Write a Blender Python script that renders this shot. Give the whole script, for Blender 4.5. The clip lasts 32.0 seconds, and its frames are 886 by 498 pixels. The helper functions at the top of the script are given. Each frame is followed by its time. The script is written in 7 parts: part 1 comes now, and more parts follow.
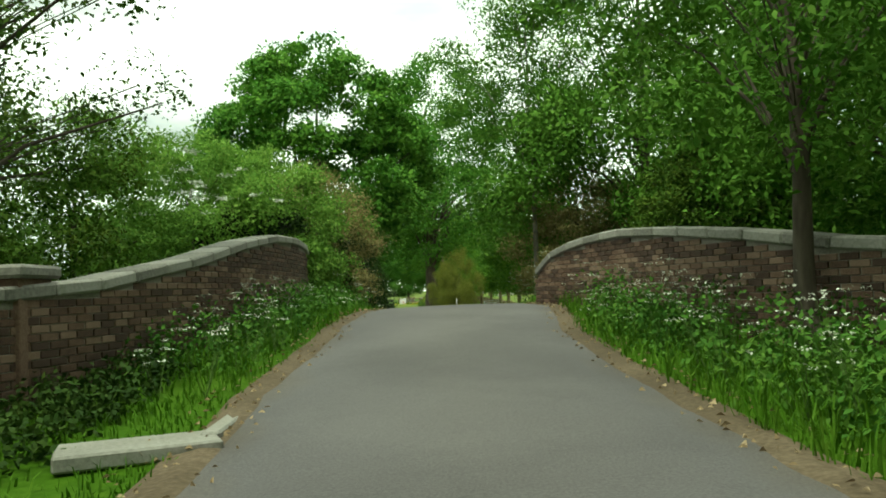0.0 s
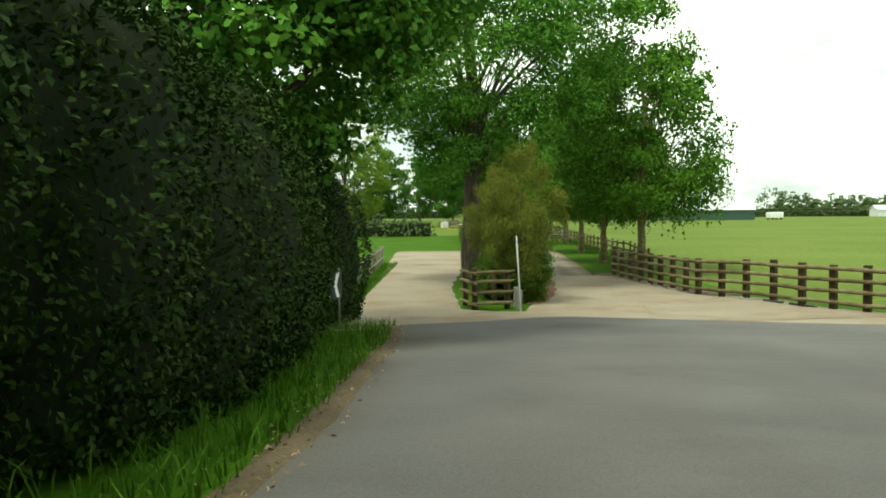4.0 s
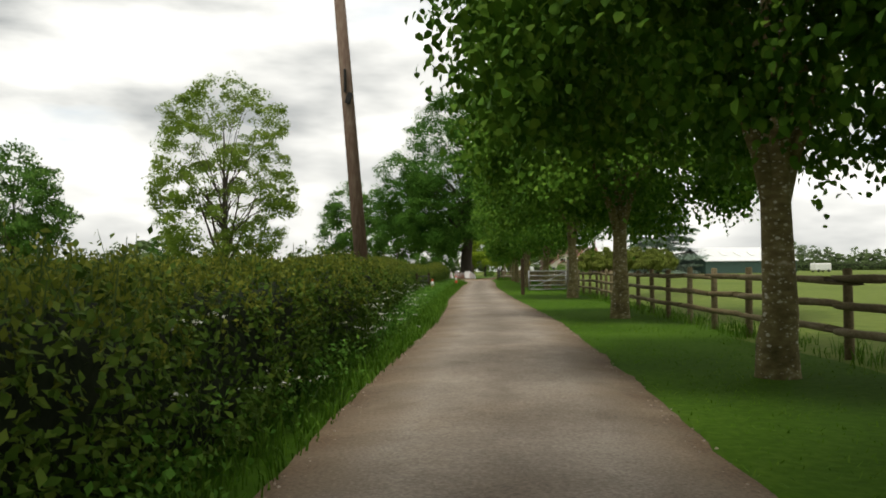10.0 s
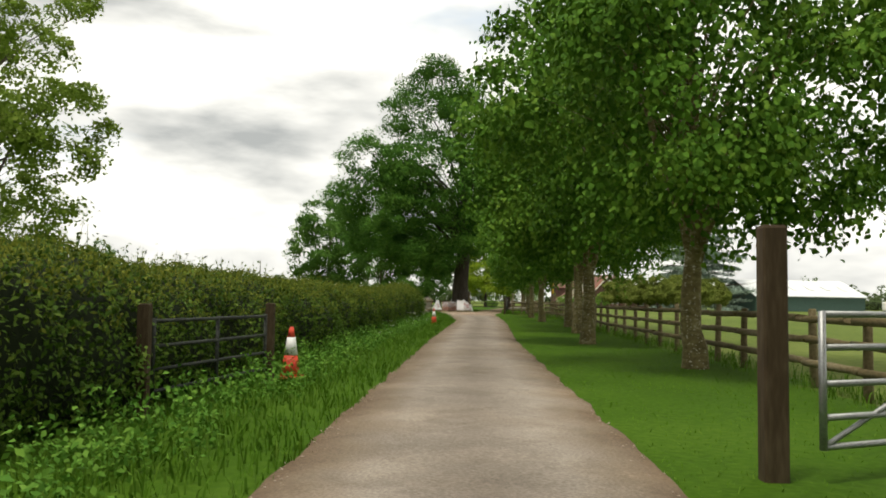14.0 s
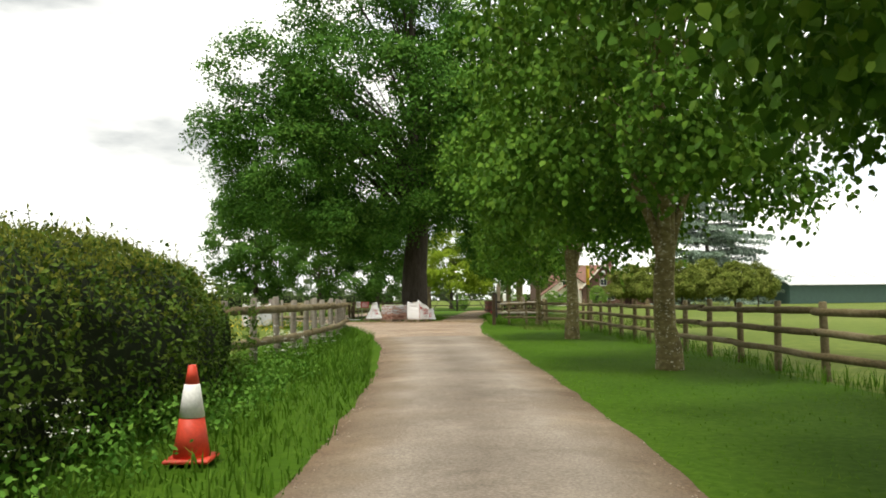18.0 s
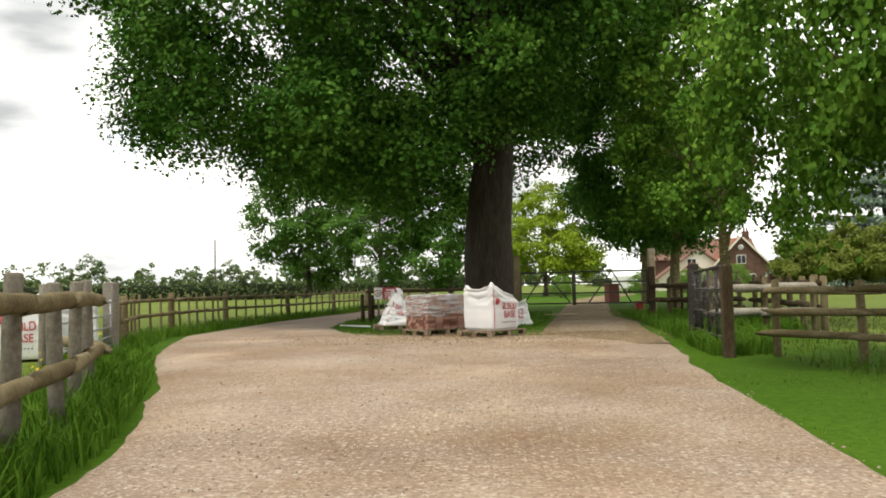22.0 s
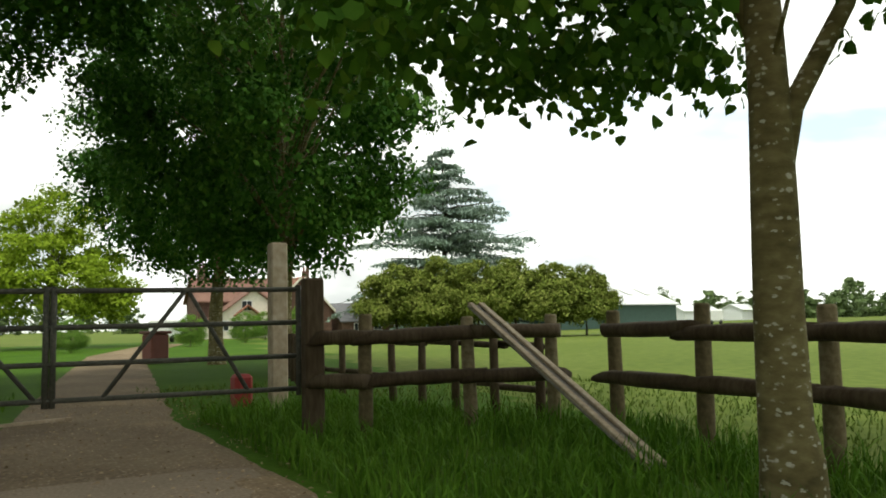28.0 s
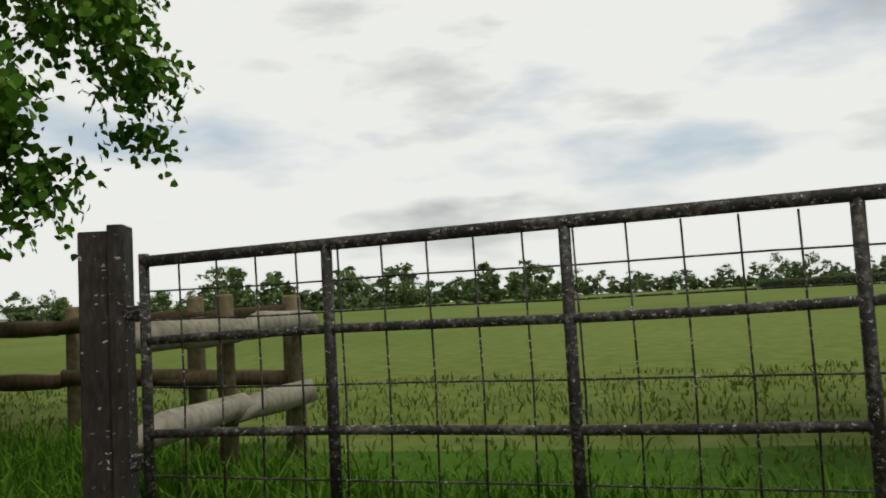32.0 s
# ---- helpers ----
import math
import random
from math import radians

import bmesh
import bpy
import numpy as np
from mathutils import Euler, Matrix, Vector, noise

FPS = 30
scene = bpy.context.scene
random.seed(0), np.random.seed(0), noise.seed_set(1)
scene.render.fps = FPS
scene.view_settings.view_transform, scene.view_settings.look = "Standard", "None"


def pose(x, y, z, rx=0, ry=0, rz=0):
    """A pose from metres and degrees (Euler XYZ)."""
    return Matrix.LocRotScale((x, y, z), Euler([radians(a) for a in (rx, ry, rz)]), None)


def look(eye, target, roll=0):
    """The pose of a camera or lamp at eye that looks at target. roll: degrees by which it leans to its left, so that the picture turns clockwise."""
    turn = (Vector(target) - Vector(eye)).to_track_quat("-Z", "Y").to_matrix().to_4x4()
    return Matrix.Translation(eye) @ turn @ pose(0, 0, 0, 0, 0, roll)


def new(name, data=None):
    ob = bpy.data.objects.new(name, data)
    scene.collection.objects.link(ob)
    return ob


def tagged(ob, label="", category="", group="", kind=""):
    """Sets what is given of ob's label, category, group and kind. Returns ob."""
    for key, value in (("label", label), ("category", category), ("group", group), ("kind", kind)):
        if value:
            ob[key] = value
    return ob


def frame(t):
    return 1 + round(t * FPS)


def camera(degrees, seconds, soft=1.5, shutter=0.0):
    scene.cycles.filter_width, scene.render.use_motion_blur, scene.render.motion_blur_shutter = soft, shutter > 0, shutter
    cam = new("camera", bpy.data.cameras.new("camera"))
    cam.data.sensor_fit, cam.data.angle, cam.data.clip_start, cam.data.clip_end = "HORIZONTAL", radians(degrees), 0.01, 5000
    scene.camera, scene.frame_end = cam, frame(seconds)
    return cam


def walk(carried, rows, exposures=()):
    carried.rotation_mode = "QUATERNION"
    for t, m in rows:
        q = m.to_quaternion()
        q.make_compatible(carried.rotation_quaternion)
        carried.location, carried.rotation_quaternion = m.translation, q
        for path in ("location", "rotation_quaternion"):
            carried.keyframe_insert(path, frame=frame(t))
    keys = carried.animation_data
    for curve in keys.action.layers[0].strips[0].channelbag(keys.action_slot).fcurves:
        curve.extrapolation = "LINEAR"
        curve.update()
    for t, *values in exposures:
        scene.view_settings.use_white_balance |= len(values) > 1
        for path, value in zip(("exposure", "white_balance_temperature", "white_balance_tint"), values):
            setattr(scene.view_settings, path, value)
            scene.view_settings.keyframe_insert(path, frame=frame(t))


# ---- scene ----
import functools

cam = camera(58.54, 32.0, soft=1.8)
PATH = [
    (0, -0.394, -19.774, 2.716, 2.94, 2.28, -2.82),
    (0.5, -0.181, -15.368, 2.851, 5.45, 1.81, -1.82),
    (1, 0.388, -12.614, 3.078, 8.06, -0.15, -0.06),
    (1.5, 0.596, -10.049, 3.329, 9.47, -0.76, 0.96),
    (2, 0.613, -8.038, 3.508, 9.66, 0.02, 1.63),
    (2.5, 0.492, -5.903, 3.581, 2.28, 0.51, 1.62),
    (4.5, 0.797, 3.947, 2.615, -2.77, 0.17, -0.66),
    (5, 1.095, 6.696, 2.396, -1.22, -0.39, -4.10),
    (5.5, 1.617, 9.620, 2.167, -1.55, -0.48, -8.32),
    (6, 2.410, 12.509, 1.945, -1.29, 0.43, -12.36),
    (6.5, 3.383, 15.373, 1.744, -0.50, 1.57, -14.95),
    (7, 4.168, 18.349, 1.551, -0.79, 1.55, -14.10),
    (7.5, 4.759, 20.899, 1.341, -0.03, 1.70, -10.39),
    (8, 5.278, 24.306, 1.226, 2.33, 1.58, -5.85),
    (8.5, 5.617, 28.268, 1.185, 2.14, 0.93, -2.11),
    (9, 5.729, 31.300, 1.154, 2.05, 0.55, -0.67),
    (9.5, 5.761, 34.067, 1.138, 2.06, 0.61, 0.44),
    (10, 5.752, 37.709, 1.156, 1.64, 0.66, 0.93),
    (10.5, 6.090, 41.373, 1.162, 2.27, 0.52, 0.96),
    (11, 6.445, 45.472, 1.130, 3.62, 0.98, 1.14),
    (11.5, 6.743, 49.502, 1.037, 3.24, 1.83, 1.36),
    (12, 7.010, 54.337, 1.079, 3.37, 2.10, 2.02),
    (12.5, 7.094, 58.717, 1.157, 3.53, 1.69, 2.69),
    (13, 6.924, 62.989, 1.173, 3.36, 0.83, 2.60),
    (13.5, 6.809, 67.168, 1.204, 3.39, -0.08, 1.77),
    (15.5, 6.831, 83.704, 1.100, 4.73, -1.83, -1.07),
    (16, 6.859, 88.067, 1.160, 3.65, -1.02, -1.07),
    (16.5, 7.036, 92.697, 1.224, 2.65, -0.40, -1.31),
    (17, 7.254, 97.135, 1.256, 2.99, -0.05, -1.47),
    (17.5, 7.456, 100.586, 1.184, 3.76, -0.09, -1.54),
    (18, 7.561, 104.604, 1.241, 3.68, 0.70, -1.88),
    (18.5, 7.766, 107.940, 1.247, 3.45, 1.20, -1.74),
    (19, 7.897, 111.341, 1.242, 3.12, 1.32, -1.58),
    (19.5, 8.003, 114.764, 1.232, 2.91, 1.56, -1.52),
    (20, 8.145, 118.163, 1.211, 3.63, 1.62, -0.71),
    (20.5, 8.142, 121.609, 1.186, 2.70, 1.37, 0.36),
    (21, 8.087, 125.115, 1.149, 2.61, 1.44, 0.88),
    (21.5, 7.983, 128.277, 1.137, 2.36, 1.33, 2.07),
    (22, 7.910, 131.162, 1.159, 2.74, 1.26, 4.35),
    (22.5, 7.707, 133.924, 1.205, 2.31, 0.62, 7.09),
    (23, 7.437, 136.335, 1.212, 2.61, 0.04, 8.86),
    (23.5, 7.098, 138.335, 1.290, 3.26, 0.31, 8.95),
    (24, 6.731, 140.477, 1.242, 2.12, 0.28, 8.46),
    (24.5, 6.624, 142.372, 1.115, 3.54, -0.58, 5.07),
    (25, 6.892, 144.083, 1.097, 3.50, -0.10, -1.30),
    (25.5, 7.580, 145.536, 1.114, 3.40, 0.57, -10.33),
    (26, 8.189, 146.785, 1.157, 3.30, 1.02, -19.85),
    (26.5, 8.822, 147.707, 1.173, 4.25, 0.90, -24.74),
    (28.5, 10.032, 149.413, 1.168, 5.36, 1.41, -28.42),
    (29, 10.032, 149.413, 1.168, 5.36, 1.41, -28.42),
    (29.5, 9.960, 149.110, 1.180, 5.36, 1.45, -30.25),
    (30, 9.826, 148.555, 1.190, 5.36, 1.62, -35.00),
    (30.5, 9.703, 147.844, 1.167, 5.09, 2.70, -43.52),
    (31, 9.490, 147.149, 1.153, 3.81, 2.69, -53.18),
    (31.5, 9.100, 146.453, 1.133, 3.25, 1.83, -64.69),
    (32, 8.608, 145.738, 1.096, 3.81, 3.09, -78.06),
]

EXPOSURES = [(0, -0.08, 6850, -20), (1, -0.1, 6950, -18), (2.5, -0.1, 6950, -15), (4.5, -0.1, 6850, -16), (5, -0.12, 6850, -14), (6, -0.66, 6850, 5), (7, -0.6, 6800, 10), (9, -0.7, 6700, 8), (13, -0.7, 6950, 7), (16, -0.1, 6700, 8), (19, -0.1, 6850, 7), (21, -0.1, 6700, 8), (23, -0.3, 6850, 9), (25, -0.3, 6800, 9), (26, -0.32, 6600, -7), (26.7, -0.35, 6500, -6), (29, -0.42, 6800, 6), (30, -0.42, 6850, 6), (31, -0.85, 6700, 6), (32, -1.2, 6550, 6)]
walk(cam, [(t, pose(x, y, z, 90 + p, r, w)) for t, x, y, z, p, r, w in PATH], EXPOSURES)

# ---- sky and sun ----
SUN_EL, SUN_AZ = radians(67), radians(225)
world = bpy.data.worlds.new("sky")
scene.world = world
world.use_nodes = True
wn, wl = world.node_tree.nodes, world.node_tree.links
wn.clear()
w_out = wn.new("ShaderNodeOutputWorld")
w_bg = wn.new("ShaderNodeBackground")
w_sky = wn.new("ShaderNodeTexSky")
w_sky.sky_type, w_sky.sun_disc = "NISHITA", False
w_sky.sun_elevation, w_sky.sun_rotation = SUN_EL, SUN_AZ
w_sky.air_density, w_sky.dust_density = 1.0, 2.0
w_bg.inputs["Strength"].default_value = 0.095
w_co = wn.new("ShaderNodeTexCoord")
w_map = wn.new("ShaderNodeMapping")
w_map.inputs["Scale"].default_value = (1.0, 1.0, 3.2)
w_n1 = wn.new("ShaderNodeTexNoise")
w_n1.inputs["Scale"].default_value, w_n1.inputs["Detail"].default_value = 2.6, 7.0
w_n2 = wn.new("ShaderNodeTexNoise")
w_n2.inputs["Scale"].default_value, w_n2.inputs["Detail"].default_value = 3.6, 7.0
w_r1 = wn.new("ShaderNodeValToRGB")
w_r1.color_ramp.elements[0].position, w_r1.color_ramp.elements[1].position = 0.3, 0.43
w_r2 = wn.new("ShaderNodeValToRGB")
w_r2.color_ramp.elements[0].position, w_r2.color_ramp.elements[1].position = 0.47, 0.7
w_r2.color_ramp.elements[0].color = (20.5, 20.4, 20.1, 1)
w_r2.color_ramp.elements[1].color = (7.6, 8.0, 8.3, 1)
w_mix = wn.new("ShaderNodeMix")
w_mix.data_type = "RGBA"
wl.new(w_co.outputs["Generated"], w_map.inputs["Vector"])
wl.new(w_map.outputs["Vector"], w_n1.inputs["Vector"])
wl.new(w_map.outputs["Vector"], w_n2.inputs["Vector"])
wl.new(w_n1.outputs["Fac"], w_r1.inputs["Fac"])
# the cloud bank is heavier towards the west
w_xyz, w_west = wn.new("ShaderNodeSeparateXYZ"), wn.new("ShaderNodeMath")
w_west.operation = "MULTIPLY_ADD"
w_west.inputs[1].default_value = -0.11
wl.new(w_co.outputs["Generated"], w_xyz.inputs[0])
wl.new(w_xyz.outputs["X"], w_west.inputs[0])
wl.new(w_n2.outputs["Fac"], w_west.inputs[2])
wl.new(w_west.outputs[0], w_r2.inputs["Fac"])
wl.new(w_r1.outputs["Color"], w_mix.inputs[0])
w_pale = wn.new("ShaderNodeVectorMath")
w_pale.operation = "MULTIPLY_ADD"
w_pale.inputs[1].default_value, w_pale.inputs[2].default_value = (1.1, 1.1, 1.1), (9.5, 10.3, 11.0)
wl.new(w_sky.outputs["Color"], w_pale.inputs[0])
wl.new(w_pale.outputs[0], w_mix.inputs[6])
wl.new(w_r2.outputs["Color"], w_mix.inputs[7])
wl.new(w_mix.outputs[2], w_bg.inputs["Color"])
wl.new(w_bg.outputs["Background"], w_out.inputs["Surface"])
sun = new("sun", bpy.data.lights.new("sun", "SUN"))
sun.data.energy, sun.data.angle, sun.data.color = 3.5, radians(14), (1.0, 0.95, 0.86)
sun.matrix_world = look((60 * math.sin(SUN_AZ), 60 * math.cos(SUN_AZ), 60 * math.tan(SUN_EL)), (0, 0, 0))

# ---- materials ----


def ramp_mat(name, cols, scale, rough=0.9, bump=0.0, fine=0.0, detail=6.0, coords="Object", island=0.0, obj_random=0.0, stretch=(1, 1, 1)):
    """A rough surface whose colour wanders between cols by noise at two scales."""
    m = bpy.data.materials.new(name)
    m.use_nodes = True
    n, l = m.node_tree.nodes, m.node_tree.links
    b = n["Principled BSDF"]
    co, mp = n.new("ShaderNodeTexCoord"), n.new("ShaderNodeMapping")
    mp.inputs["Scale"].default_value = stretch
    l.new(co.outputs[coords], mp.inputs["Vector"])
    t1, t2 = n.new("ShaderNodeTexNoise"), n.new("ShaderNodeTexNoise")
    t1.inputs["Scale"].default_value, t1.inputs["Detail"].default_value = scale, detail
    t2.inputs["Scale"].default_value, t2.inputs["Detail"].default_value = fine or scale * 9, 5.0
    for t in (t1, t2):
        l.new(mp.outputs["Vector"], t.inputs["Vector"])
    add = n.new("ShaderNodeMath")
    add.operation = "MULTIPLY_ADD"
    add.inputs[1].default_value = 0.55
    l.new(t2.outputs["Fac"], add.inputs[0])
    sc = n.new("ShaderNodeMath")
    sc.operation = "MULTIPLY"
    sc.inputs[1].default_value = 0.45
    l.new(t1.outputs["Fac"], sc.inputs[0])
    l.new(sc.outputs[0], add.inputs[2])
    last = add.outputs[0]
    for amount, node, out in ((island, "ShaderNodeNewGeometry", "Random Per Island"), (obj_random, "ShaderNodeObjectInfo", "Random")):
        if amount:
            g, ma = n.new(node), n.new("ShaderNodeMath")
            ma.operation = "MULTIPLY_ADD"
            ma.inputs[1].default_value = amount
            sb = n.new("ShaderNodeMath")
            sb.operation = "SUBTRACT"
            sb.inputs[1].default_value = 0.5
            l.new(g.outputs[out], sb.inputs[0])
            l.new(sb.outputs[0], ma.inputs[0])
            l.new(last, ma.inputs[2])
            last = ma.outputs[0]
    r = n.new("ShaderNodeValToRGB")
    r.color_ramp.elements[0].position, r.color_ramp.elements[1].position = 0.3, 0.7
    while len(r.color_ramp.elements) < len(cols):
        r.color_ramp.elements.new(0.5)
    for i, (e, c) in enumerate(zip(r.color_ramp.elements, cols)):
        e.position, e.color = 0.3 + 0.4 * i / max(1, len(cols) - 1), (*c, 1)
    l.new(last, r.inputs["Fac"])
    l.new(r.outputs["Color"], b.inputs["Base Color"])
    b.inputs["Roughness"].default_value = rough
    b.inputs["Specular IOR Level"].default_value = 0.25
    if bump:
        bp = n.new("ShaderNodeBump")
        bp.inputs["Strength"].default_value, bp.inputs["Distance"].default_value = bump, 0.02
        l.new(add.outputs[0], bp.inputs["Height"])
        l.new(bp.outputs["Normal"], b.inputs["Normal"])
    return m


def leaf_mat(name, cols, scale=0.5, through_light=0.14, rough=0.6):
    """Leaves: each its own shade, clumps of another tone, some light coming through."""
    m = ramp_mat(name, cols, scale, rough, island=0.2)
    m.node_tree.nodes["Principled BSDF"].inputs["Specular IOR Level"].default_value = 0.05
    n, l = m.node_tree.nodes, m.node_tree.links
    b, out = n["Principled BSDF"], n["Material Output"]
    tr, mx = n.new("ShaderNodeBsdfTranslucent"), n.new("ShaderNodeMixShader")
    mx.inputs[0].default_value = through_light
    l.new(b.inputs["Base Color"].links[0].from_socket, tr.inputs["Color"])
    l.new(b.outputs[0], mx.inputs[1])
    l.new(tr.outputs[0], mx.inputs[2])
    l.new(mx.outputs[0], out.inputs["Surface"])
    return m


GRASS = ramp_mat("grass", [(0.027, 0.066, 0.0042), (0.045, 0.1, 0.0065), (0.072, 0.132, 0.013)], 0.35, 0.9, 0.6, 14)
FIELD = ramp_mat("pasture", [(0.062, 0.1, 0.018), (0.105, 0.142, 0.028), (0.165, 0.19, 0.052)], 0.06, 0.95, 0.3, 3)
ASPHALT = ramp_mat("asphalt", [(0.062, 0.057, 0.061), (0.104, 0.096, 0.1), (0.146, 0.136, 0.138)], 0.35, 0.85, 0.5, 60)
DRIVE = ramp_mat("worn_drive", [(0.12, 0.101, 0.081), (0.222, 0.19, 0.157), (0.345, 0.3, 0.252)], 0.45, 0.92, 0.6, 45)
CONCRETE = ramp_mat("buff_concrete", [(0.19, 0.152, 0.115), (0.265, 0.214, 0.166), (0.32, 0.266, 0.21)], 0.4, 0.9, 0.4, 40)
GRAVEL = ramp_mat("gravel_yard", [(0.15, 0.108, 0.075), (0.27, 0.205, 0.152), (0.42, 0.335, 0.26)], 0.5, 0.95, 1.0, 30)
TRACK = ramp_mat("worn_earth_track", [(0.08, 0.055, 0.028), (0.155, 0.112, 0.064), (0.24, 0.183, 0.114)], 0.55, 0.95, 0.9, 28)
TRODDEN = ramp_mat("trodden_concrete", [(0.12, 0.09, 0.058), (0.2, 0.155, 0.105), (0.29, 0.235, 0.168)], 0.6, 0.92, 0.5, 35)
SOIL = ramp_mat("dry_soil", [(0.05, 0.036, 0.022), (0.095, 0.07, 0.044), (0.16, 0.12, 0.08)], 0.9, 0.95, 0.8, 25)
for m in (GRASS, FIELD):
    m.node_tree.nodes["Principled BSDF"].inputs["Specular IOR Level"].default_value = 0.05
PALE_BARK = ramp_mat("pale_grey_bark", [(0.10, 0.09, 0.07), (0.17, 0.155, 0.125), (0.27, 0.25, 0.21)], 2.5, 0.95, 0.8, 11, stretch=(1, 1, 0.6))
LIME_BARK = ramp_mat("lime_bark", [(0.045, 0.037, 0.014), (0.09, 0.075, 0.028), (0.13, 0.108, 0.043), (0.175, 0.15, 0.067), (0.36, 0.33, 0.25)], 2.2, 0.95, 1.0, 8, stretch=(1, 1, 1.9))
BARK = ramp_mat("bark", [(0.035, 0.028, 0.02), (0.07, 0.056, 0.042), (0.13, 0.11, 0.085)], 3.0, 0.95, 1.0, 14, stretch=(1, 1, 0.25))
OAK_BARK = ramp_mat("oak_bark", [(0.022, 0.018, 0.013), (0.045, 0.036, 0.027), (0.075, 0.062, 0.047)], 5.0, 0.95, 1.0, 18, stretch=(1, 1, 0.18))
WOOD_DARK = ramp_mat("dark_timber", [(0.027, 0.017, 0.008), (0.052, 0.035, 0.017), (0.088, 0.065, 0.037)], 4.0, 0.85, 0.6, 30, stretch=(1, 1, 0.3), obj_random=0.2)
WOOD_GREEN = ramp_mat("mossy_timber", [(0.078, 0.06, 0.027), (0.138, 0.108, 0.053), (0.215, 0.178, 0.105)], 4.0, 0.85, 0.6, 30, obj_random=0.25)
WOOD_PALE = ramp_mat("pale_timber", [(0.22, 0.17, 0.11), (0.34, 0.27, 0.18), (0.45, 0.38, 0.28)], 4.0, 0.8, 0.5, 25, obj_random=0.2)
WOOD_ASHEN = ramp_mat("ashen_timber", [(0.14, 0.125, 0.095), (0.25, 0.225, 0.18), (0.36, 0.335, 0.28)], 3.0, 0.85, 0.6, 22, obj_random=0.2)
WOOD_GREY = ramp_mat("weathered_timber", [(0.10, 0.085, 0.065), (0.17, 0.15, 0.12), (0.26, 0.235, 0.2)], 4.0, 0.85, 0.5, 30, obj_random=0.25)
PARAPET_BRICK = ramp_mat("weathered_dark_brick", [(0.06, 0.037, 0.028), (0.12, 0.071, 0.05), (0.2, 0.135, 0.098)], 2.0, 0.9, 0.5, 40, obj_random=0.5, island=0.4)
BRICK = ramp_mat("old_brick", [(0.075, 0.045, 0.036), (0.14, 0.08, 0.058), (0.21, 0.145, 0.115)], 2.0, 0.9, 0.5, 40, obj_random=0.5, island=0.4)
MORTAR = ramp_mat("mortar", [(0.14, 0.125, 0.105), (0.22, 0.2, 0.175), (0.3, 0.28, 0.25)], 3.0, 0.95, 0.5, 50)
STONE = ramp_mat("coping_stone", [(0.13, 0.125, 0.11), (0.22, 0.21, 0.185), (0.30, 0.29, 0.26)], 2.0, 0.9, 0.5, 30, obj_random=0.3)
# near-black core colour, painted to stand for shade deep inside the hedges
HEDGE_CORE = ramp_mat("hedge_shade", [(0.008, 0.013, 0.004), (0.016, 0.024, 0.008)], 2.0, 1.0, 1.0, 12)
L_LIME = leaf_mat("lime_leaves", [(0.034, 0.092, 0.01), (0.076, 0.172, 0.018), (0.17, 0.285, 0.036)], 0.5, 0.1)
L_OAK = leaf_mat("oak_leaves", [(0.025, 0.08, 0.011), (0.06, 0.155, 0.021), (0.13, 0.25, 0.038)], through_light=0.08)
L_ASH = leaf_mat("ash_leaves", [(0.0517, 0.132, 0.0149), (0.0978, 0.207, 0.0276), (0.172, 0.293, 0.0517)])
L_CHESTNUT = leaf_mat("chestnut_leaves", [(0.042, 0.125, 0.016), (0.09, 0.21, 0.028), (0.17, 0.31, 0.045)])
L_HEDGE = leaf_mat("hedge_leaves", [(0.026, 0.058, 0.008), (0.064, 0.12, 0.016), (0.148, 0.205, 0.032)], 0.8, 0.12)
# hedge leaves coloured nearly black to stand for deep shade
L_SHADED = leaf_mat("shaded_hedge_leaves", [(0.012, 0.027, 0.006), (0.027, 0.054, 0.01), (0.06, 0.095, 0.019)], 0.8, 0.06)
# yellow young growth, brightened further to paint in light on the hedge top
L_SHOOT = leaf_mat("lit_hedge_shoots", [(0.09, 0.125, 0.017), (0.185, 0.22, 0.03), (0.29, 0.3, 0.055)], 0.5, 0.35)
L_BROWN = leaf_mat("browned_leaves", [(0.13, 0.125, 0.04), (0.235, 0.2, 0.08), (0.37, 0.315, 0.15)], 0.8)
L_WILLOW = leaf_mat("willow_leaves", [(0.09, 0.11, 0.02), (0.165, 0.19, 0.034), (0.25, 0.27, 0.058)], 0.8)
L_ACER = leaf_mat("yellow_green_leaves", [(0.12, 0.19, 0.012), (0.2, 0.29, 0.02), (0.29, 0.38, 0.04)])
L_CEDAR = leaf_mat("blue_cedar_needles", [(0.14, 0.2, 0.165), (0.235, 0.31, 0.25), (0.36, 0.45, 0.375)])
# distance haze painted into the colour: paler, bluer greens than near trees
L_FAR = leaf_mat("far_hazed_leaves", [(0.085, 0.13, 0.052), (0.13, 0.185, 0.075), (0.185, 0.24, 0.105)], 0.15)
L_MID = leaf_mat("field_tree_leaves", [(0.034, 0.092, 0.015), (0.07, 0.158, 0.025), (0.135, 0.24, 0.04)], 0.4)
# hedge greens greyed and lightened to paint in the haze of distance
L_HAZY = leaf_mat("hazed_hedge_leaves", [(0.052, 0.082, 0.028), (0.085, 0.125, 0.043), (0.13, 0.175, 0.068)], 0.2)
L_GRASS = leaf_mat("grass_blades", [(0.038, 0.096, 0.0065), (0.07, 0.155, 0.0125), (0.125, 0.22, 0.028)], 0.5, 0.2)
L_ELDER = leaf_mat("elder_leaves", [(0.08, 0.175, 0.028), (0.165, 0.3, 0.05), (0.28, 0.42, 0.09)], 0.8, 0.3)
L_LAUREL = leaf_mat("clipped_shrub_leaves", [(0.085, 0.125, 0.02), (0.16, 0.2, 0.036), (0.28, 0.31, 0.085)], 0.6)
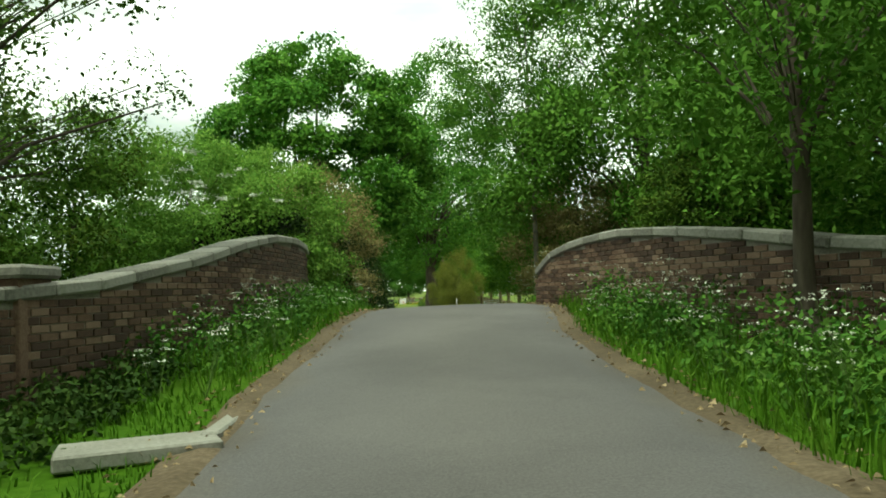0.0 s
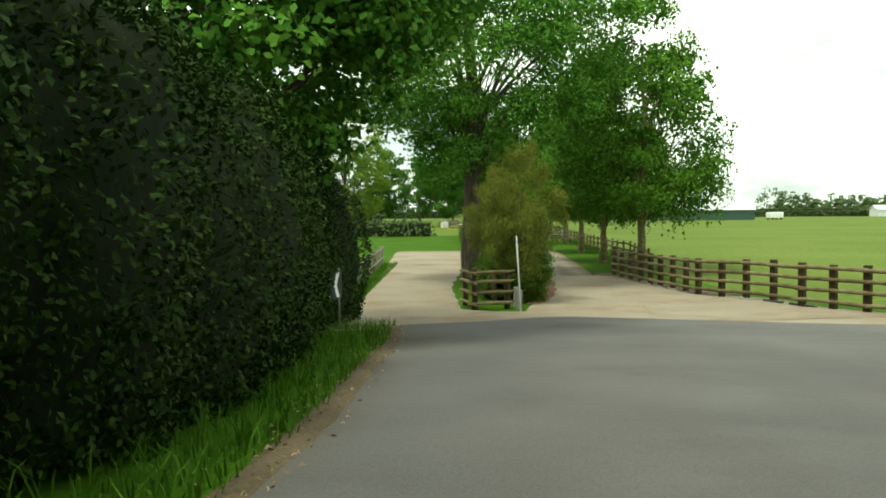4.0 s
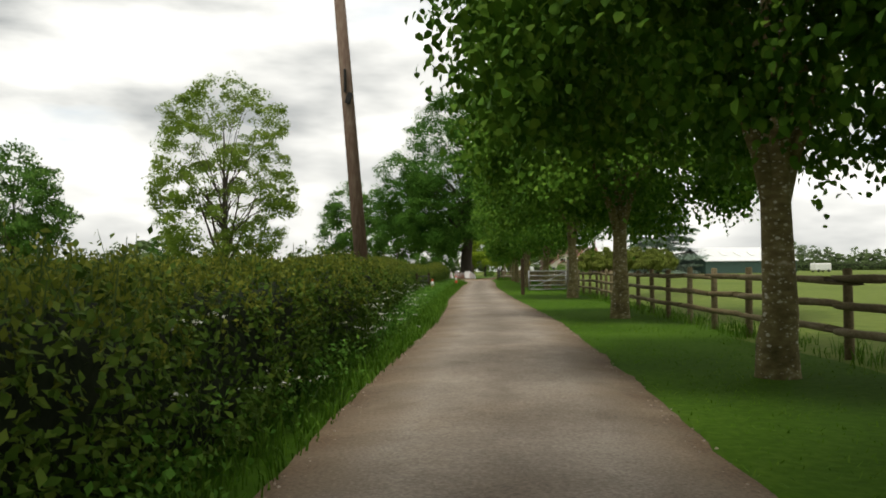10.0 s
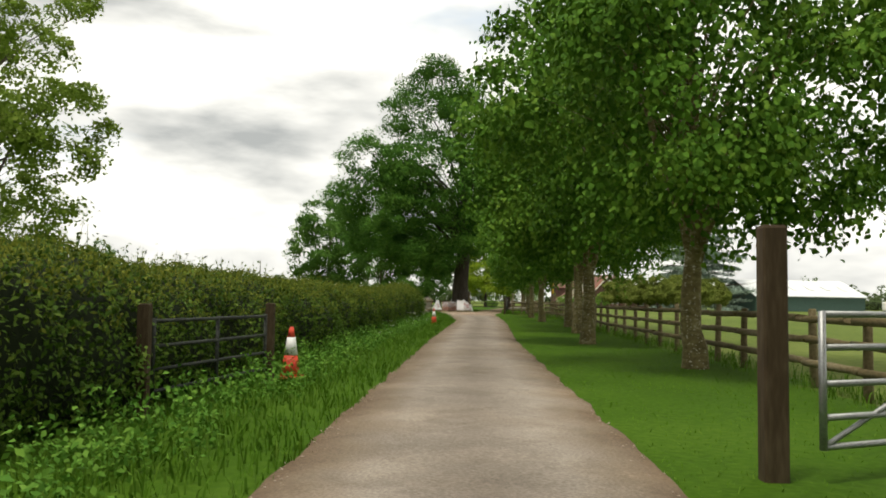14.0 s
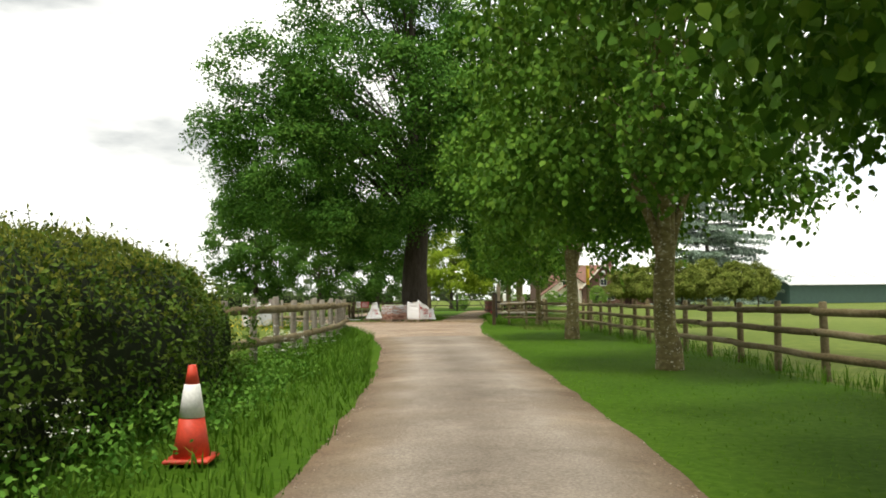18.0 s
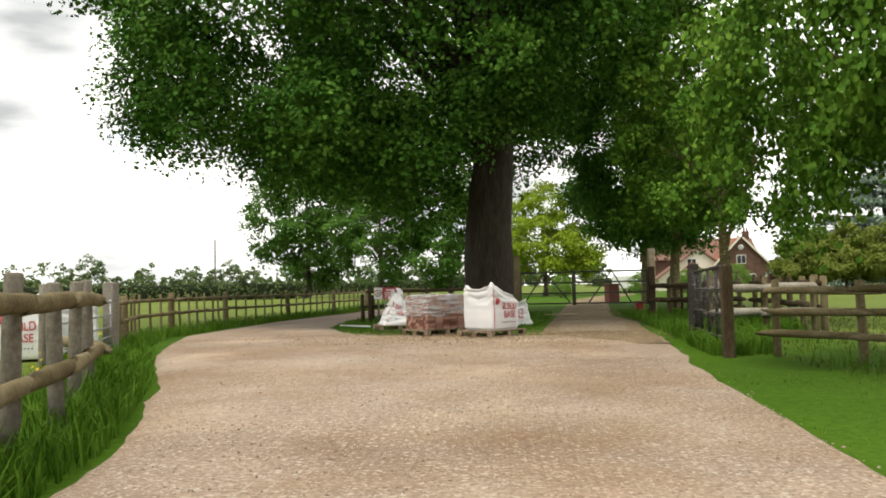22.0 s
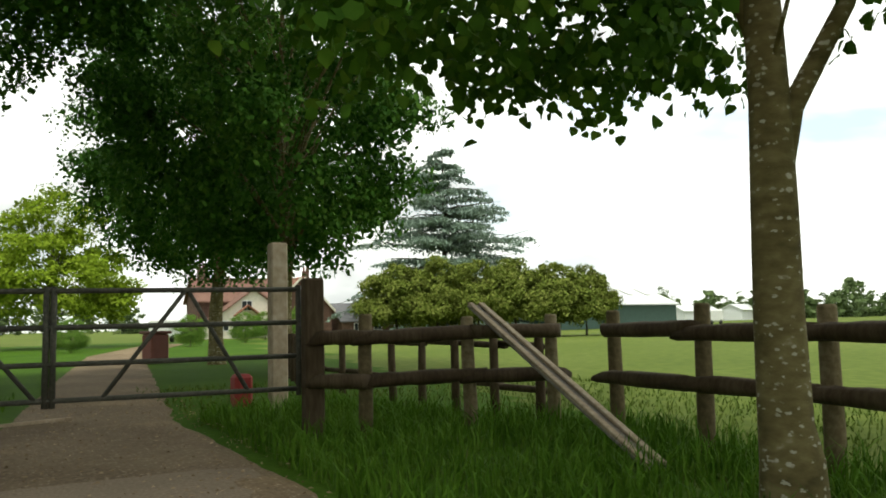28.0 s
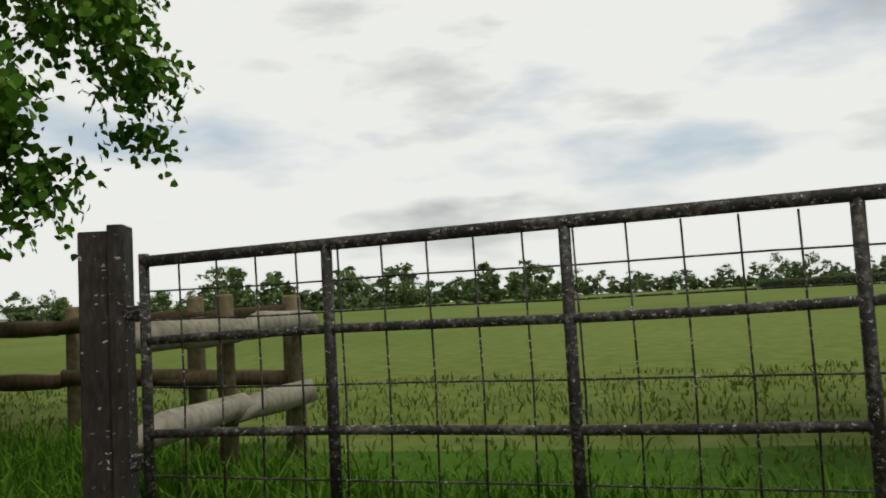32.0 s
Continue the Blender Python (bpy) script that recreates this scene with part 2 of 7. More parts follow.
PETAL = leaf_mat("white_umbels", [(0.45, 0.47, 0.38), (0.65, 0.66, 0.58), (0.8, 0.8, 0.74)], 2.0)
STEM = ramp_mat("green_stems", [(0.06, 0.10, 0.025), (0.10, 0.15, 0.04)], 3.0)


def plain(name, col, rough=0.6, metal=0.0):
    return ramp_mat(name, [tuple(c * 0.8 for c in col), col, tuple(min(1, c * 1.15) for c in col)], 3.0, rough, 0.15, 40) if not metal else metal_mat(name, col, rough)


def metal_mat(name, col, rough):
    m = ramp_mat(name, [tuple(c * 0.6 for c in col), col], 5.0, rough, 0.1, 60)
    m.node_tree.nodes["Principled BSDF"].inputs["Metallic"].default_value = 0.8
    return m


GALV = metal_mat("galvanised_steel", (0.42, 0.43, 0.43), 0.5)
RUST_PAINT = ramp_mat("old_black_paint", [(0.012, 0.011, 0.010), (0.03, 0.027, 0.024), (0.16, 0.15, 0.13)], 6.0, 0.7, 0.4, 45)
WHITE = plain("white_paint", (0.75, 0.75, 0.73), 0.5)
BAG = ramp_mat("white_woven_plastic", [(0.58, 0.58, 0.58), (0.69, 0.69, 0.695), (0.77, 0.77, 0.775)], 1.5, 0.55, 0.1, 160)
RED = plain("red_print", (0.45, 0.06, 0.07), 0.6)
ORANGE = plain("cone_red_orange", (0.6, 0.065, 0.035), 0.5)
BLACK = plain("black_rubber", (0.02, 0.02, 0.02), 0.6)
ROOF_TILE = ramp_mat("clay_roof", [(0.16, 0.07, 0.045), (0.24, 0.11, 0.07), (0.3, 0.15, 0.1)], 1.0, 0.85, 0.4, 12)
ROOF_BROWN = ramp_mat("brown_tile_roof", [(0.13, 0.072, 0.055), (0.19, 0.105, 0.08), (0.25, 0.145, 0.11)], 1.0, 0.85, 0.4, 12)
SLATE = ramp_mat("slate_roof", [(0.10, 0.10, 0.11), (0.15, 0.15, 0.16), (0.2, 0.2, 0.21)], 1.0, 0.7, 0.3, 12)
RENDERED = plain("cream_render", (0.68, 0.64, 0.54), 0.85)
GREEN_SHEET = plain("dark_green_sheeting", (0.05, 0.09, 0.075), 0.6)
PALE_SHEET = plain("pale_roof_sheet", (0.66, 0.68, 0.68), 0.5)
GLASS_DARK = plain("dark_window_glass", (0.03, 0.035, 0.04), 0.1)



def across(m, stops):
    """Wear that follows a strip's length: stops of (place across from 0 to 1, colour) multiply the colour."""
    n, l = m.node_tree.nodes, m.node_tree.links
    b = n["Principled BSDF"]
    src = b.inputs["Base Color"].links[0].from_socket
    uv, sep, nz, ad = n.new("ShaderNodeUVMap"), n.new("ShaderNodeSeparateXYZ"), n.new("ShaderNodeTexNoise"), n.new("ShaderNodeMath")
    nz.inputs["Scale"].default_value, nz.inputs["Detail"].default_value = 1.3, 7.0
    co = n.new("ShaderNodeTexCoord")
    l.new(co.outputs["Object"], nz.inputs["Vector"])
    l.new(uv.outputs["UV"], sep.inputs[0])
    ad.operation = "MULTIPLY_ADD"
    ad.inputs[1].default_value = 0.24
    l.new(nz.outputs["Fac"], ad.inputs[0])
    l.new(sep.outputs["X"], ad.inputs[2])
    sb = n.new("ShaderNodeMath")
    sb.operation = "SUBTRACT"
    sb.inputs[1].default_value = 0.12
    l.new(ad.outputs[0], sb.inputs[0])
    r = n.new("ShaderNodeValToRGB")
    while len(r.color_ramp.elements) < len(stops):
        r.color_ramp.elements.new(0.5)
    for e, (p, c) in zip(r.color_ramp.elements, stops):
        e.position, e.color = p, (*c, 1)
    mx = n.new("ShaderNodeMix")
    mx.data_type, mx.blend_type = "RGBA", "MULTIPLY"
    mx.inputs[0].default_value = 1.0
    l.new(sb.outputs[0], r.inputs["Fac"])
    l.new(src, mx.inputs[6])
    l.new(r.outputs["Color"], mx.inputs[7])
    l.new(mx.outputs[2], b.inputs["Base Color"])


def patches(m, scale, col, lo, hi):
    """Broad irregular stains of another tone, such as trodden-in soil."""
    n, l = m.node_tree.nodes, m.node_tree.links
    b = n["Principled BSDF"]
    src = b.inputs["Base Color"].links[0].from_socket
    co, nz, mr, mx = n.new("ShaderNodeTexCoord"), n.new("ShaderNodeTexNoise"), n.new("ShaderNodeMapRange"), n.new("ShaderNodeMix")
    nz.inputs["Scale"].default_value, nz.inputs["Detail"].default_value, nz.inputs["Roughness"].default_value = scale, 9.0, 0.68
    mr.inputs["From Min"].default_value, mr.inputs["From Max"].default_value = lo, hi
    mx.data_type, mx.blend_type = "RGBA", "MULTIPLY"
    mx.inputs[7].default_value = (*col, 1)
    l.new(co.outputs["Object"], nz.inputs["Vector"])
    l.new(nz.outputs["Fac"], mr.inputs["Value"])
    l.new(mr.outputs["Result"], mx.inputs[0])
    l.new(src, mx.inputs[6])
    l.new(mx.outputs[2], b.inputs["Base Color"])


def flecks(m, scale, col, size, few):
    """Small pale spots, such as lichen, in some of the cells of a scattered pattern."""
    n, l = m.node_tree.nodes, m.node_tree.links
    b = n["Principled BSDF"]
    src = b.inputs["Base Color"].links[0].from_socket
    co, mp, nz, ad = n.new("ShaderNodeTexCoord"), n.new("ShaderNodeMapping"), n.new("ShaderNodeTexNoise"), n.new("ShaderNodeVectorMath")
    mp.inputs["Scale"].default_value = (1, 1, 1.7)
    nz.inputs["Scale"].default_value, nz.inputs["Detail"].default_value = scale * 2.5, 3.0
    ad.operation = "MULTIPLY_ADD"
    ad.inputs[1].default_value = (0.05, 0.05, 0.05)
    vo = n.new("ShaderNodeTexVoronoi")
    vo.inputs["Scale"].default_value = scale
    l.new(co.outputs["Object"], mp.inputs["Vector"])
    l.new(mp.outputs["Vector"], nz.inputs["Vector"])
    l.new(nz.outputs["Color"], ad.inputs[0])
    l.new(mp.outputs["Vector"], ad.inputs[2])
    l.new(ad.outputs[0], vo.inputs["Vector"])
    mr, sp, gt, mu, mx = n.new("ShaderNodeMapRange"), n.new("ShaderNodeSeparateColor"), n.new("ShaderNodeMapRange"), n.new("ShaderNodeMath"), n.new("ShaderNodeMix")
    mr.inputs["From Min"].default_value, mr.inputs["From Max"].default_value = size, size * 0.7
    gt.inputs["From Min"].default_value, gt.inputs["From Max"].default_value = few, few + 0.08
    mu.operation = "MULTIPLY"
    mx.data_type = "RGBA"
    mx.inputs[7].default_value = (*col, 1)
    l.new(vo.outputs["Distance"], mr.inputs["Value"])
    l.new(vo.outputs["Color"], sp.inputs[0])
    l.new(sp.outputs[0], gt.inputs["Value"])
    l.new(mr.outputs["Result"], mu.inputs[0])
    l.new(gt.outputs["Result"], mu.inputs[1])
    l.new(mu.outputs[0], mx.inputs[0])
    l.new(src, mx.inputs[6])
    l.new(mx.outputs[2], b.inputs["Base Color"])


flecks(LIME_BARK, 9.0, (0.4, 0.38, 0.3), 0.3, 0.68)
flecks(LIME_BARK, 17.0, (0.34, 0.33, 0.25), 0.33, 0.5)
flecks(GRAVEL, 16.0, (0.42, 0.36, 0.29), 0.36, 0.55)
flecks(GRAVEL, 26.0, (0.15, 0.11, 0.08), 0.34, 0.55)
flecks(GRAVEL, 34.0, (0.46, 0.41, 0.34), 0.38, 0.5)
patches(GRAVEL, 0.4, (0.84, 0.74, 0.64), 0.46, 0.66)
patches(GRAVEL, 0.23, (0.86, 0.8, 0.72), 0.5, 0.68)
patches(GRAVEL, 0.3, (1.22, 1.2, 1.18), 0.54, 0.64)
patches(DRIVE, 0.3, (0.84, 0.8, 0.75), 0.48, 0.66)
patches(DRIVE, 0.8, (1.14, 1.14, 1.13), 0.52, 0.62)
patches(DRIVE, 1.7, (0.86, 0.85, 0.84), 0.52, 0.62)
flecks(TRACK, 20.0, (0.3, 0.24, 0.165), 0.34, 0.55)
patches(TRACK, 0.5, (1.3, 1.28, 1.24), 0.52, 0.62)
patches(CONCRETE, 0.35, (0.78, 0.68, 0.56), 0.5, 0.66)
patches(ASPHALT, 0.3, (0.85, 0.85, 0.85), 0.5, 0.62)
across(DRIVE, [(0.0, (0.62, 0.5, 0.38)), (0.12, (0.85, 0.78, 0.68)), (0.26, (1.12, 1.12, 1.12)), (0.5, (0.82, 0.8, 0.78)), (0.74, (1.12, 1.12, 1.12)), (0.9, (0.85, 0.78, 0.68)), (1.0, (0.62, 0.5, 0.38))])
across(ASPHALT, [(0.0, (0.95, 0.9, 0.8)), (0.1, (1, 1, 1)), (0.5, (1.05, 1.04, 1.0)), (0.9, (1, 1, 1)), (1.0, (0.95, 0.9, 0.8))])

# ---- helpers ----


def mesh_of(name, verts, faces, mat, smooth=False):
    me = bpy.data.meshes.new(name)
    me.from_pydata([tuple(v) for v in verts], [], faces)
    me.materials.append(mat)
    if smooth:
        me.shade_smooth()
    me.update()
    return me


def quads(name, V, mat, smooth=False):
    """A mesh of loose four-cornered pieces from an array of N x 4 x 3."""
    V = np.asarray(V, dtype=np.float32).reshape(-1, 4, 3)
    k = len(V)
    me = bpy.data.meshes.new(name)
    me.vertices.add(4 * k)
    me.loops.add(4 * k)
    me.polygons.add(k)
    me.vertices.foreach_set("co", V.ravel())
    me.loops.foreach_set("vertex_index", np.arange(4 * k, dtype=np.int32))
    me.polygons.foreach_set("loop_start", np.arange(0, 4 * k, 4, dtype=np.int32))
    me.materials.append(mat)
    me.update(calc_edges=True)
    if smooth:
        me.shade_smooth()
    return me


def rounded_leaves(name, V, mat):
    """Near leaves: each four-cornered leaf given a rounded, short-pointed outline."""
    V = np.asarray(V, dtype=np.float32).reshape(-1, 4, 3)
    ax, wd, c = (V[:, 2] - V[:, 0]), (V[:, 1] - V[:, 3]), (V[:, 0] + V[:, 2]) / 2
    up = (V[:, 1] + V[:, 3]) / 2 - c
    T = np.stack([c - ax * 0.42, c - ax * 0.22 + wd * 0.46 + up, c + ax * 0.14 + wd * 0.42 + up, c + ax * 0.52, c + ax * 0.14 - wd * 0.42 + up, c - ax * 0.22 - wd * 0.46 + up], 1)
    k = len(T)
    me = bpy.data.meshes.new(name)
    me.vertices.add(6 * k)
    me.loops.add(6 * k)
    me.polygons.add(k)
    me.vertices.foreach_set("co", T.ravel())
    me.loops.foreach_set("vertex_index", np.arange(6 * k, dtype=np.int32))
    me.polygons.foreach_set("loop_start", np.arange(0, 6 * k, 6, dtype=np.int32))
    me.materials.append(mat)
    me.update(calc_edges=True)
    return me


def three_cornered(name, V, mat):
    """Far leaves: the pointed half of each four-cornered leaf, drawn out to its full length."""
    V = np.asarray(V, dtype=np.float32).reshape(-1, 4, 3)
    T = np.stack([V[:, 1] + (V[:, 0] - V[:, 2]) * 0.35, V[:, 2], V[:, 3] + (V[:, 0] - V[:, 2]) * 0.35], 1)
    k = len(T)
    me = bpy.data.meshes.new(name)
    me.vertices.add(3 * k)
    me.loops.add(3 * k)
    me.polygons.add(k)
    me.vertices.foreach_set("co", T.ravel())
    me.loops.foreach_set("vertex_index", np.arange(3 * k, dtype=np.int32))
    me.polygons.foreach_set("loop_start", np.arange(0, 3 * k, 3, dtype=np.int32))
    me.materials.append(mat)
    me.update(calc_edges=True)
    return me


def thing(name, label, category, at=(0, 0, 0), turn=0.0, group="", kind=""):
    ob = new(name)
    ob.empty_display_size = 0.2
    ob.matrix_basis = pose(*at, 0, 0, turn)
    return tagged(ob, label, category, group, kind)


def part(name, me, parent, label="", m=None):
    ob = new(name, me)
    ob.parent = parent
    if m is not None:
        ob.matrix_basis = m
    return tagged(ob, label)


def solid(name, me, label, category, kind="", m=None, group=""):
    ob = new(name, me)
    if m is not None:
        ob.matrix_basis = m
    return tagged(ob, label, category, group, kind)


def bm_mesh(name, bm, mat, smooth=False):
    me = bpy.data.meshes.new(name)
    bm.to_mesh(me)
    bm.free()
    me.materials.append(mat)
    if smooth:
        me.shade_smooth()
    return me


def box_mesh(name, sx, sy, sz, mat, bevel=0.01, rough=0.0, seed=0, cuts=0, base=True):
    """A block with softened, slightly uneven edges, standing on its base."""
    bm = bmesh.new()
    bmesh.ops.create_cube(bm, size=1.0)
    for v in bm.verts:
        v.co = Vector((v.co.x * sx, v.co.y * sy, (v.co.z + (0.5 if base else 0)) * sz))
    if cuts:
        bmesh.ops.subdivide_edges(bm, edges=[e for e in bm.edges], cuts=cuts, use_grid_fill=True)
    if bevel and not cuts:
        bmesh.ops.bevel(bm, geom=list(bm.edges), offset=bevel, segments=1, affect="EDGES")
    if rough:
        for v in bm.verts:
            v.co += Vector(noise.noise_vector(v.co * 3.1 + Vector((seed * 7.7, 0, 0)))) * rough
    return bm_mesh(name, bm, mat)


def tube(V, Fc, pts, radii, sides=8, cap=True):
    """Adds a tapering round length along pts to the lists V and Fc."""
    start = len(V)
    pts = [Vector(p) for p in pts]
    for i, (p, r) in enumerate(zip(pts, radii)):
        d = (pts[min(i + 1, len(pts) - 1)] - pts[max(i - 1, 0)]).normalized()
        a = d.orthogonal().normalized() if abs(d.z) < 0.99 else Vector((1, 0, 0))
        if abs(d.z) < 0.99:
            a = d.cross(Vector((0, 0, 1))).normalized()
        b = d.cross(a)
        for k in range(sides):
            an = 2 * math.pi * k / sides
            V.append(p + (a * math.cos(an) + b * math.sin(an)) * r)
    for i in range(len(pts) - 1):
        for k in range(sides):
            k2 = (k + 1) % sides
            Fc.append((start + i * sides + k, start + i * sides + k2, start + (i + 1) * sides + k2, start + (i + 1) * sides + k))
    if cap:
        Fc.append(tuple(start + k for k in range(sides))[::-1])
        Fc.append(tuple(start + (len(pts) - 1) * sides + k for k in range(sides)))


def tube_mesh(name, pts, radii, mat, sides=8, smooth=True):
    V, Fc = [], []
    tube(V, Fc, pts, radii, sides)
    return mesh_of(name, V, Fc, mat, smooth)


def leaf_quads(C, size, rng, droop=0.0, wide=0.55, flat=0.3, out=None):
    """Leaves at the places C: pointed, turned every way, hanging a little."""
    k = len(C)
    a = rng.normal(size=(k, 3))
    a[:, 2] = a[:, 2] * (1 - 0.5 * droop) - droop
    a /= np.linalg.norm(a, axis=1)[:, None] + 1e-9
    nrm = rng.normal(size=(k, 3))
    nrm[:, 2] += flat * 3
    if out is not None:
        nrm = nrm * 0.55 + out * 1.3
    b = np.cross(a, nrm)
    b /= np.linalg.norm(b, axis=1)[:, None] + 1e-9
    s = (size * rng.uniform(0.65, 1.3, k))[:, None]
    up = np.cross(b, a) * s * 0.12
    return np.stack([C - a * s * 0.5, C + b * s * wide * 0.5 + up, C + a * s * 0.5, C - b * s * wide * 0.5 + up], 1)

# ---- ground ----
PROF_Y = [-400, -60, -40, -24, -20.5, -15.4, -12.2, -9.8, -8.2, -6.3, -4.5, -3, -1, 1, 4, 6.7, 9.6, 12.5, 15.4, 18.3, 21, 24]
PROF_Z = [0, 0.8, 1.1, 1.42, 1.52, 1.68, 1.88, 2.08, 2.24, 2.34, 2.35, 2.29, 2.08, 1.83, 1.42, 1.2, 0.97, 0.75, 0.55, 0.36, 0.14, 0]


def road_z(y):
    """Height of the lane over the hump of the bridge and down to the yard."""
    return float(np.interp(y, PROF_Y, PROF_Z))


def ground_z(x, y):
    z = road_z(y)
    if y < 24:
        away = max(0.0, abs(x - 1.2) - 5.5)
        z *= max(0.0, 1 - away / 14)
    return z + rise(x, y)


def rise(x, y):
    """The paving and field lift a little toward the dark fence."""
    if y > 20 and x > 8.5:
        return 0.16 * min(1.0, (x - 8.5) / 2) * max(0.0, 1 - abs(y - 26) / 9)
    return 0.0


DRIVE_L = [(30, 3.9), (34, 4.55), (37, 4.62), (45, 4.78), (55, 5.28), (62, 5.42), (70, 5.42), (85, 5.85), (95, 6.1), (102, 6.35), (112, 6.75), (118, 6.85), (126, 6.6), (131, 6.1)]
DRIVE_R = [(30, 8.0), (34, 7.4), (37, 7.0), (45, 7.55), (55, 8.05), (62, 8.12), (70, 8.15), (85, 8.45), (95, 8.65), (102, 9.0), (112, 9.5), (118, 9.72), (126, 9.85), (131, 9.95)]


def at_y(table, y):
    return float(np.interp(y, [r[0] for r in table], [r[1] for r in table]))


def wander(y, seed, amp=0.07):
    return amp * (noise.noise(Vector((y * 0.9, seed, 0))) + 0.6 * noise.noise(Vector((y * 3.1, seed, 4))))


def ground_sheet():
    xs = np.concatenate([[-2500, -1200, -600, -300, -160, -90, -60, -40, -28, -20], np.arange(-15, 20.1, 0.5), [22, 25, 30, 38, 50, 70, 100, 160, 300, 600, 1200, 2500]])
    ys = np.concatenate([[-2500, -1000, -400, -160, -80, -55], np.arange(-45, 176, 0.5), [180, 186, 195, 210, 230, 260, 300, 360, 450, 600, 900, 1500, 2500]])
    V = []
    for y in ys:
        for x in xs:
            z = ground_z(x, y) + 0.022 * noise.noise(Vector((x * 0.8, y * 0.8, 1))) - 0.03
            V.append((x, y, z))
    w = len(xs)
    Fc = [(j * w + i, j * w + i + 1, (j + 1) * w + i + 1, (j + 1) * w + i) for j in range(len(ys) - 1) for i in range(w - 1)]
    me = mesh_of("ground", V, Fc, GRASS, True)
    me.materials.append(FIELD)
    for p in me.polygons:
        c = p.center
        far = c.x > at_y([(0, 40), (20, 15), (28, 10.5), (37, 10), (60, 11.2), (100, 13), (135, 14.5), (147, 14.5), (156, 16), (175, 20), (220, 30)], c.y) or c.x < at_y([(60, -25), (88, -25), (100, 1.5), (118, 3.0), (137, 3.2), (141, 1.8), (147, -1.2), (160, -3), (190, -3)], c.y) or c.y > 230
        p.material_index = 1 if far and c.y > 18 else 0
    solid("ground", me, "grass verges and open pasture around the lane", "ground", "structure")


def strip(name, left, right, ys, mat, label, lift=0.03, seed=1, cols=8, amp=0.07, crown=0.03, fade=0.0):
    """A surfaced strip between two wandering edges."""
    V = []
    for y in ys:
        a, b = at_y(left, y) + wander(y, seed, amp), at_y(right, y) + wander(y, seed + 9, amp)
        for i in range(cols + 1):
            u = i / cols
            edge = 0.022 if i in (0, cols) else 0
            V.append((a + (b - a) * u, y, road_z(y) + rise(a + (b - a) * u, y) + (lift + crown * (1 - (2 * u - 1) ** 2)) * (1 if fade <= 0 else min(1, 0.25 + (y - ys[0]) / fade)) - edge))
    w = cols + 1
    Fc = [(j * w + i, j * w + i + 1, (j + 1) * w + i + 1, (j + 1) * w + i) for j in range(len(ys) - 1) for i in range(cols)]
    me = mesh_of(name, V, Fc, mat, True)
    uv = me.uv_layers.new(name="across")
    for lp in me.loops:
        uv.data[lp.index].uv = ((lp.vertex_index % w) / cols, V[lp.vertex_index][1])
    return solid(name, me, label, "road", "structure")


ground_sheet()
ROAD_L = [(-45, -2.6), (-24, -1.9), (-15, -1.7), (-12.5, -1.7), (-9, -1.4), (-6, -1.15), (0, -0.78), (4, -0.7), (8, -0.5), (12, -0.5), (16, -0.45), (19, -0.65), (20.0, -0.6), (20.4, 0.0), (21.2, 1.4), (21.9, 2.9)]
ROAD_R = [(-45, 1.5), (-24, 1.6), (-16, 1.73), (-12, 1.7), (-9.5, 1.72), (-6, 2.2), (0, 2.15), (4, 3.15), (8, 4.6), (11, 6.0), (15, 11.5)]
strip("road", ROAD_L, [*ROAD_R[:-2], (12, 7.0), (15, 11.5), (17.6, 17), (18.6, 11), (19.6, 9.0), (20.6, 7.6), (21.3, 6.2), (21.9, 3.9)], list(np.arange(-45, 21.9, 0.25)), ASPHALT, "grey asphalt lane over a humped bridge", 0.034, 1)
strip("pavement", [(18, -2.4), (26, -2.35), (34, -2.5), (46, -3.0), (60, -3.5)], [(18, 14), (21, 12.7), (23.9, 11.2), (24.2, 2.2), (25, 0.9), (32, 0.6), (48, 1.6), (60, 1.6)], list(np.arange(18.5, 60, 0.25)), CONCRETE, "buff concrete apron of the farm track", 0.0, 4, crown=0.0)
strip("pavement_drive_mouth", [(24, 2.7), (26, 3.1), (29.2, 3.85), (35, 4.65), (36.9, 4.62)], [(20, 12.7), (23.8, 11.3), (26.4, 10.3), (28.4, 9.35), (30.2, 9.0), (33, 8.5), (36.2, 8.1), (36.9, 7.3)], list(np.arange(21, 36.95, 0.25)), CONCRETE, "buff concrete mouth of the drive", 0.008, 6, crown=0.0)
strip("drive", DRIVE_L, DRIVE_R, list(np.arange(36.5, 131, 0.25)), DRIVE, "worn stony drive with pale wheel tracks", 0.028, 8, fade=2.5)
strip("yard", [(128, 6.4), (131, 6.1), (137, 5.0), (141, 3.5), (145.3, 1.5), (148.5, 0.4), (152, -0.6), (160, -0.6), (175, 1.2), (190, 3)],
      [(128, 9.9), (135, 10.0), (137, 10.2), (142, 10.5), (146, 11.0), (148.9, 11.3), (149.7, 8.2), (150.4, 4.9), (152, 3.7), (155, 2.6), (160, 2.2), (175, 4), (190, 5.6)], list(np.arange(127.5, 190, 0.25)), GRAVEL, "stony gravel yard where the drive divides", 0.005, 11, 12, crown=0.01)
strip("drive_to_gate", [(146.5, 10.4), (148, 9.3), (150, 8.75), (152, 8.95), (155, 9.25), (161, 9.9), (170, 10.8), (190, 13), (215, 19)], [(147, 11.1), (152, 11.5), (155, 11.85), (160, 11.8), (170, 13), (190, 15.4), (215, 22)], list(np.arange(146.5, 215, 0.25)), TRACK, "stony drive running on to a field gate", 0.012, 13, crown=0.01, fade=5.0)


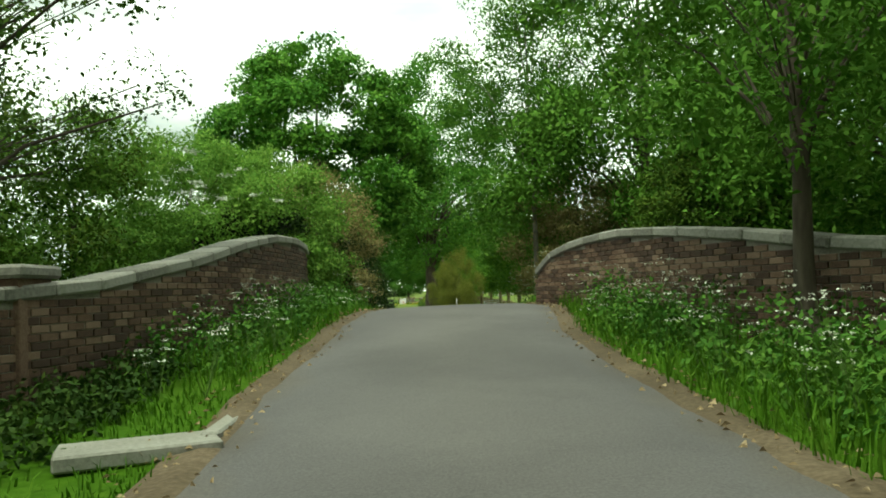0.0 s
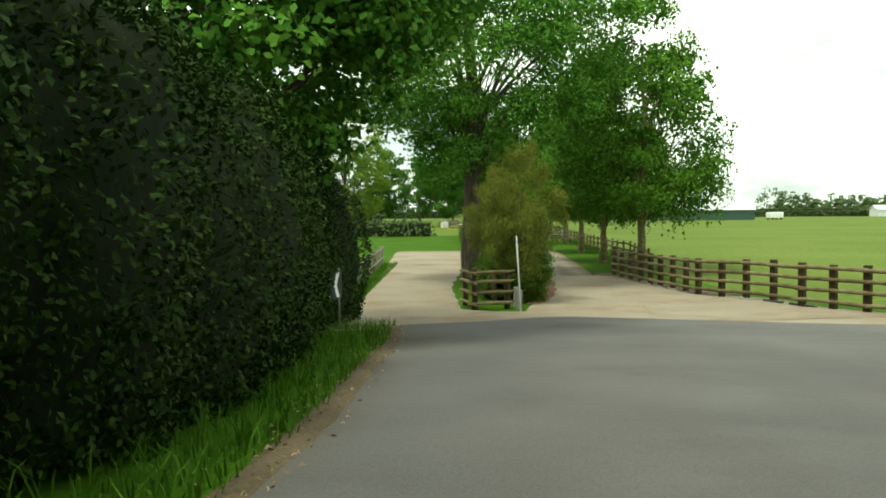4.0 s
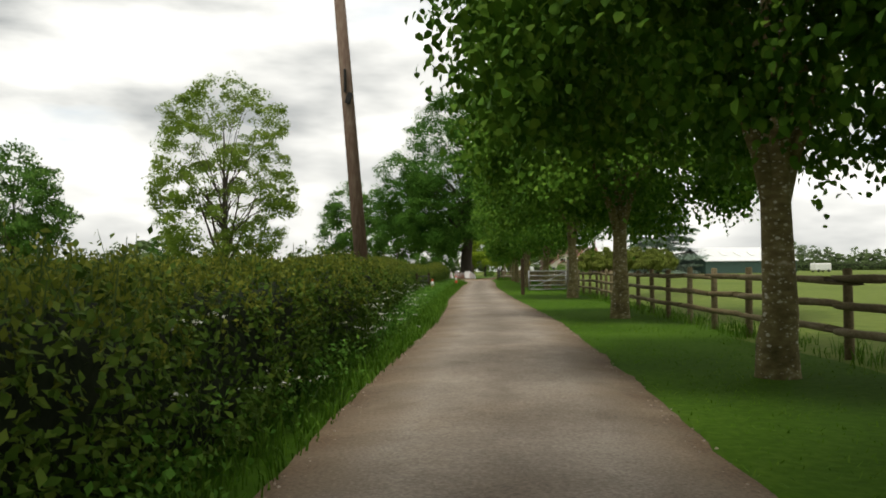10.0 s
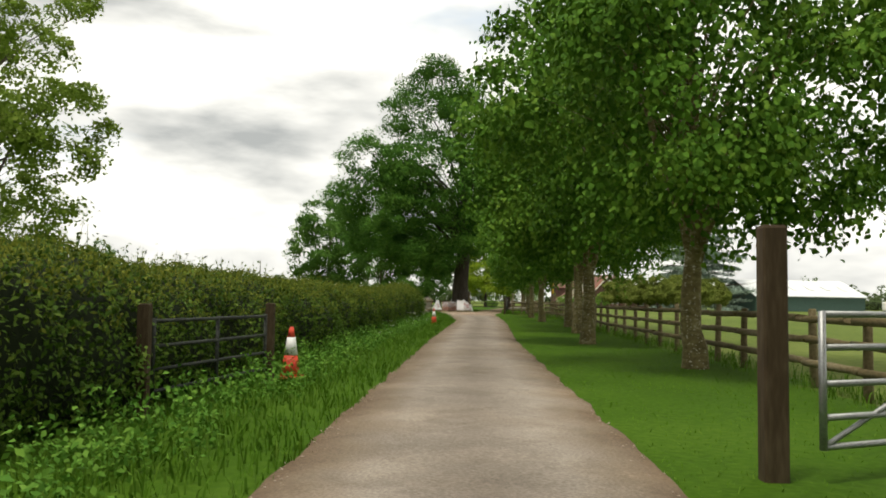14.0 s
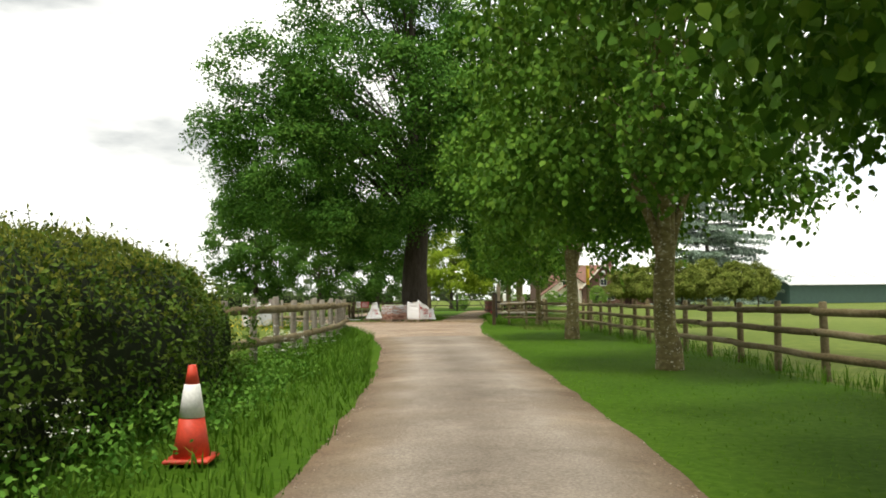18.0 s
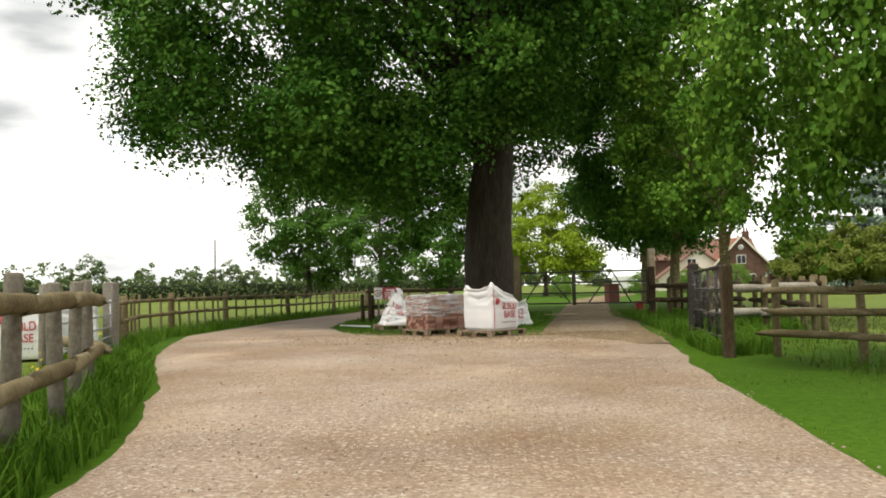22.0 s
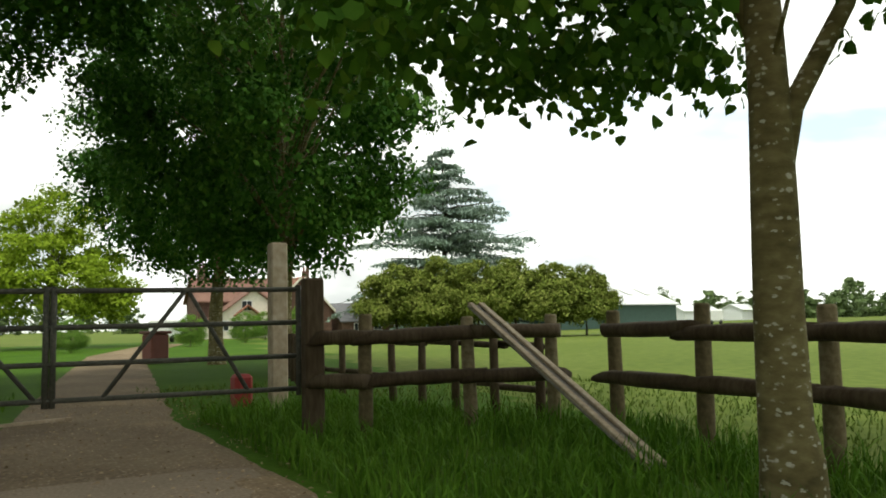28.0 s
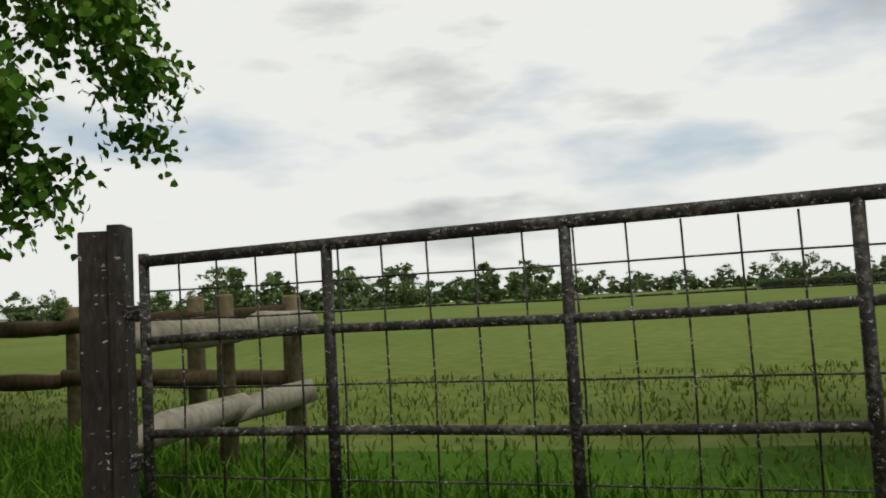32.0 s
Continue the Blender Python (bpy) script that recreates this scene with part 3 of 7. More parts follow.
def bank(name, side, ys, width, mat, label, seed):
    V = []
    for y in ys:
        a = at_y(ROAD_L, y) if side < 0 else at_y(ROAD_R, y)
        for u in (0, 0.5, 1):
            V.append((a + side * (u * width - 0.12) + wander(y, seed + u, 0.08), y, road_z(y) + 0.043 - 0.06 * abs(u - 0.5)))
    Fc = [(j * 3 + i, j * 3 + i + 1, (j + 1) * 3 + i + 1, (j + 1) * 3 + i) for j in range(len(ys) - 1) for i in range(2)]
    solid(name, mesh_of(name, V, Fc, mat, True), label, "road edge", "structure")


def crack(name, pts, width, mat, label):
    """A thin dark joint or crack lying on the paving."""
    V, Fc = [], []
    for i, (x, y) in enumerate(pts):
        w = width * (0.6 + 0.8 * abs(noise.noise(Vector((x * 3, y * 3, 2)))))
        V += [(x - w, y, road_z(y) + rise(x, y) + 0.014), (x + w, y, road_z(y) + rise(x, y) + 0.014)]
        if i:
            Fc.append((2 * i - 2, 2 * i - 1, 2 * i + 1, 2 * i))
    solid(name, mesh_of(name, V, Fc, mat), label, "crack", "structure")


CRACK_PTS = [(6.47, 25.73), (6.42, 25.2), (6.35, 24.85), (6.31, 24.3), (6.25, 23.8), (6.19, 23.4), (6.17, 23.1), (6.08, 22.64)]
crack("pavement_crack", CRACK_PTS, 0.006, SOIL, "thin dark crack across the concrete")
bank("road_edge", -1, list(np.arange(-24, 19, 0.4)), 0.32, SOIL, "strip of dry soil and litter along the asphalt", 3)
bank("road_edge", 1, list(np.arange(-24, 4, 0.4)), 0.34, SOIL, "strip of dry soil and litter along the asphalt", 5)

RED_SOIL = ramp_mat("reddish_soil", [(0.07, 0.042, 0.026), (0.14, 0.083, 0.05), (0.22, 0.14, 0.09)], 1.2, 0.95, 0.8, 22)
strip("road_edge_by_hedge", [(26.0, 2.95), (27, 3.1), (29.2, 3.6), (33, 4.2), (36.8, 4.5)], [(26.0, 3.4), (27, 3.75), (29.2, 4.35), (33, 4.85), (36.8, 4.95)], list(np.arange(26.0, 36.8, 0.2)), RED_SOIL, "reddish soil and litter washed along the hedge foot", 0.016, 23, 4, 0.16, crown=0.0)
strip("pavement_by_gate", [(150.2, 9.1), (152, 9.2), (156.2, 9.6)], [(150.2, 11.0), (152, 11.2), (154, 11.5), (156.2, 11.7)], list(np.arange(150.2, 156.2, 0.2)), TRODDEN, "worn concrete slab before the field gate", 0.03, 29, 6, 0.16, crown=0.0)
strip("road_edge_by_fence", [(27.5, 9.0), (30, 8.2), (33, 7.4), (36, 6.9), (38.5, 7.3)], [(27.5, 10.3), (28.4, 9.8), (30.2, 9.4), (33, 8.9), (36.2, 8.5), (38.5, 8.0)], list(np.arange(27.5, 38.5, 0.25)), SOIL, "gritty soil along the foot of the fence", 0.0, 17, 4, 0.12, crown=0.0)

# ---- trees ----


def crown_points(rng, h, R, base, profile, clumps, per, rc, off=(0, 0), lumpy=0.14, rb=0.26, extra=(), hang=0.0, boughs=0):
    """Boughs inside a lumpy envelope, clumps over each bough's upper and outer side, and leaves round each clump."""
    nb = boughs or int(max(12, clumps / (4 + clumps / 60)))
    hs = (np.arange(nb * 3) % nb + rng.uniform(0, 1, nb * 3)) / nb
    pr = np.interp(hs, [p[0] for p in profile], [p[1] for p in profile])
    keep = rng.uniform(0, 1, len(hs)) < pr ** 1.3 + 0.05
    hs, pr = hs[keep][:nb], pr[keep][:nb]
    nb = len(hs)
    th = np.arange(nb) * 2.39996 + rng.uniform(-0.6, 0.6, nb)
    lump = np.array([1 + lumpy * 1.6 * noise.noise(Vector((math.cos(a) * 1.6, math.sin(a) * 1.6, z * 4 + R))) for a, z in zip(th, hs)])
    br = R * rb * rng.uniform(0.65, 1.25, nb) * (0.45 + 0.55 * pr)
    rr = np.clip(R * pr * lump - br * 0.8, 0, None) * np.where(rng.uniform(0, 1, nb) < 0.16, rng.uniform(0.25, 0.8, nb), 1)
    B = np.stack([rr * np.cos(th), rr * np.sin(th), base + br * 0.55 + hs * (h - base - br)], 1)
    if len(extra):
        ex = np.array(extra, float)
        B, br = np.concatenate([B, ex[:, :3]]), np.concatenate([br, ex[:, 3]])
        nb = len(B)
    per_b = np.maximum(2, np.round(clumps * br ** 2 / (br ** 2).sum())).astype(int)
    own = np.repeat(np.arange(nb), per_b)
    k = len(own)
    n = rng.normal(size=(k, 3))
    n /= np.linalg.norm(n, axis=1)[:, None]
    side = B[own] * np.array([1, 1, 0])
    side /= np.linalg.norm(side, axis=1)[:, None] + 0.3
    n += side * 0.5 + np.array([0, 0, 0.35])
    n /= np.linalg.norm(n, axis=1)[:, None]
    c = B[own] + n * (br[own] * rng.uniform(0.7, 1.05, k))[:, None] * np.array([1, 1, 0.72])
    # a fifth of the clumps fill the room between the boughs
    loose = rng.uniform(0, 1, k) < 0.2
    fh = rng.uniform(0, 1, k)
    fa, fr = rng.uniform(0, 2 * math.pi, k), R * np.interp(fh, [p[0] for p in profile], [p[1] for p in profile]) * rng.uniform(0.45, 0.98, k)
    c = np.where(loose[:, None], np.stack([fr * np.cos(fa), fr * np.sin(fa), base + 0.4 + fh * (h - base - 0.5)], 1), c)
    c[:, 2] = np.maximum(c[:, 2], base - 0.25 * rc) if not len(extra) else c[:, 2]
    d = rng.normal(size=(k, per, 3))
    d /= np.linalg.norm(d, axis=2)[:, :, None]
    rad = rc * rng.uniform(0.55, 1.3, (k, 1, 1)) * rng.uniform(0.2, 1, (k, per, 1)) ** 0.5
    d[:, :, 2] = np.abs(d[:, :, 2]) * np.where(rng.uniform(0, 1, d.shape[:2]) < 0.72, 1, -1)
    c[:, 0] += off[0] * np.clip((c[:, 2] - base) / (0.25 * h), 0, 1)
    c[:, 1] += off[1]
    pts = c[:, None, :] + d * rad * np.array([1.15, 1.15, 0.75])
    if hang:  # sprays that hang in strings from the clump's edge
        ns = 6
        way = rng.normal(size=(k, ns, 3))
        way /= np.linalg.norm(way, axis=2)[:, :, None]
        way[:, :, 2] *= 0.3
        root = c[:, None, :] + way * rc * rng.uniform(0.7, 1.25, (k, ns, 1))
        which = rng.integers(0, ns, (k, per))
        drop = rng.uniform(0, 1, (k, per)) * hang * np.take_along_axis(rng.uniform(0.3, 1, (k, ns)), which, 1)
        spray = np.take_along_axis(root, which[:, :, None], 1) + rng.normal(0, 0.07, (k, per, 3))
        spray[:, :, 2] -= drop
        pts = np.where((rng.uniform(0, 1, (k, per)) < 0.42)[:, :, None], spray, pts)
    out = 0.55 * d + 0.85 * n[:, None, :] + np.array([0, 0, 0.4])
    return c, pts.reshape(-1, 3), out.reshape(-1, 3)


ROUND = [(0, 0.35), (0.12, 0.75), (0.35, 1), (0.6, 0.95), (0.8, 0.72), (0.93, 0.42), (1, 0.12)]
DOME = [(0, 0.75), (0.1, 0.98), (0.3, 1), (0.55, 0.88), (0.8, 0.6), (0.95, 0.28), (1, 0.08)]
SKIRT = [(0, 0.8), (0.15, 1), (0.4, 0.95), (0.7, 0.7), (0.9, 0.38), (1, 0.1)]
VASE = [(0, 0.35), (0.25, 0.62), (0.55, 1), (0.8, 0.78), (1, 0.25)]
CONE = [(0, 1), (0.2, 0.85), (0.5, 0.55), (0.8, 0.24), (1, 0.03)]


def tree_meshes(seed, h, R, r0, base, clumps, per, leaf, leaf_m, bark=BARK, profile=ROUND, rc=0.8, droop=0.25, limbs=14, sides=12, lean=0.0, off=(0, 0), wide=0.6, flare=1.16, twigs=2, far=False, fine=None, inner=0, lift=None, rb=0.26, extra=(), hang=0.0, forks=0, boughs=0):
    rng = np.random.default_rng(seed)
    rd = random.Random(seed)
    c, pts, out = crown_points(rng, h, R, base, profile, clumps, per, rc, off, 0.14, rb, extra, hang, boughs)
    if lift:  # lower boughs on one side are gone
        stay = pts[:, 2] > base + 0.8 + lift[1] * np.clip(pts[:, 0] - lift[0], 0, None)
        stay |= pts[:, 0] < lift[0]
        pts, out = pts[stay], out[stay]
        c = c[(c[:, 2] > base + lift[1] * (c[:, 0] - lift[0])) | (c[:, 0] < lift[0])]
    size = leaf
    if fine:  # small leaves low down, fewer and larger ones above
        low = pts[:, 2] < fine
        keep = low | (rng.uniform(0, 1, len(pts)) < 0.55)
        pts, out, size = pts[keep], out[keep], np.where(low, leaf, leaf * 1.4)[keep]
    if inner:  # large shaded leaves in the heart of each clump
        d = rng.normal(size=(len(c), inner, 3)) * np.array([0.42, 0.42, 0.3]) * rc
        deep = (c[:, None, :] * np.array([0.94, 0.94, 1]) + d).reshape(-1, 3)
        size = np.concatenate([np.broadcast_to(size, len(pts)), np.full(len(deep), leaf * 1.35)])
        pts, out = np.concatenate([pts, deep]), np.concatenate([out, rng.normal(size=deep.shape) * 0.7 + np.array([0, 0, 0.6])])
    V, Fc = [], []
    top = h * 0.8
    steps = 14
    spine = [Vector((lean * (top * i / steps) + 0.12 * R * 0.3 * noise.noise(Vector((i * 0.35, seed, 0))), 0.1 * R * 0.3 * noise.noise(Vector((i * 0.35, seed, 5))), top * i / steps - (0.15 if i == 0 else 0))) for i in range(steps + 1)]
    radii = [r0 * ((1.45 if i == 0 else 1.08 if i == 1 else 1) * (1 - 0.88 * (i / steps) ** 0.8)) for i in range(steps + 1)]
    # flare at the foot
    foot = [spine[0], spine[0] + Vector((0, 0, 0.2)), spine[0] + Vector((0, 0, 0.55)), *spine[1:]]
    frad = [r0 * (1 + 2 * (flare - 1)), r0 * flare, r0 * (1 + 0.3 * (flare - 1)), *[r0 * (1 - 0.9 * (i / steps) ** 0.85) for i in range(1, steps + 1)]]
    tube(V, Fc, foot, frad, sides)
    if isinstance(forks, int):
        forks = [(360 * (f + 0.35 * rd.random()) / forks + 57 * seed, base * (0.86 + 0.2 * rd.random()), 0.34 + 0.16 * rd.random(), R * (0.4 + 0.2 * rd.random()), 0.42 * (h - base)) for f in range(forks)]
    for turn, z0, thick, reach, climb in forks:  # main limbs parting from the stem
        root = spine[0].lerp(spine[-1], z0 / top)
        way = Vector((math.cos(radians(turn)) * reach, math.sin(radians(turn)) * reach, climb))
        rl = r0 * thick
        tube(V, Fc, [root - Vector((0, 0, 0.25)), root + way * 0.12 + Vector((0, 0, 0.05)), root + way * 0.4, root + way * 0.7 + Vector((0, 0, 0.3)), root + way + Vector((0, 0, 0.6))], [rl * 1.15, rl, rl * 0.8, rl * 0.5, rl * 0.2], 10, False)
    high = [i for i in range(len(c)) if c[i][2] > base + 0.3 * (h - base)]
    order = sorted(high, key=lambda i: rd.random())[:limbs * (1 + twigs)]
    for j, i in enumerate(order):
        tip = Vector(c[i])
        zs = max(base * (1.0 if base > 1 else 4), min(top * 0.92, tip.z * (0.42 + 0.25 * rd.random()), tip.z - 0.5 * math.hypot(tip.x, tip.y)))
        k = min(steps - 1, int(zs / top * steps))
        root = spine[k].lerp(spine[k + 1], zs / top * steps - k)
        rb = max(0.012, (radii[k]) * (0.34 if j < limbs else 0.14))
        mid = root.lerp(tip, 0.5) + Vector((0, 0, 0.12 * (tip - root).length))
        pr = [root, root.lerp(mid, 0.5) + Vector((0, 0, 0.03 * R)), mid, mid.lerp(tip, 0.6), tip]
        tube(V, Fc, pr, [rb, rb * 0.75, rb * 0.5, rb * 0.3, 0.012], 6, False)
    for v in V:
        d = noise.noise_vector(Vector(v) * 1.7 + Vector((seed, 0, 0)))
        v += d * r0 * 0.07
    trunk = mesh_of("trunk", V, Fc, bark, True)
    crown = (rounded_leaves if far == "near" else three_cornered if far else quads)("crown", leaf_quads(pts, size, rng, droop, wide, 0.3, out), leaf_m)
    return trunk, crown


def plant_tree(name, meshes, x, y, label, turn=0.0, scale=1.0, group="", z=None, slim=1.0):
    t = thing(name, label, "tree", (x, y, ground_z(x, y) - 0.03 if z is None else z), turn, group)
    t.scale = (scale, scale, scale)
    if slim != 1:
        t.scale = (scale * slim, scale * slim, scale)
    part("trunk", meshes[0], t)
    part("crown", meshes[1], t)
    return t


# the avenue of limes
LIMES = [tree_meshes(s, 12.8, 3.6, 0.215, 2.3, 340, 110, 0.114, L_LIME, LIME_BARK, SKIRT, 0.68, 1.4, 14, lean=0.008, wide=0.8, far="near", fine=6.0, inner=26, rb=0.33, hang=0.75, forks=s - 10,
                     extra=((-1.2, -1.4, 3.2, 0.8), (1.3, -1.5, 3.3, 0.8), (1.4, 1.3, 3.2, 0.8), (-1.3, 1.3, 3.3, 0.8))) for s in (11, 12, 13)]
LOW_LIME = tree_meshes(14, 12.4, 3.7, 0.215, 2.4, 400, 120, 0.11, L_LIME, LIME_BARK, SKIRT, 0.68, 1.4, 14, lean=0.012, wide=0.8, far="near", fine=6.5, inner=46, rb=0.33, hang=0.75, forks=3,
                       extra=((0.9, 3.1, 2.6, 0.8), (1.9, 2.6, 2.6, 0.8), (2.9, 1.2, 2.7, 0.8), (-0.2, 3.3, 3.1, 0.7), (1.4, 3.9, 3.0, 0.7), (0.7, 1.0, 3.3, 0.9), (-0.6, 0.9, 3.5, 0.9), (1.6, 0.4, 3.4, 0.9), (0.2, -0.9, 3.4, 0.9), (2.4, -0.4, 3.2, 0.9)))
NEAR_LIME = tree_meshes(15, 12.4, 3.7, 0.21, 2.4, 410, 120, 0.11, L_LIME, LIME_BARK, SKIRT, 0.68, 1.4, 14, lean=0.008, wide=0.8, far="near", fine=6.5, inner=46, rb=0.33, hang=0.75, forks=2,
                        extra=((-0.6, -1.0, 3.7, 0.9), (0.8, -1.0, 3.5, 0.9), (1.8, -0.8, 3.1, 0.8), (2.6, 0.3, 2.9, 0.8), (0.1, -2.2, 4.0, 1.0), (-1.6, -1.4, 3.4, 0.9), (1.5, -2.4, 3.8, 1.0), (-2.4, 0.1, 3.1, 0.8), (3.0, -1.4, 3.3, 0.9), (-1.4, 1.2, 2.9, 0.8), (1.2, 1.6, 2.9, 0.8), (2.2, -3.0, 3.6, 0.8), (-0.8, -3.0, 3.8, 0.8), (-2.8, -1.4, 3.5, 0.8)))
for i, (x, y, sc, tr) in enumerate([(9.6, 38.9, 1.05, 20), (9.24, 46.4, 0.97, 0), (9.75, 57.1, 1.0, 0), (10.7, 71.4, 1.05, 75), (11.34, 86.3, 1.0, 190), (10.7, 94.5, 1.0, 310), (11.6, 102.3, 0.95, 15), (12.3, 109.5, 0.98, 140),
                                   (12.0, 118.5, 1.0, 220), (12.4, 129.3, 1.0, 40)]):
    plant_tree("lime_tree", {1: NEAR_LIME, 2: LOW_LIME}.get(i, LIMES[i % 3]), x, y, "lime tree with mottled grey trunk and drooping leaves on the verge", tr, sc, "avenue limes")
YOUNG = tree_meshes(16, 10.5, 2.7, 0.165, 2.5, 260, 120, 0.1, L_LIME, LIME_BARK, SKIRT, 0.38, 1.3, 16, lean=-0.008, wide=0.85, far="near", fine=5.5, inner=10, rb=0.27, hang=0.5, forks=((-43, 2.15, 0.4, 1.1, 2.2), (140, 3.0, 0.3, 1.2, 1.6), (60, 3.3, 0.3, 1.1, 1.8)),
                    extra=((1.2, -1.15, 2.5, 0.5), (1.35, -1.0, 2.15, 0.3), (0.75, -0.8, 2.75, 0.55), (-1.2, 1.5, 2.85, 0.6), (-1.9, 0.7, 3.0, 0.6), (2.0, -1.7, 3.2, 0.6), (-0.9, -0.5, 3.2, 0.5), (-1.5, -1.2, 3.3, 0.6), (0.2, 1.2, 3.2, 0.5)))
plant_tree("lime_tree", LIMES[0], 13.2, 141.2, "lime tree with a mottled trunk on the verge", 170, 0.86, "avenue limes", slim=0.8)
plant_tree("lime_tree", YOUNG, 13.70, 152.27, "young lime tree with a lichen-spotted trunk before the field fence", 0, 1.0, "avenue limes")

OAK_PROFILE = [(0, 0.5), (0.05, 0.8), (0.16, 1), (0.4, 0.95), (0.65, 0.78), (0.85, 0.48), (1, 0.12)]
OAK = tree_meshes(31, 28.5, 11.4, 1.04, 4.7, 1250, 250, 0.155, L_OAK, OAK_BARK, OAK_PROFILE, 1.2, 0.25, 26, sides=24, off=(-3.0, 0), wide=0.8, flare=1.12, inner=34, lift=(1.2, 0.8), fine=11.0, rb=0.24, forks=((200, 8.0, 0.4, 6.0, 8.0), (330, 9.0, 0.4, 6.0, 9.0), (80, 8.5, 0.4, 6.0, 9.0)),
                  extra=((-5.2, -6.5, 5.6, 1.7), (-7.6, -5.0, 6.3, 1.9), (-3.2, -7.5, 6.2, 1.6), (-9.5, -3.0, 7.0, 2.0), (-10.5, 1.0, 7.4, 2.1),
                         (0.0, -4.5, 6.2, 1.8), (2.5, -4.5, 7.2, 1.8), (-1.6, -2.6, 6.4, 1.6), (4.6, -2.5, 8.6, 2.0), (1.8, -1.8, 7.2, 1.6), (-3.0, -3.5, 6.0, 1.7), (-4.5, -1.0, 6.4, 1.8), (6.5, -3.5, 10.0, 2.0), (-2.0, 2.5, 6.6, 1.8), (2.5, 2.5, 8.0, 1.8),
                         (-2.6, -1.2, 4.7, 1.4), (-3.9, -2.6, 4.6, 1.3), (-1.9, 1.6, 4.5, 1.3), (-3.2, 3.2, 4.8, 1.5), (-6.0, -3.0, 5.6, 1.7), (-4.2, -5.0, 5.2, 1.5), (-2.0, -5.5, 5.5, 1.5), (-7.5, 0.0, 6.2, 1.8), (-6.5, 3.5, 6.4, 1.8), (3.0, 1.0, 17.0, 2.6), (5.0, -3.0, 19.0, 2.6), (1.0, -3.0, 22.0, 2.6), (4.0, 3.0, 22.0, 2.4), (6.5, 0.0, 15.0, 2.6), (-2.5, 5.0, 6.6, 1.8), (-4.5, 6.0, 7.5, 2.0), (-1.5, 4.0, 7.6, 1.8), (-3.0, 0.0, 8.5, 2.0), (-5.0, 2.5, 8.5, 2.0), (0.5, 5.5, 7.6, 1.8)))
plant_tree("oak_tree", OAK, 7.55, 160.5, "great old oak with a thick dark trunk on a grass island")
ASH_A = tree_meshes(41, 19.0, 5.5, 0.46, 3.9, 480, 130, 0.16, L_CHESTNUT, BARK, ROUND, 0.9, 0.5, 14, off=(0.9, -0.6), wide=0.5, fine=10.0, inner=40)
plant_tree("ash_tree", ASH_A, 1.5, 34.3, "tall ash tree with a dark trunk behind the hedge")
CHEST = tree_meshes(51, 14.2, 5.5, 0.36, 3.2, 560, 120, 0.178, L_CHESTNUT, BARK, ROUND, 0.75, 0.3, 12, wide=0.7, inner=24, rb=0.24)
plant_tree("chestnut_tree", CHEST, -4.1, 17.0, "rounded horse chestnut in full dark green leaf")
L_OPEN = leaf_mat("sunlit_ash_leaves", [(0.1, 0.17, 0.018), (0.175, 0.265, 0.035), (0.27, 0.36, 0.065)], 0.4, 0.4)
OVAL = [(0, 0.55), (0.1, 0.88), (0.3, 1), (0.6, 0.98), (0.8, 0.84), (0.92, 0.6), (1, 0.2)]
OPEN_ASH = tree_meshes(61, 17.0, 5.5, 0.3, 1.6, 640, 72, 0.2, L_OPEN, BARK, OVAL, 0.6, 0.2, 26, rb=0.15, forks=5, boughs=105)
plant_tree("ash_tree", OPEN_ASH, -12.7, 100.6, "thin-crowned ash tree with sky showing through its branches")
ACER = tree_meshes(71, 11.5, 5.6, 0.3, 1.4, 260, 100, 0.32, L_ACER, BARK, DOME, 1.0, 0.3, 10)
plant_tree("maple_tree", ACER, 12.3, 214, "bright yellow-green maple beside the house drive")
MIDS = [tree_meshes(s, 16, 5.6, 0.35, 0.9, 320, 80, 0.38, L_MID, BARK, ROUND, 1.1, 0.2, 12, far=True) for s in (81, 82)]
for i, (x, y, sc) in enumerate([(-22, 251, 1.6), (-9, 240, 1.2), (1, 236, 1.15), (-35.6, 111, 0.85), (-66, 231, 0.75)]):
    plant_tree("field_tree", MIDS[i % 2], x, y, "broad-leaved tree standing in the fields", 70 * i, sc, "field trees")
GATE_LIME = tree_meshes(17, 14.5, 4.3, 0.27, 2.5, 400, 120, 0.13, L_OAK, LIME_BARK, ROUND, 0.75, 1.2, 14, off=(-0.5, 0), wide=0.8, inner=40, hang=0.5)
for i, (x, y, sc) in enumerate([(15.9, 176.2, 1.0), (16.0, 169.0, 1.0)]):
    plant_tree("lime_tree", GATE_LIME, x, y, "dark-crowned lime tree beyond the field gate", 25 * i, sc, "limes beyond the gate")
# trees at the bridge
ROADSIDE = [tree_meshes(s, 12, 4.2, 0.22, 0.8, 380, pr, lf, L_ASH, BARK, ROUND, 0.85, 0.3, 14, wide=0.5, far=fr, inner=22 if fr else 55) for s, pr, lf, fr in ((91, 140, 0.11, False), (92, 80, 0.18, True))]
# the four at y -22 or less are unseen, added behind the start for shade
for i, k, x, y, sc in ((0, 0, 8.5, -7.5, 1.05), (1, 0, 6.2, 0.9, 1.1), (2, 1, 10.5, -14.5, 1.1), (3, 1, 9.5, 6.0, 0.8), (4, 1, 8.8, -22.0, 1.0), (5, 1, -9.5, -22.0, 1.0), (6, 1, 13.0, -3.0, 1.05), (7, 1, 12.5, 3.5, 1.0), (8, 1, 14.5, -11.0, 1.05), (9, 1, 5.4, -25.0, 1.3), (10, 1, -6.4, -25.0, 1.3)):
    plant_tree("ash_tree", ROADSIDE[k], x, y, "ash tree at the bridge, some of them unseen and added for shade", 80 * i, sc, "trees by the bridge", z=0.6)
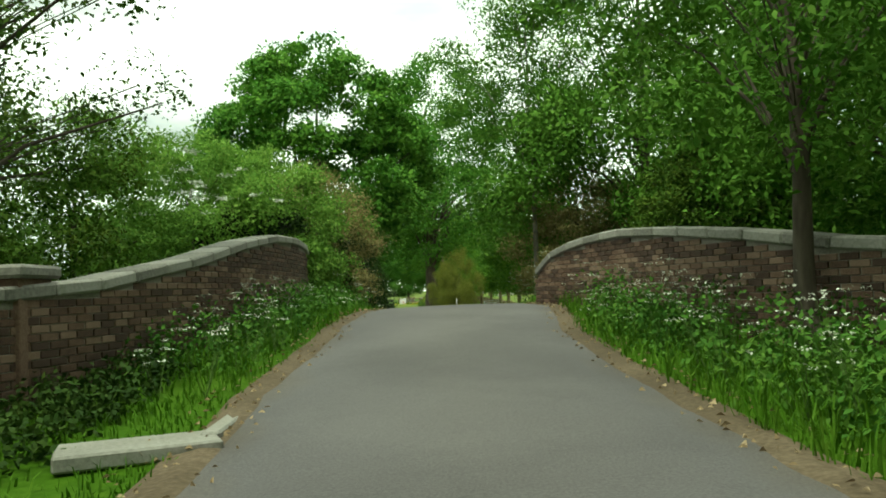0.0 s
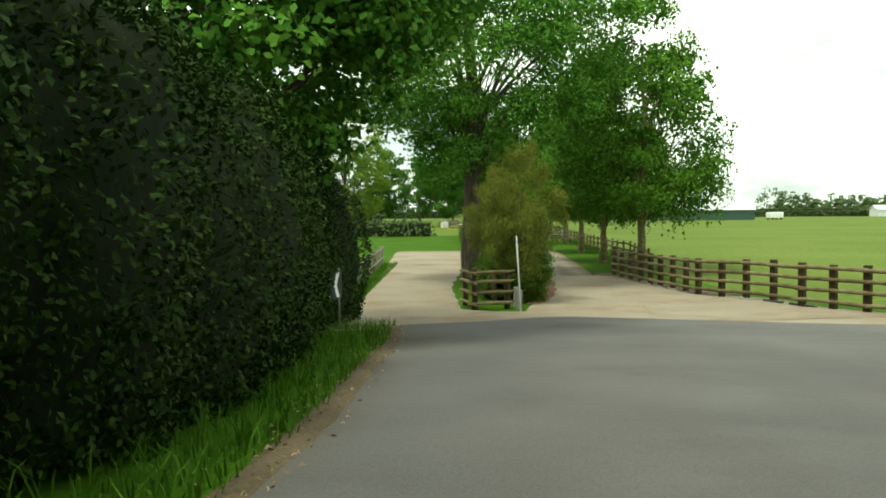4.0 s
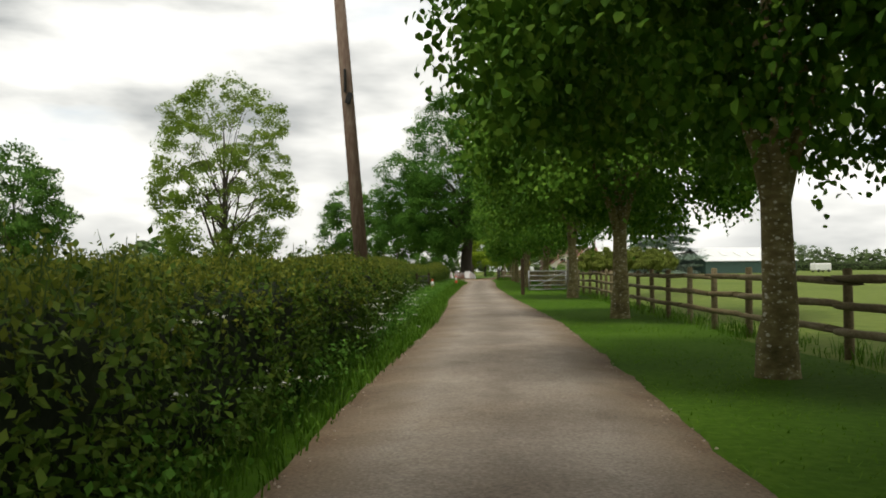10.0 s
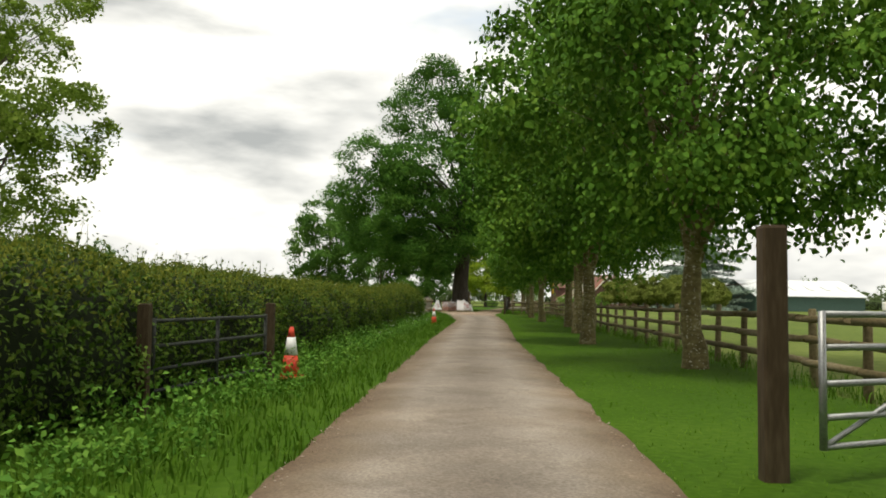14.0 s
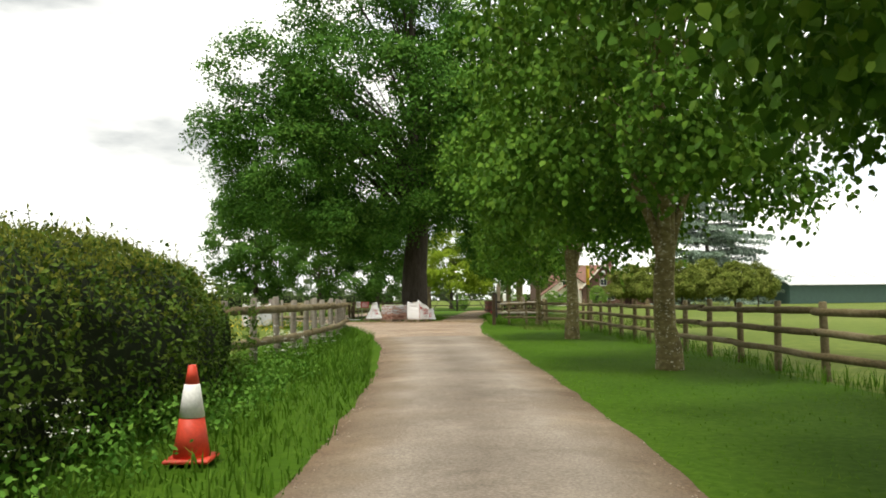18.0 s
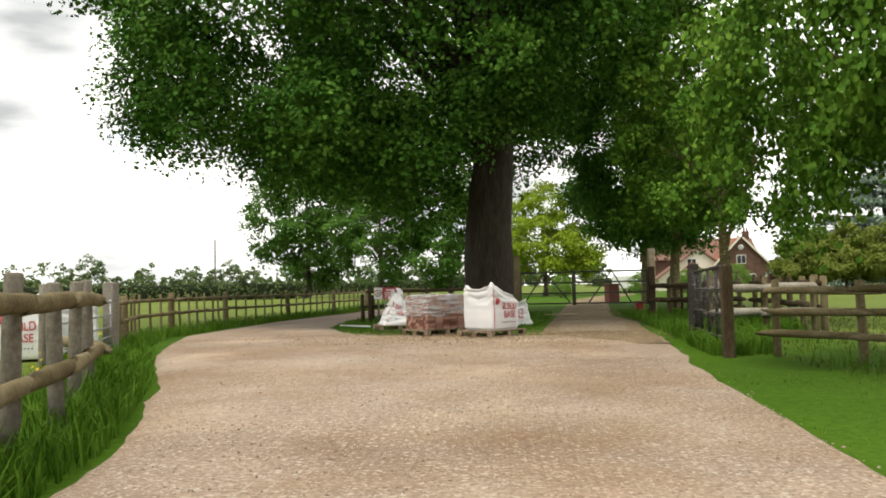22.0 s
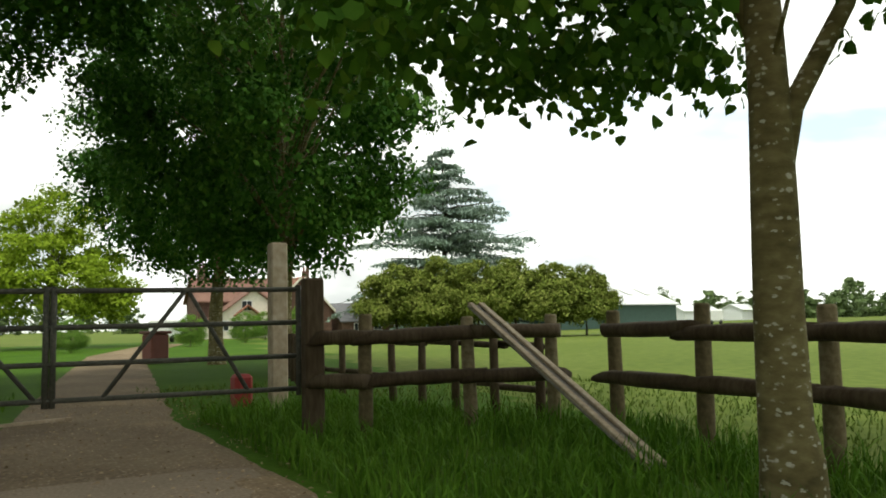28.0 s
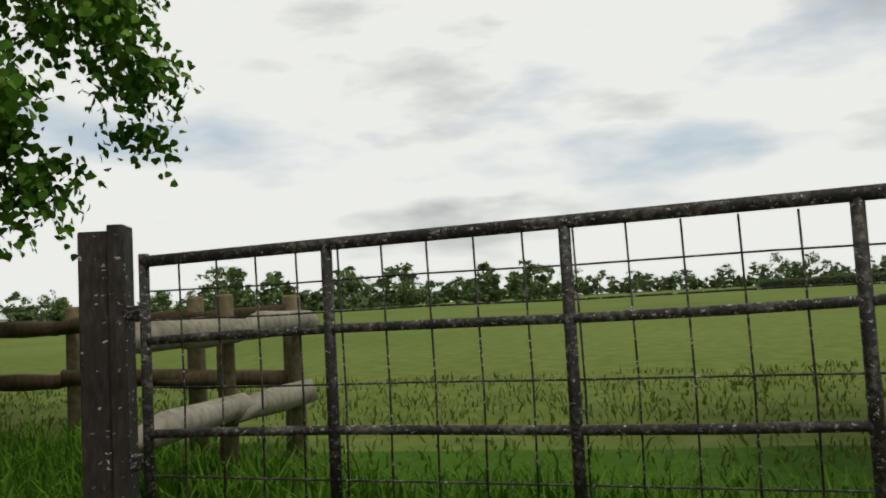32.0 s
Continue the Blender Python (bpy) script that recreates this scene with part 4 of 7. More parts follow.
SLENDER = tree_meshes(97, 10.5, 2.4, 0.085, 3.0, 190, 110, 0.11, L_ASH, PALE_BARK, ROUND, 0.6, 0.3, 16, lean=-0.005, wide=0.4, inner=8)
plant_tree("ash_tree", SLENDER, 3.05, 0.4, "slender ash with a pale straight trunk above the bushes")
VERGE_ASH = tree_meshes(98, 8.5, 2.3, 0.12, 1.6, 150, 95, 0.11, L_ASH, BARK, ROUND, 0.65, 0.3, 14, wide=0.4, inner=10)
plant_tree("ash_tree", VERGE_ASH, 3.55, -12.2, "small ash with a dark trunk beside the parapet")
DARK_BARE = tree_meshes(95, 10.5, 4.0, 0.24, 1.2, 300, 140, 0.085, L_HEDGE, BARK, ROUND, 0.6, 0.2, 60, twigs=3)
plant_tree("thorn_tree", DARK_BARE, -6.9, -10.0, "thinly leaved dark thorn tree beside the bridge", 0, 1.0, z=0.8)
BUSH = [tree_meshes(s, 4.4, 2.2, 0.07, 0.1, 260, pr, lf, mt, BARK, VASE if s == 103 else ROUND, 0.42, 0.25, 22 if s == 102 else 12, wide=wd, inner=38) for s, mt, lf, wd, pr in ((101, L_HEDGE, 0.085, 0.6, 90), (102, L_BROWN, 0.06, 0.5, 110), (103, L_WILLOW, 0.085, 0.3, 130), (104, L_ELDER, 0.085, 0.5, 120))]
for i, (x, y, sc, k, lab) in enumerate([(-6.0, -6.0, 0.95, 3, "elder bush with cream flower heads over the parapet"), (-4.9, -2.6, 0.98, 3, "elder bush with cream flower heads behind the parapet"), (-3.75, -0.9, 0.98, 3, "elder bush with cream flower heads at the parapet end"), (-3.2, 2.4, 1.08, 1, "half-withered brown thorn bush by the road"),
                                        (-4.0, 6.0, 1.0, 0, "dark green thorn bush by the road"), (4.2, 0.6, 0.9, 1, "half-withered brown thorn bush by the road"), (5.2, 4.2, 0.8, 1, "half-withered brown thorn bush by the road"),
                                        (2.85, 26.6, 1.15, 2, "tall olive-green willow bush beside the track gate"), (2.9, 28.6, 0.55, 0, "dark bush at the end of the hedge"), (2.95, 27.0, 0.42, 0, "dark bush below the willow"), (2.3, 27.6, 0.42, 0, "dark bush below the willow"), (2.3, 29.2, 1.0, 2, "olive-green willow bush behind the track gate"), (5.9, -4.4, 0.8, 0, "green thorn bush behind the parapet")]):
    plant_tree("bush", BUSH[k], x, y, lab, 50 * i, sc, z=ground_z(x, y) - 0.05, slim=0.52 if k == 2 else 1)

# blue cedar
def cedar():
    rng = np.random.default_rng(7)
    t = thing("cedar_tree", "blue-grey cedar with layered spreading boughs", "tree", (55, 232, 0))
    V, Fc, P = [], [], []
    tube(V, Fc, [(0, 0, 0), (0, 0, 10), (0, 0, 22.5)], [0.5, 0.3, 0.04], 8)
    for i in range(130):
        z = 1.2 + 1.45 * (i % 15) + rng.normal(0, 0.16)
        ln = 11.8 * (1 - (z / 23.0) ** 1.7) * rng.uniform(0.6, 1.15) + 0.4
        a = rng.uniform(0, 2 * math.pi)
        slope = rng.uniform(-0.06, 0.22)
        tip = np.array([math.cos(a) * ln, math.sin(a) * ln, z + slope * ln])
        tube(V, Fc, [(0, 0, z), (tip[0] * 0.5, tip[1] * 0.5, z + 0.06 * ln), tuple(tip)], [0.12, 0.08, 0.02], 5, False)
        k = int(42 * ln)
        u = rng.uniform(0.1, 1.05, k)
        side = rng.normal(0, 0.16 * ln, k) * (1.1 - 0.55 * u)
        P.append(np.stack([math.cos(a) * ln * u - math.sin(a) * side, math.sin(a) * ln * u + math.cos(a) * side, z + slope * ln * u - 0.1 * ln * u ** 3 + rng.normal(0, 0.13, k) - 0.2 * np.abs(side)], 1))
    part("trunk", mesh_of("trunk", V, Fc, BARK, True), t)
    part("crown", quads("crown", leaf_quads(np.concatenate(P), 0.6, rng, 0.1, 0.35, 0.8), L_CEDAR), t)


cedar()

# ---- hedges ----


def hedge(name, line, width, tops, label, mat, density=230, leaf=0.1, seed=1, lump=0.16, far=False, shoots=0):
    """A hedge along a line of points: a core coloured near-black for inner shade, under a skin of leaves. tops: height
    along the way, from 0 to 1.
    """
    rng = np.random.default_rng(seed)
    P = [Vector((x, y, 0)) for x, y in line]
    lens = [0.0]
    for a, b in zip(P, P[1:]):
        lens.append(lens[-1] + (b - a).length)
    total = lens[-1]
    t = thing(name, label, "hedge", (P[0].x, P[0].y, 0))

    def spot(s):
        i = min(len(P) - 2, max(0, int(np.searchsorted(lens, s)) - 1))
        d = (P[i + 1] - P[i]).normalized()
        return P[i] + d * (s - lens[i]), Vector((d.y, -d.x, 0))

    prof = [(-0.5, 0.02), (-0.57, 0.35), (-0.53, 0.68), (-0.41, 0.88), (-0.17, 0.985), (0.17, 0.985), (0.41, 0.88), (0.53, 0.68), (0.57, 0.35), (0.5, 0.02)]

    def surf(s, u, shrink=1.0):
        p, nrm = spot(s)
        top = float(np.interp(s / total, [a for a, _ in tops], [b for _, b in tops]))
        f = u * (len(prof) - 1)
        i = min(len(prof) - 2, int(f))
        f -= i
        px, pz = prof[i][0] * (1 - f) + prof[i + 1][0] * f, prof[i][1] * (1 - f) + prof[i + 1][1] * f
        q = p + nrm * (px * width * shrink)
        k = 1 + lump * noise.noise(Vector((s * 0.55, u * 4, seed))) + 0.5 * lump * noise.noise(Vector((s * 1.7, u * 9, seed)))
        return Vector((p.x + (q.x - p.x) * k, p.y + (q.y - p.y) * k, ground_z(q.x, q.y) + pz * top * (1 + 0.4 * (k - 1)) * (0.97 if shrink < 1 else 1)))

    step = 0.6 if not far else 3.0
    ns, nu = max(3, int(total / step)), 18
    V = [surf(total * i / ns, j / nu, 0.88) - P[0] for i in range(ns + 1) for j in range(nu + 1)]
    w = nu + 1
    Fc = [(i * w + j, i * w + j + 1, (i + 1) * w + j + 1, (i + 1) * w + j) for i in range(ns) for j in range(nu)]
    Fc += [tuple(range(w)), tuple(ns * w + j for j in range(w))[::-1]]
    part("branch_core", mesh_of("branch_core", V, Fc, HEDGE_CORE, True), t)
    k = int(total * (width + 2.2 * tops[0][1]) * density)
    C, out = [], []
    for s, u in zip(rng.uniform(-0.01, 1.01, k) * total, 1 - rng.uniform(0, 1, k) ** 1.5):
        q, mid = surf(s, u), spot(s)[0]
        C.append(tuple(q - P[0]))
        o = Vector((q.x - mid.x, q.y - mid.y, (q.z - ground_z(q.x, q.y) - 0.45 * tops[0][1]) * 1.3)).normalized()
        out.append((o.x, o.y, o.z + 0.25))
    C, out = np.array(C), np.array(out)
    C += rng.normal(0, 0.05 if not far else 0.2, C.shape)
    stick = rng.uniform(0, 1, k) < 0.04
    C[stick, 2] += rng.uniform(0.05, 0.3, stick.sum())
    part("leaves", (three_cornered if far else quads)("leaves", leaf_quads(C, leaf, rng, 0.1, 0.6, 0.3, out), mat), t)
    if shoots:  # this year's growth standing up from the clipped top, its bright colour also painting the lit top
        k = int(total * shoots)
        S, L = [], []
        for s, u in zip(rng.uniform(0, 1, k) * total, np.clip(rng.normal(0.56, 0.13, k), 0.3, 0.82)):
            q = surf(s, u) - P[0]
            hh = rng.uniform(0.04, 0.16) * (1 + 1.2 * (rng.uniform() < 0.08))
            tip = q + Vector((rng.normal(0, 0.05), rng.normal(0, 0.05), hh))
            w = Vector((0.004, 0.004, 0))
            S.append([tuple(q - w), tuple(q + w), tuple(tip + w * 0.4), tuple(tip - w * 0.4)])
            L += [tuple(q.lerp(tip, (i + 0.5) / 5) + Vector(rng.normal(0, 0.018, 3))) for i in range(5)]
        tagged(part("sprig_growth", quads("sprig_growth", S, STEM), t), kind="stuff")
        part("young_foliage", quads("young_foliage", leaf_quads(np.array(L), leaf * 0.8, rng, -0.3, 0.5, 0.2), L_SHOOT), t, "yellow-green young leaves")
    return t


hedge("hedge", [(2.6, 27.5), (2.55, 33), (3.15, 40), (3.35, 50), (3.0, 62), (2.55, 72), (2.6, 82), (3.0, 92), (3.4, 102), (3.85, 110), (3.95, 116.2)], 1.9,
      [(0, 1.12), (0.15, 1.12), (0.3, 1.35), (0.5, 1.6), (0.72, 1.5), (0.84, 1.5), (0.91, 1.65), (0.97, 1.95), (1, 1.7)], "long clipped mixed hedge along the drive", L_HEDGE, 390, 0.066, 3, 0.28, shoots=190)
hedge("hedge", [(-4.4, -2.5), (-3.2, 4), (-2.8, 9), (-3.05, 14), (-3.5, 18.5), (-3.35, 22.7)], 2.6, [(0, 2.5), (0.2, 3.4), (0.6, 4.2), (0.9, 4.4), (1, 3.8)], "tall overgrown hedge along the road bend, leaves darkened for shade", L_SHADED, 420, 0.08, 5, 0.3)
LAUREL = [tree_meshes(s, 5.4, 3.5, 0.12, 1.0, 240, 80, 0.26, L_LAUREL, BARK, DOME, 0.6, 0.1, 10, wide=0.5, twigs=1, inner=14) for s in (111, 112)]
for i, (x, y, sc, sl) in enumerate([(33.4, 199.5, 0.98, 0.85), (36.2, 198.8, 1.05, 0.95), (39.2, 198.2, 1.02, 1.0), (42.2, 197.8, 1.04, 0.95), (45.2, 197.2, 1.0, 0.9), (47.7, 196.6, 0.95, 0.7)]):
    plant_tree("evergreen_shrub", LAUREL[i % 2], x, y, "broad evergreen shrub with pale leaf tips below the cedar", 60 * i, sc, "shrubs below the cedar", slim=sl)
# field hedges far off
for i, (line, hgt) in enumerate([([(-70, 118), (-30, 124), (-6, 150)], 1.2), ([(-160, 215), (-60, 228), (-20, 236)], 2.2), ([(-400, 330), (-150, 345), (0, 352)], 3.0), ([(-60, 92), (-18, 95), (-2, 97)], 1.6),
                                 ([(60, 330), (200, 300), (420, 250)], 2.2), ([(150, 60), (320, 90), (500, 60)], 2.2), ([(40, 420), (160, 430), (330, 400)], 3.0)]):
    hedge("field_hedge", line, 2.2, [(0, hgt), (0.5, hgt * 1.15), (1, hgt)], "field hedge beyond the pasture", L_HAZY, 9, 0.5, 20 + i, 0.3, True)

# ---- far woods ----
def far_wood(name, arc, n, seed, hmin, hmax, label):
    rng = np.random.default_rng(seed)
    P = []
    for i in range(n):
        u = i / max(1, n - 1)
        cx, cy = arc(u + rng.uniform(-0.4, 0.4) / n)
        h = rng.uniform(hmin, hmax) * (1 + 0.35 * (rng.uniform() < 0.15))
        R = h * rng.uniform(0.38, 0.6)
        c, p, _ = crown_points(rng, h, R, 0.2, DOME, 60, 18, h * 0.12, (0, 0), 0.2)
        P.append(p + np.array([cx, cy, 0]))
    P = np.concatenate(P)
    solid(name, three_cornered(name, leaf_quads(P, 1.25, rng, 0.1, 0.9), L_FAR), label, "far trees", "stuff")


def arc_fn(cx, cy, r, a0, a1):
    return lambda u: (cx + r * math.sin(radians(a0 + (a1 - a0) * u)), cy + r * math.cos(radians(a0 + (a1 - a0) * u)))


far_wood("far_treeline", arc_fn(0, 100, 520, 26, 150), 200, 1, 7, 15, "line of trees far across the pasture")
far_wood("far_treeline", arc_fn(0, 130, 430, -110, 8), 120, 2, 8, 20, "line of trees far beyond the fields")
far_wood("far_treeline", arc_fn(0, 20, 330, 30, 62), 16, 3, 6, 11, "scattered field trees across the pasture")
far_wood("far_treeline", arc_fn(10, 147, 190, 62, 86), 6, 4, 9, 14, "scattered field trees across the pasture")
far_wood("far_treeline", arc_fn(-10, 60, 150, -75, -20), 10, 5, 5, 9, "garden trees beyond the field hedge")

# ---- fences ----
_mesh_cache = {}


def post_mesh(kind, mat):
    key = ("post", kind, mat.name)
    if key not in _mesh_cache:
        if kind == "square":
            me = box_mesh("post", 0.15, 0.13, 1.0, mat, 0.012)
        else:
            me = tube_mesh("post", [(0, 0, 0), (0.006, 0, 0.3), (-0.004, 0.004, 0.7), (0, 0, 0.985), (0, 0, 1.0)], [0.062, 0.062, 0.059, 0.057, 0.045], mat, 10)
        _mesh_cache[key] = me
    return _mesh_cache[key]


def rail_mesh(kind, mat, seed):
    key = ("rail", kind, seed)
    if key not in _mesh_cache:
        rd = random.Random(seed)
        n = 7
        pts = [(i / (n - 1), 0.02 * rd.uniform(-1, 1), 0.02 * rd.uniform(-1, 1)) for i in range(n)]
        _mesh_cache[key] = tube_mesh("rail", pts, [1.0 + 0.1 * rd.uniform(-1, 1) for _ in range(n)], mat, 8)
        for v in _mesh_cache[key].vertices:
            x = v.co.x
            v.co = Vector((x, v.co.y * 0.05, v.co.z * 0.05))
    return _mesh_cache[key]


def fence(name, line, spacing, height, rails, label, post_kind, post_mat, rail_mat, rail_r=0.05, side=1, lean=1.0, bury=0.1, post_w=1.0, exact=False, stout=0):
    """Posts along a line, with rails nailed to one face from post to post."""
    rd = random.Random(len(name) + int(line[0][1] * 7))
    P = [Vector((x, y, 0)) for x, y in line]
    t = thing(name, label, "fence", (P[0].x, P[0].y, ground_z(P[0].x, P[0].y)))
    o = Vector(t.matrix_basis.translation)
    tops = []
    for a, b in zip(P, P[1:]):
        n = 1 if exact else max(1, round((b - a).length / spacing))
        for i in range(n + (b == P[-1])):
            p = a.lerp(b, i / n)
            tops.append((p + Vector((rd.uniform(-0.02, 0.02), rd.uniform(-0.02, 0.02), ground_z(p.x, p.y))), b - a))
    for i, (p, d) in enumerate(tops):
        thick = post_w if not stout else post_w * (1.55 if i % stout == 2 else 0.55)
        yaw = math.degrees(math.atan2(d.y, d.x))
        h = height * rd.uniform(0.97, 1.04)
        part("post", post_mesh(post_kind, post_mat), t, m=Matrix.Translation(p - o - Vector((0, 0, bury))) @ pose(0, 0, 0, rd.uniform(-1, 1) * lean, rd.uniform(-1, 1) * lean, yaw) @ Matrix.Diagonal((thick, thick, h + bury, 1)))
    for (p, d), (q, _) in zip(tops, tops[1:]):
        v = q - p
        nrm = Vector((v.y, -v.x, 0)).normalized() * (side * (0.062 * post_w + rail_r * 0.7))
        for z in rails:
            a = p - o + nrm + Vector((0, 0, z + rd.uniform(-0.02, 0.02)))
            b = q - o + nrm + Vector((0, 0, z + rd.uniform(-0.02, 0.02)))
            w = b - a
            rot = w.to_track_quat("X", "Z").to_matrix().to_4x4()
            k = rail_r / 0.05
            part("rail", rail_mesh(rail_mat.name, rail_mat, rd.randrange(4)), t, m=Matrix.Translation(a) @ rot @ Matrix.Diagonal((w.length + 0.06, k, k, 1)))
    return t


fence("fence", [(8.0, 37.25), (8.45, 32.5), (9.06, 28.35), (10.74, 24.14), (12.6, 20.6), (15.5, 17), (21, 13)], 1.14, 1.22, (0.2, 0.52, 0.82, 1.12), "four-railed dark timber fence round the drive mouth", "square", WOOD_DARK, WOOD_GREEN, 0.055, 1, 0.8, post_w=1.25)
fence("fence", [(9.9, 38.6), (10.7, 46), (10.9, 57), (11.3, 65), (11.85, 72), (11.9, 77.6)], 1.8, 1.15, (0.35, 0.68, 1.0), "three-railed mossy timber fence behind the limes", "round", WOOD_GREEN, WOOD_GREEN, 0.05, -1, 1.5)
fence("fence", [(11.9, 78), (12.5, 90), (13.0, 105), (13.7, 118), (14.0, 128), (14.3, 135), (14.25, 139.5), (12.1, 143.8)], 1.8, 1.15, (0.35, 0.68, 1.0), "three-railed mossy timber fence behind the limes", "round", WOOD_GREEN, WOOD_GREEN, 0.055, -1, 1.5)
fence("fence", [(-3.05, 26.5), (-2.95, 32), (-3.2, 44.5)], 1.7, 1.05, (0.45, 0.95), "post and rail fence along the farm track", "round", WOOD_GREY, WOOD_GREY, 0.045, 1, 1)
fence("fence", [(4.35, 117.9), (4.7, 121), (4.95, 125), (5.0, 130), (4.7, 135.4), (3.9, 138), (2.8, 140.6), (1.2, 142.3)], 1.6, 1.3, (0.5, 1.1), "sagging round-railed fence beside the drive", "round", WOOD_GREY, WOOD_GREEN, 0.075, 1, 2.0, post_w=1.15)
fence("fence", [(-0.2, 147.2), (-1.5, 151), (-1.7, 158), (-0.4, 166), (1.0, 176), (2.4, 190)], 0.72, 1.12, (0.58, 0.97), "post and rail fence with thin stakes along the curving track", "round", WOOD_GREEN, WOOD_GREEN, 0.045, 1, 2.5, stout=7)
fence("fence", [(12.74, 157.32), (13.2, 157.1), (14.38, 156.87), (15.3, 156.6)], 2.0, 1.27, (0.6, 1.05), "dark two-railed fence by the field gate", "round", WOOD_GREEN, WOOD_DARK, 0.075, 1, 1, post_w=1.25, exact=True)
fence("fence", [(15.53, 155.82), (15.31, 154.4), (15.32, 153.18), (15.17, 151.87), (14.97, 150.53), (14.75, 149.2), (14.6, 148.25)], 1.7, 1.24, (0.58, 1.05), "dark two-railed field fence behind the lime", "round", WOOD_GREEN, WOOD_DARK, 0.072, 1, 1, post_w=1.25, exact=True)
fence("fence", [(15.42, 157.0), (15.2, 160.7), (15.0, 164.5), (16.6, 172)], 0.95, 1.0, (0.35, 0.88), "low garden fence with close posts beyond the gate", "round", WOOD_DARK, WOOD_DARK, 0.04, 1, 1)
fence("fence", [(6.75, 159.9), (5.2, 158.9), (3.3, 158.35)], 1.6, 1.2, (0.55, 1.05), "dark two-railed fence running to the oak", "round", WOOD_DARK, WOOD_DARK, 0.055, 1, 1)


def small_gate_fence():
    """The short railed guard at the fork of track and drive."""
    t = thing("rail_guard", "short weathered timber rail guard at the fork", "fence", (1.3, 24.8, 0), math.degrees(math.atan2(0.35, 1.25)))
    for x, y, h in ((0, 0, 1.2), (1.02, 0, 1.12), (0.1, 1.3, 1.15), (1.05, 1.3, 1.05)):
        part("post", post_mesh("round", WOOD_DARK), t, m=Matrix.Translation((x, y, -0.1)) @ Matrix.Diagonal((1.5, 1.5, h + 0.1, 1)))
    for z in (0.18, 0.5, 0.82, 1.1):
        part("rail", rail_mesh("mossy_timber", WOOD_GREY, 1), t, m=Matrix.Translation((-0.03, -0.1, z)) @ Matrix.Diagonal((1.2, 1.1, 1.1, 1)))
        part("rail", rail_mesh("mossy_timber", WOOD_GREY, 2), t, m=Matrix.Translation((-0.06, 0.0, z - 0.03)) @ pose(0, 0, 0, 0, 0, 88) @ Matrix.Diagonal((1.4, 1.0, 1.0, 1)))


small_gate_fence()
STUB_M = ramp_mat("grey_concrete_post", [(0.16, 0.155, 0.14), (0.24, 0.235, 0.215), (0.32, 0.315, 0.29)], 3.0, 0.9, 0.5, 30)
for x, y, h in ((2.62, 25.02, 0.55), (2.6, 25.6, 0.58)):
    t = thing("stub_post", "short pale grey square stub post under the willow", "post", (x, y, 0))
    part("shaft", box_mesh("shaft", 0.17, 0.13, h + 0.1, STUB_M, 0.01, 0.004, 3), t, m=pose(0, 0, -0.1, 0, 2, 12))


def pole_thing(name, label, cat, x, y, h, r, mat, lean=(0, 0), extras=()):
    t = thing(name, label, cat, (x, y, ground_z(x, y) - 0.1))
    part("pole", tube_mesh("pole", [(0, 0, 0), (lean[0] * 0.5, lean[1] * 0.5, h * 0.5), (lean[0], lean[1], h)], [r, r * 0.9, r * 0.75], mat, 12), t)
    return t


p = pole_thing("utility_pole", "brown wooden utility pole leaning over the hedge", "pole", 3.8, 55.0, 8.75, 0.155, ramp_mat("pole_wood", [(0.08, 0.05, 0.035), (0.15, 0.10, 0.075), (0.22, 0.17, 0.13)], 3, 0.85, 0.5, 25, stretch=(1, 1, 0.2)), (-0.66, 0.0))
part("bracket", box_mesh("bracket", 0.05, 0.1, 0.5, BLACK, 0.01), p, m=pose(-0.42, -0.17, 5.2))
part("bracket", box_mesh("bracket", 0.12, 0.06, 0.25, BLACK, 0.01), p, m=pose(-0.38, -0.17, 4.95, 0, 20, 0))
pole_thing("marker_pole", "thin pale leaning pole by the willow bush", "pole", 2.62, 24.2, 2.3, 0.026, ramp_mat("weathered_white_paint", [(0.4, 0.39, 0.36), (0.55, 0.54, 0.5), (0.66, 0.65, 0.61)], 4.0, 0.7, 0.2, 30), (-0.12, 0.05))
yp = pole_thing("marker_pole", "timber pole with a bright yellow top behind the fence", "pole", 15.3, 140.2, 2.8, 0.07, WOOD_GREEN)
part("yellow_top", tube_mesh("yellow_top", [(0, 0, 1.95), (0, 0, 2.82)], [0.078, 0.074], plain("yellow_paint", (0.62, 0.40, 0.03), 0.6), 12), yp, "yellow painted top")
pole_thing("far_pole", "far thin wooden line pole", "pole", -40, 260, 10, 0.14, WOOD_GREY)
pole_thing("far_pole", "far thin wooden line pole", "pole", -17, 55, 6.5, 0.1, WOOD_GREY)
pole_thing("far_pole", "far thin wooden line pole", "pole", -24, 78, 7.5, 0.1, WOOD_GREY)

# ---- humped bridge parapets ----
CW = 0.235


